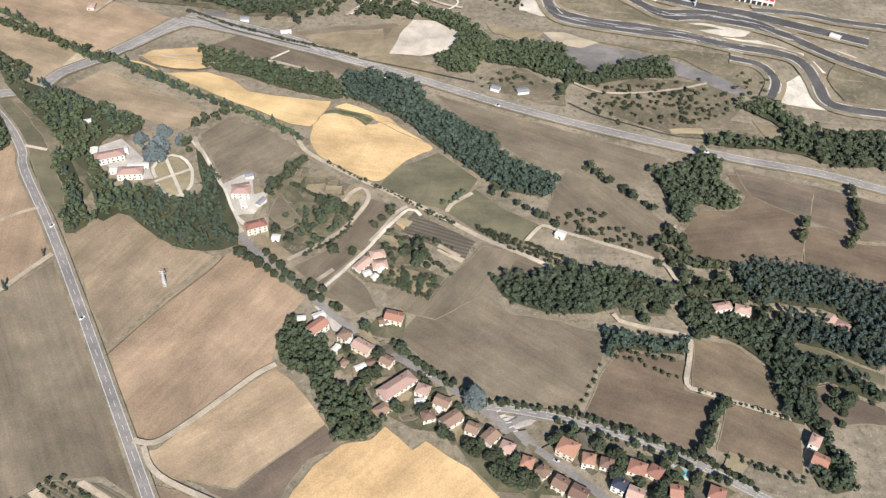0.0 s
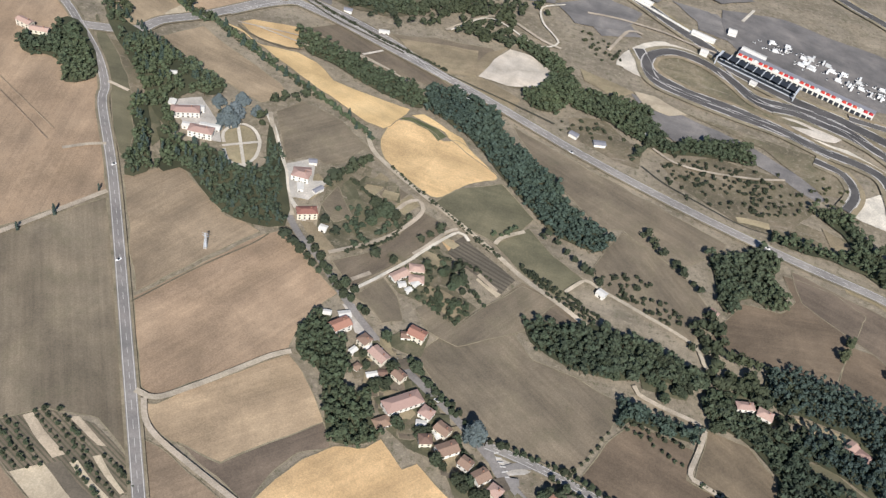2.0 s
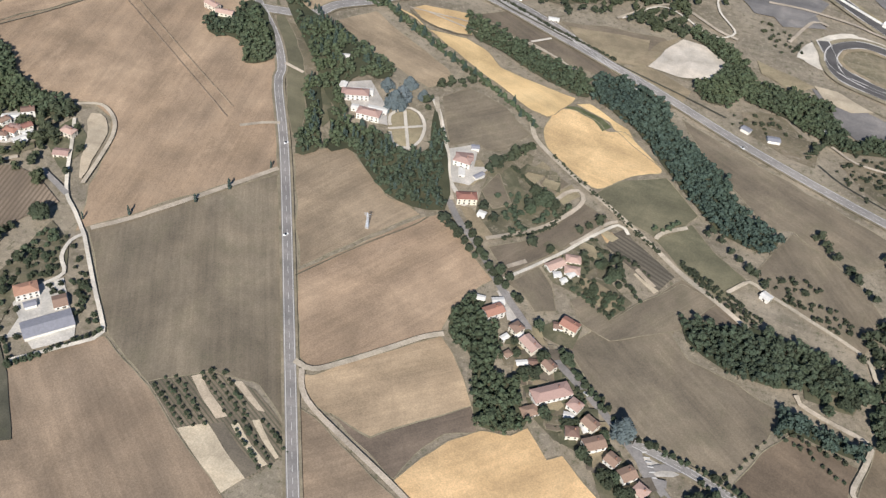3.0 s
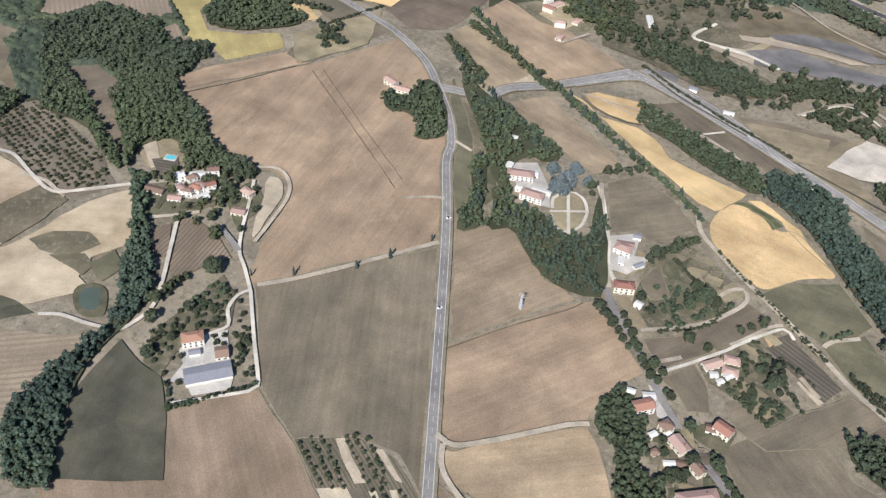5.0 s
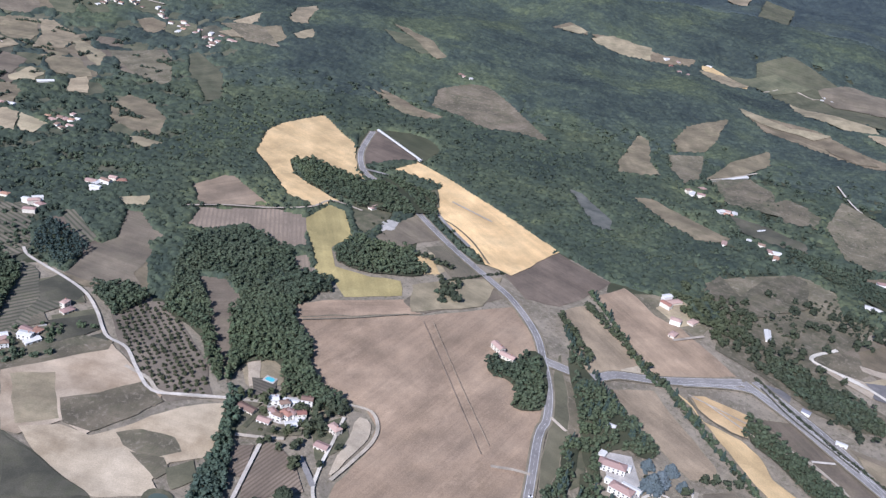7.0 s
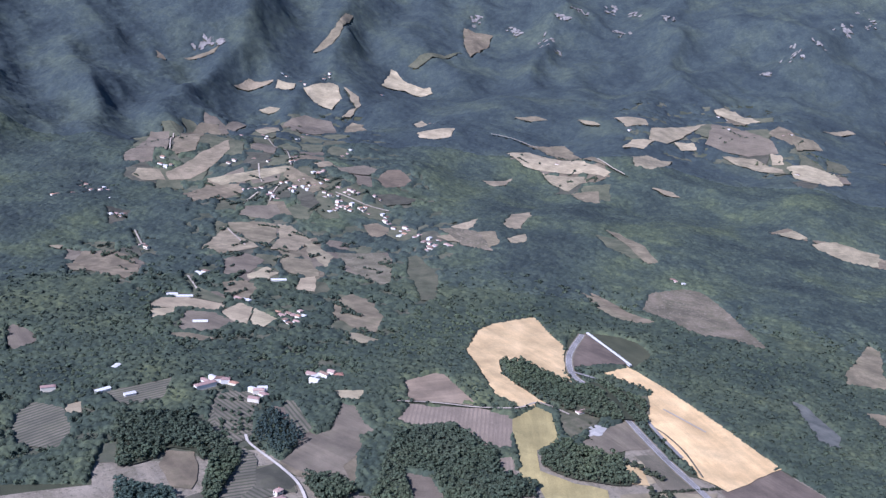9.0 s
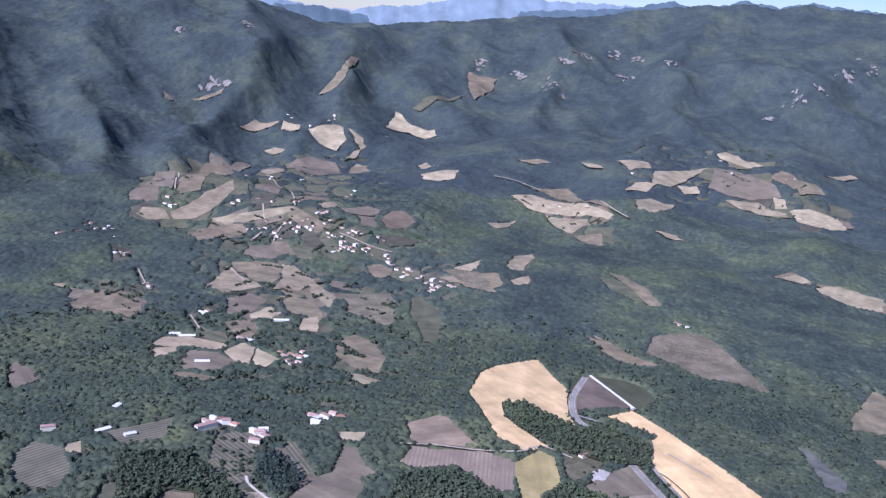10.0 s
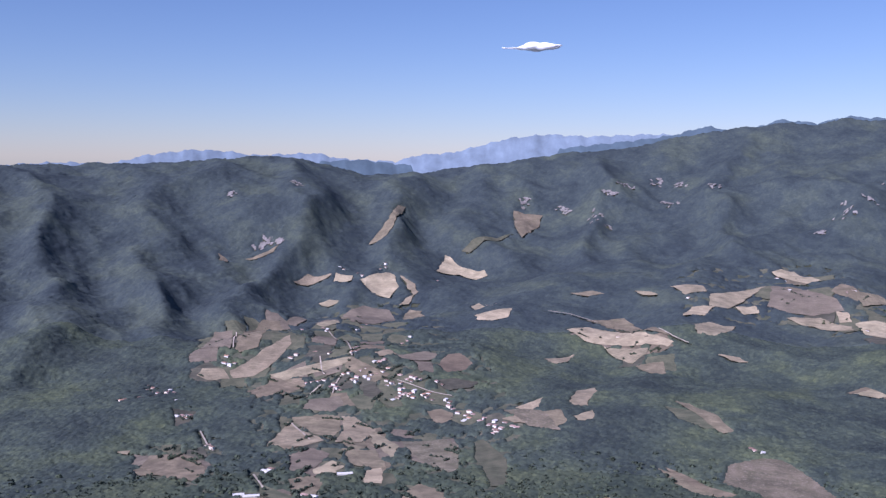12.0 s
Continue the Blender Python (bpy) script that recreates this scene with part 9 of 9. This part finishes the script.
scatter("round", 30, [(-67, 449), (-27, 419), (-14, 380), (-25, 370), (-43, 403)])
scatter("round", 30, [(2, 371), (45, 359), (78, 330), (55, 325), (29, 354)])
scatter("round", 30, [(81, 374), (133, 358), (169, 337), (137, 323), (94, 343)])
scatter("round", 22, [(150, 337), (204, 326), (197, 309), (145, 307)])
scatter("round", 70, [(-444, 1032), (-322, 980), (-227, 925), (-170, 907), (-240, 924), (-355, 931), (-422, 966)])
scatter("round", 60, [(-320, 977), (-245, 966), (-147, 933), (-185, 892), (-278, 927)])
scatter("round", 50, [(-173, 914), (-127, 974), (-85, 983), (-111, 917), (-152, 889)])
scatter("round", 30, [(-320, 1171), (-248, 1180), (-179, 1104), (-233, 1067)])
scatter("round", 16, [(-616, 765), (-595, 780), (-569, 744), (-586, 725)])
scatter("round", 40, [(345, 734), (434, 722), (417, 670), (345, 690)])
scatter("round", 12, [(136, 525), (188, 508), (177, 493)])
scatter("round", 20, [(192, 502), (250, 499), (249, 478), (192, 479)])
scatter("round", 40, [(-580, 450), (-556, 484), (-505, 510), (-434, 448), (-447, 410), (-521, 419)])
scatter("round", 50, [(-541, 459), (-499, 518), (-456, 467), (-503, 430)])
scatter("round", 24, [(-266, 665), (-222, 672), (-201, 617), (-242, 604)])
orchard("bush", 6.8, -16, [(-772, 428), (-747, 477), (-707, 473), (-633, 449), (-587, 424), (-604, 394), (-647, 391), (-701, 402)])
scatter("round", 60, [(-104, 977), (-36, 969), (-27, 909), (-90, 904)])
scatter("bush", 30, [(28, 1000), (117, 963), (74, 930)])
scatter("round", 14, [(259, 411), (305, 413), (304, 383), (276, 382)])
scatter("broadbig", 5, [(-123, 622), (-83, 617), (-70, 581), (-97, 572)])
tree_at("cedar", [(-269, 676), (-250, 667), (-251, 688), (-251, 653), (-232, 676)])
tree_at("cedar", [(36, 391), (33, 396)])
tree_at("round", [(-48, 458)])
tree_at("broadbig", [(-437, 390), (-414, 294)])
tree_at("round", [(-122, 523), (-109, 510), (-93, 499), (-80, 538), (-64, 539), (-84, 495)])
tree_at("round", [(-244, 633), (-234, 616), (-226, 640), (-216, 623)])
scatter("bush", 60, [(-69, 449), (-46, 450), (-7, 416), (18, 390), (2, 376), (-22, 382), (-43, 403)])
scatter("bush", 50, [(6, 381), (49, 364), (93, 332), (77, 325), (41, 348), (18, 365)])
scatter("bush", 40, [(84, 370), (133, 358), (187, 334), (142, 332), (94, 350)])
scatter("bush", 30, [(-64, 521), (-35, 572), (-18, 558), (-36, 506)])
scatter("bush", 30, [(-572, 447), (-538, 500), (-486, 467), (-521, 413)])
scatter("bush", 40, [(-436, 316), (-412, 391), (-336, 321), (-369, 270)])
scatter("bush", 40, [(148, 778), (236, 812), (311, 779), (287, 744), (173, 746)])
scatter("bush", 60, [(165, 784), (342, 836), (356, 767), (221, 733)])
scatter("round", 14, [(6, 381), (49, 364), (93, 332), (77, 325), (41, 348), (18, 365)])
scatter("round", 16, [(84, 370), (133, 358), (187, 334), (142, 332), (94, 350)])
scatter("round", 14, [(-840, 843), (-823, 892), (-770, 841), (-796, 814)])
scatter("bush", 20, [(-841, 860), (-830, 899), (-732, 794), (-743, 775)])
tree_at("round", [(-768, 916), (-693, 757)])
scatter("fruit", 52, [(-434, 317), (-427, 342), (-424, 385), (-407, 375), (-385, 350), (-399, 337), (-414, 323), (-389, 287), (-413, 288)])
scatter("fruit", 24, [(-374, 342), (-391, 378), (-334, 322), (-343, 317)])
scatter("fruit", 46, [(-127, 585), (-91, 609), (-64, 594), (-74, 561), (-104, 538)])
tree_at("round", [(-411, 316), (-421, 346), (-406, 357), (-394, 356), (-438, 323), (-130, 559), (-117, 552), (-136, 620), (-96, 581), (-45, 545), (-39, 541), (-23, 541), (-21, 545), (-51, 536), (-12, 528), (-3, 527)])
scatter("fruit", 22, [(-55, 507), (-25, 513), (9, 513), (-2, 492), (-33, 508)])
scatter("fruit", 26, [(-752, 240), (-753, 290), (-714, 266), (-690, 243), (-694, 221)])
scatter("fruit", 14, [(-789, 320), (-777, 366), (-738, 407), (-736, 348)])
scatter("round", 14, [(-375, 1051), (-347, 1132), (-290, 1151), (-244, 1073), (-278, 976)])
orchard("bush", 8, 8, [(-310, 1140), (-294, 1183), (-233, 1172), (-228, 1108), (-259, 1093)])
scatter("round", 26, [(-366, 1017), (-283, 953), (-229, 959), (-132, 949), (-45, 1010), (-125, 927), (-215, 908), (-329, 957)])
scatter("fruit", 14, [(-611, 750), (-600, 783), (-569, 752), (-584, 725)])
scatter("fruit", 44, [(-49, 429), (18, 386), (78, 334), (55, 329), (10, 372), (-30, 399)])
scatter("fruit", 30, [(84, 370), (133, 358), (187, 334), (142, 332), (94, 350)])
scatter("cypress", 70, [(-305, 616), (-279, 611), (-243, 612), (-225, 594), (-197, 605), (-214, 662), (-188, 622), (-155, 550), (-195, 540), (-231, 558), (-258, 583), (-279, 580)])
scatter("cypress", 22, [(-345, 653), (-329, 652), (-313, 626), (-297, 587), (-283, 568), (-297, 550), (-312, 596)])
scatter("conifer", 40, [(-431, 782), (-383, 747), (-343, 735), (-296, 712), (-275, 697), (-299, 689), (-336, 687), (-367, 701)])
scatter("fruit", 12, [(-245, 636), (-242, 653), (-218, 640), (-214, 618), (-227, 610)])
scatter("fruit", 26, [(-32, 527), (6, 514), (-6, 498), (-34, 513)])
scatter("round", 12, [(-59, 561), (-22, 558), (6, 540), (-4, 528), (-37, 543)])
tree_line("bush", 3.6, [(39, 576), (56, 568), (74, 560)])
tree_line("bush", 3.6, [(41, 572), (56, 564), (72, 556)])
tree_line("bush", 3.6, [(80, 559), (95, 550), (108, 544)])
tree_line("bush", 3.6, [(77, 554), (92, 546), (105, 540)])
tree_line("bush", 5, [(215, 352), (233, 345), (253, 338)])
scatter("round", 24, [(112, 530), (148, 525), (186, 515), (183, 485), (174, 472), (143, 483), (108, 483)])
tree_line("fruit", 3.6, [(-330, 807), (-305, 793), (-276, 775), (-248, 758), (-210, 742), (-172, 719), (-140, 700), (-124, 687)])
tree_line("fruit", 4.2, [(-329, 810), (-302, 795), (-271, 778), (-245, 762)])
tree_line("conifer", 17, [(-328, 806), (-275, 773), (-240, 755), (-199, 735), (-156, 710), (-126, 687)])
tree_line("fruit", 3.6, [(-493, 904), (-434, 866), (-383, 829), (-345, 803), (-333, 801)])
tree_line("conifer", 16, [(-487, 901), (-436, 869), (-378, 827), (-341, 802)])
tree_line("bush", 3.4, [(-273, 906), (-221, 880), (-188, 867), (-157, 854), (-119, 843), (-84, 831)])
scatter("round", 60, [(-377, 1020), (-249, 1113), (-237, 1003), (-150, 964), (-165, 908), (-264, 916), (-337, 931)])
scatter("round", 40, [(-152, 984), (8, 1033), (13, 1007), (-75, 956), (-133, 936)])
scatter("bush", 90, [(-401, 1410), (-421, 1516), (-300, 1466), (-175, 1430), (-267, 1339), (-332, 1316)])
scatter("bush", 30, [(-594, 1402), (-516, 1449), (-420, 1422), (-470, 1369)])
scatter("round", 26, [(-42, 429), (-16, 441), (-2, 414), (29, 387), (53, 361), (43, 349), (19, 371), (-1, 374), (-20, 398)])
scatter("fruit", 40, [(-42, 429), (-16, 441), (-2, 414), (29, 387), (63, 361), (43, 349), (19, 371), (-1, 374), (-20, 398)])
plant()
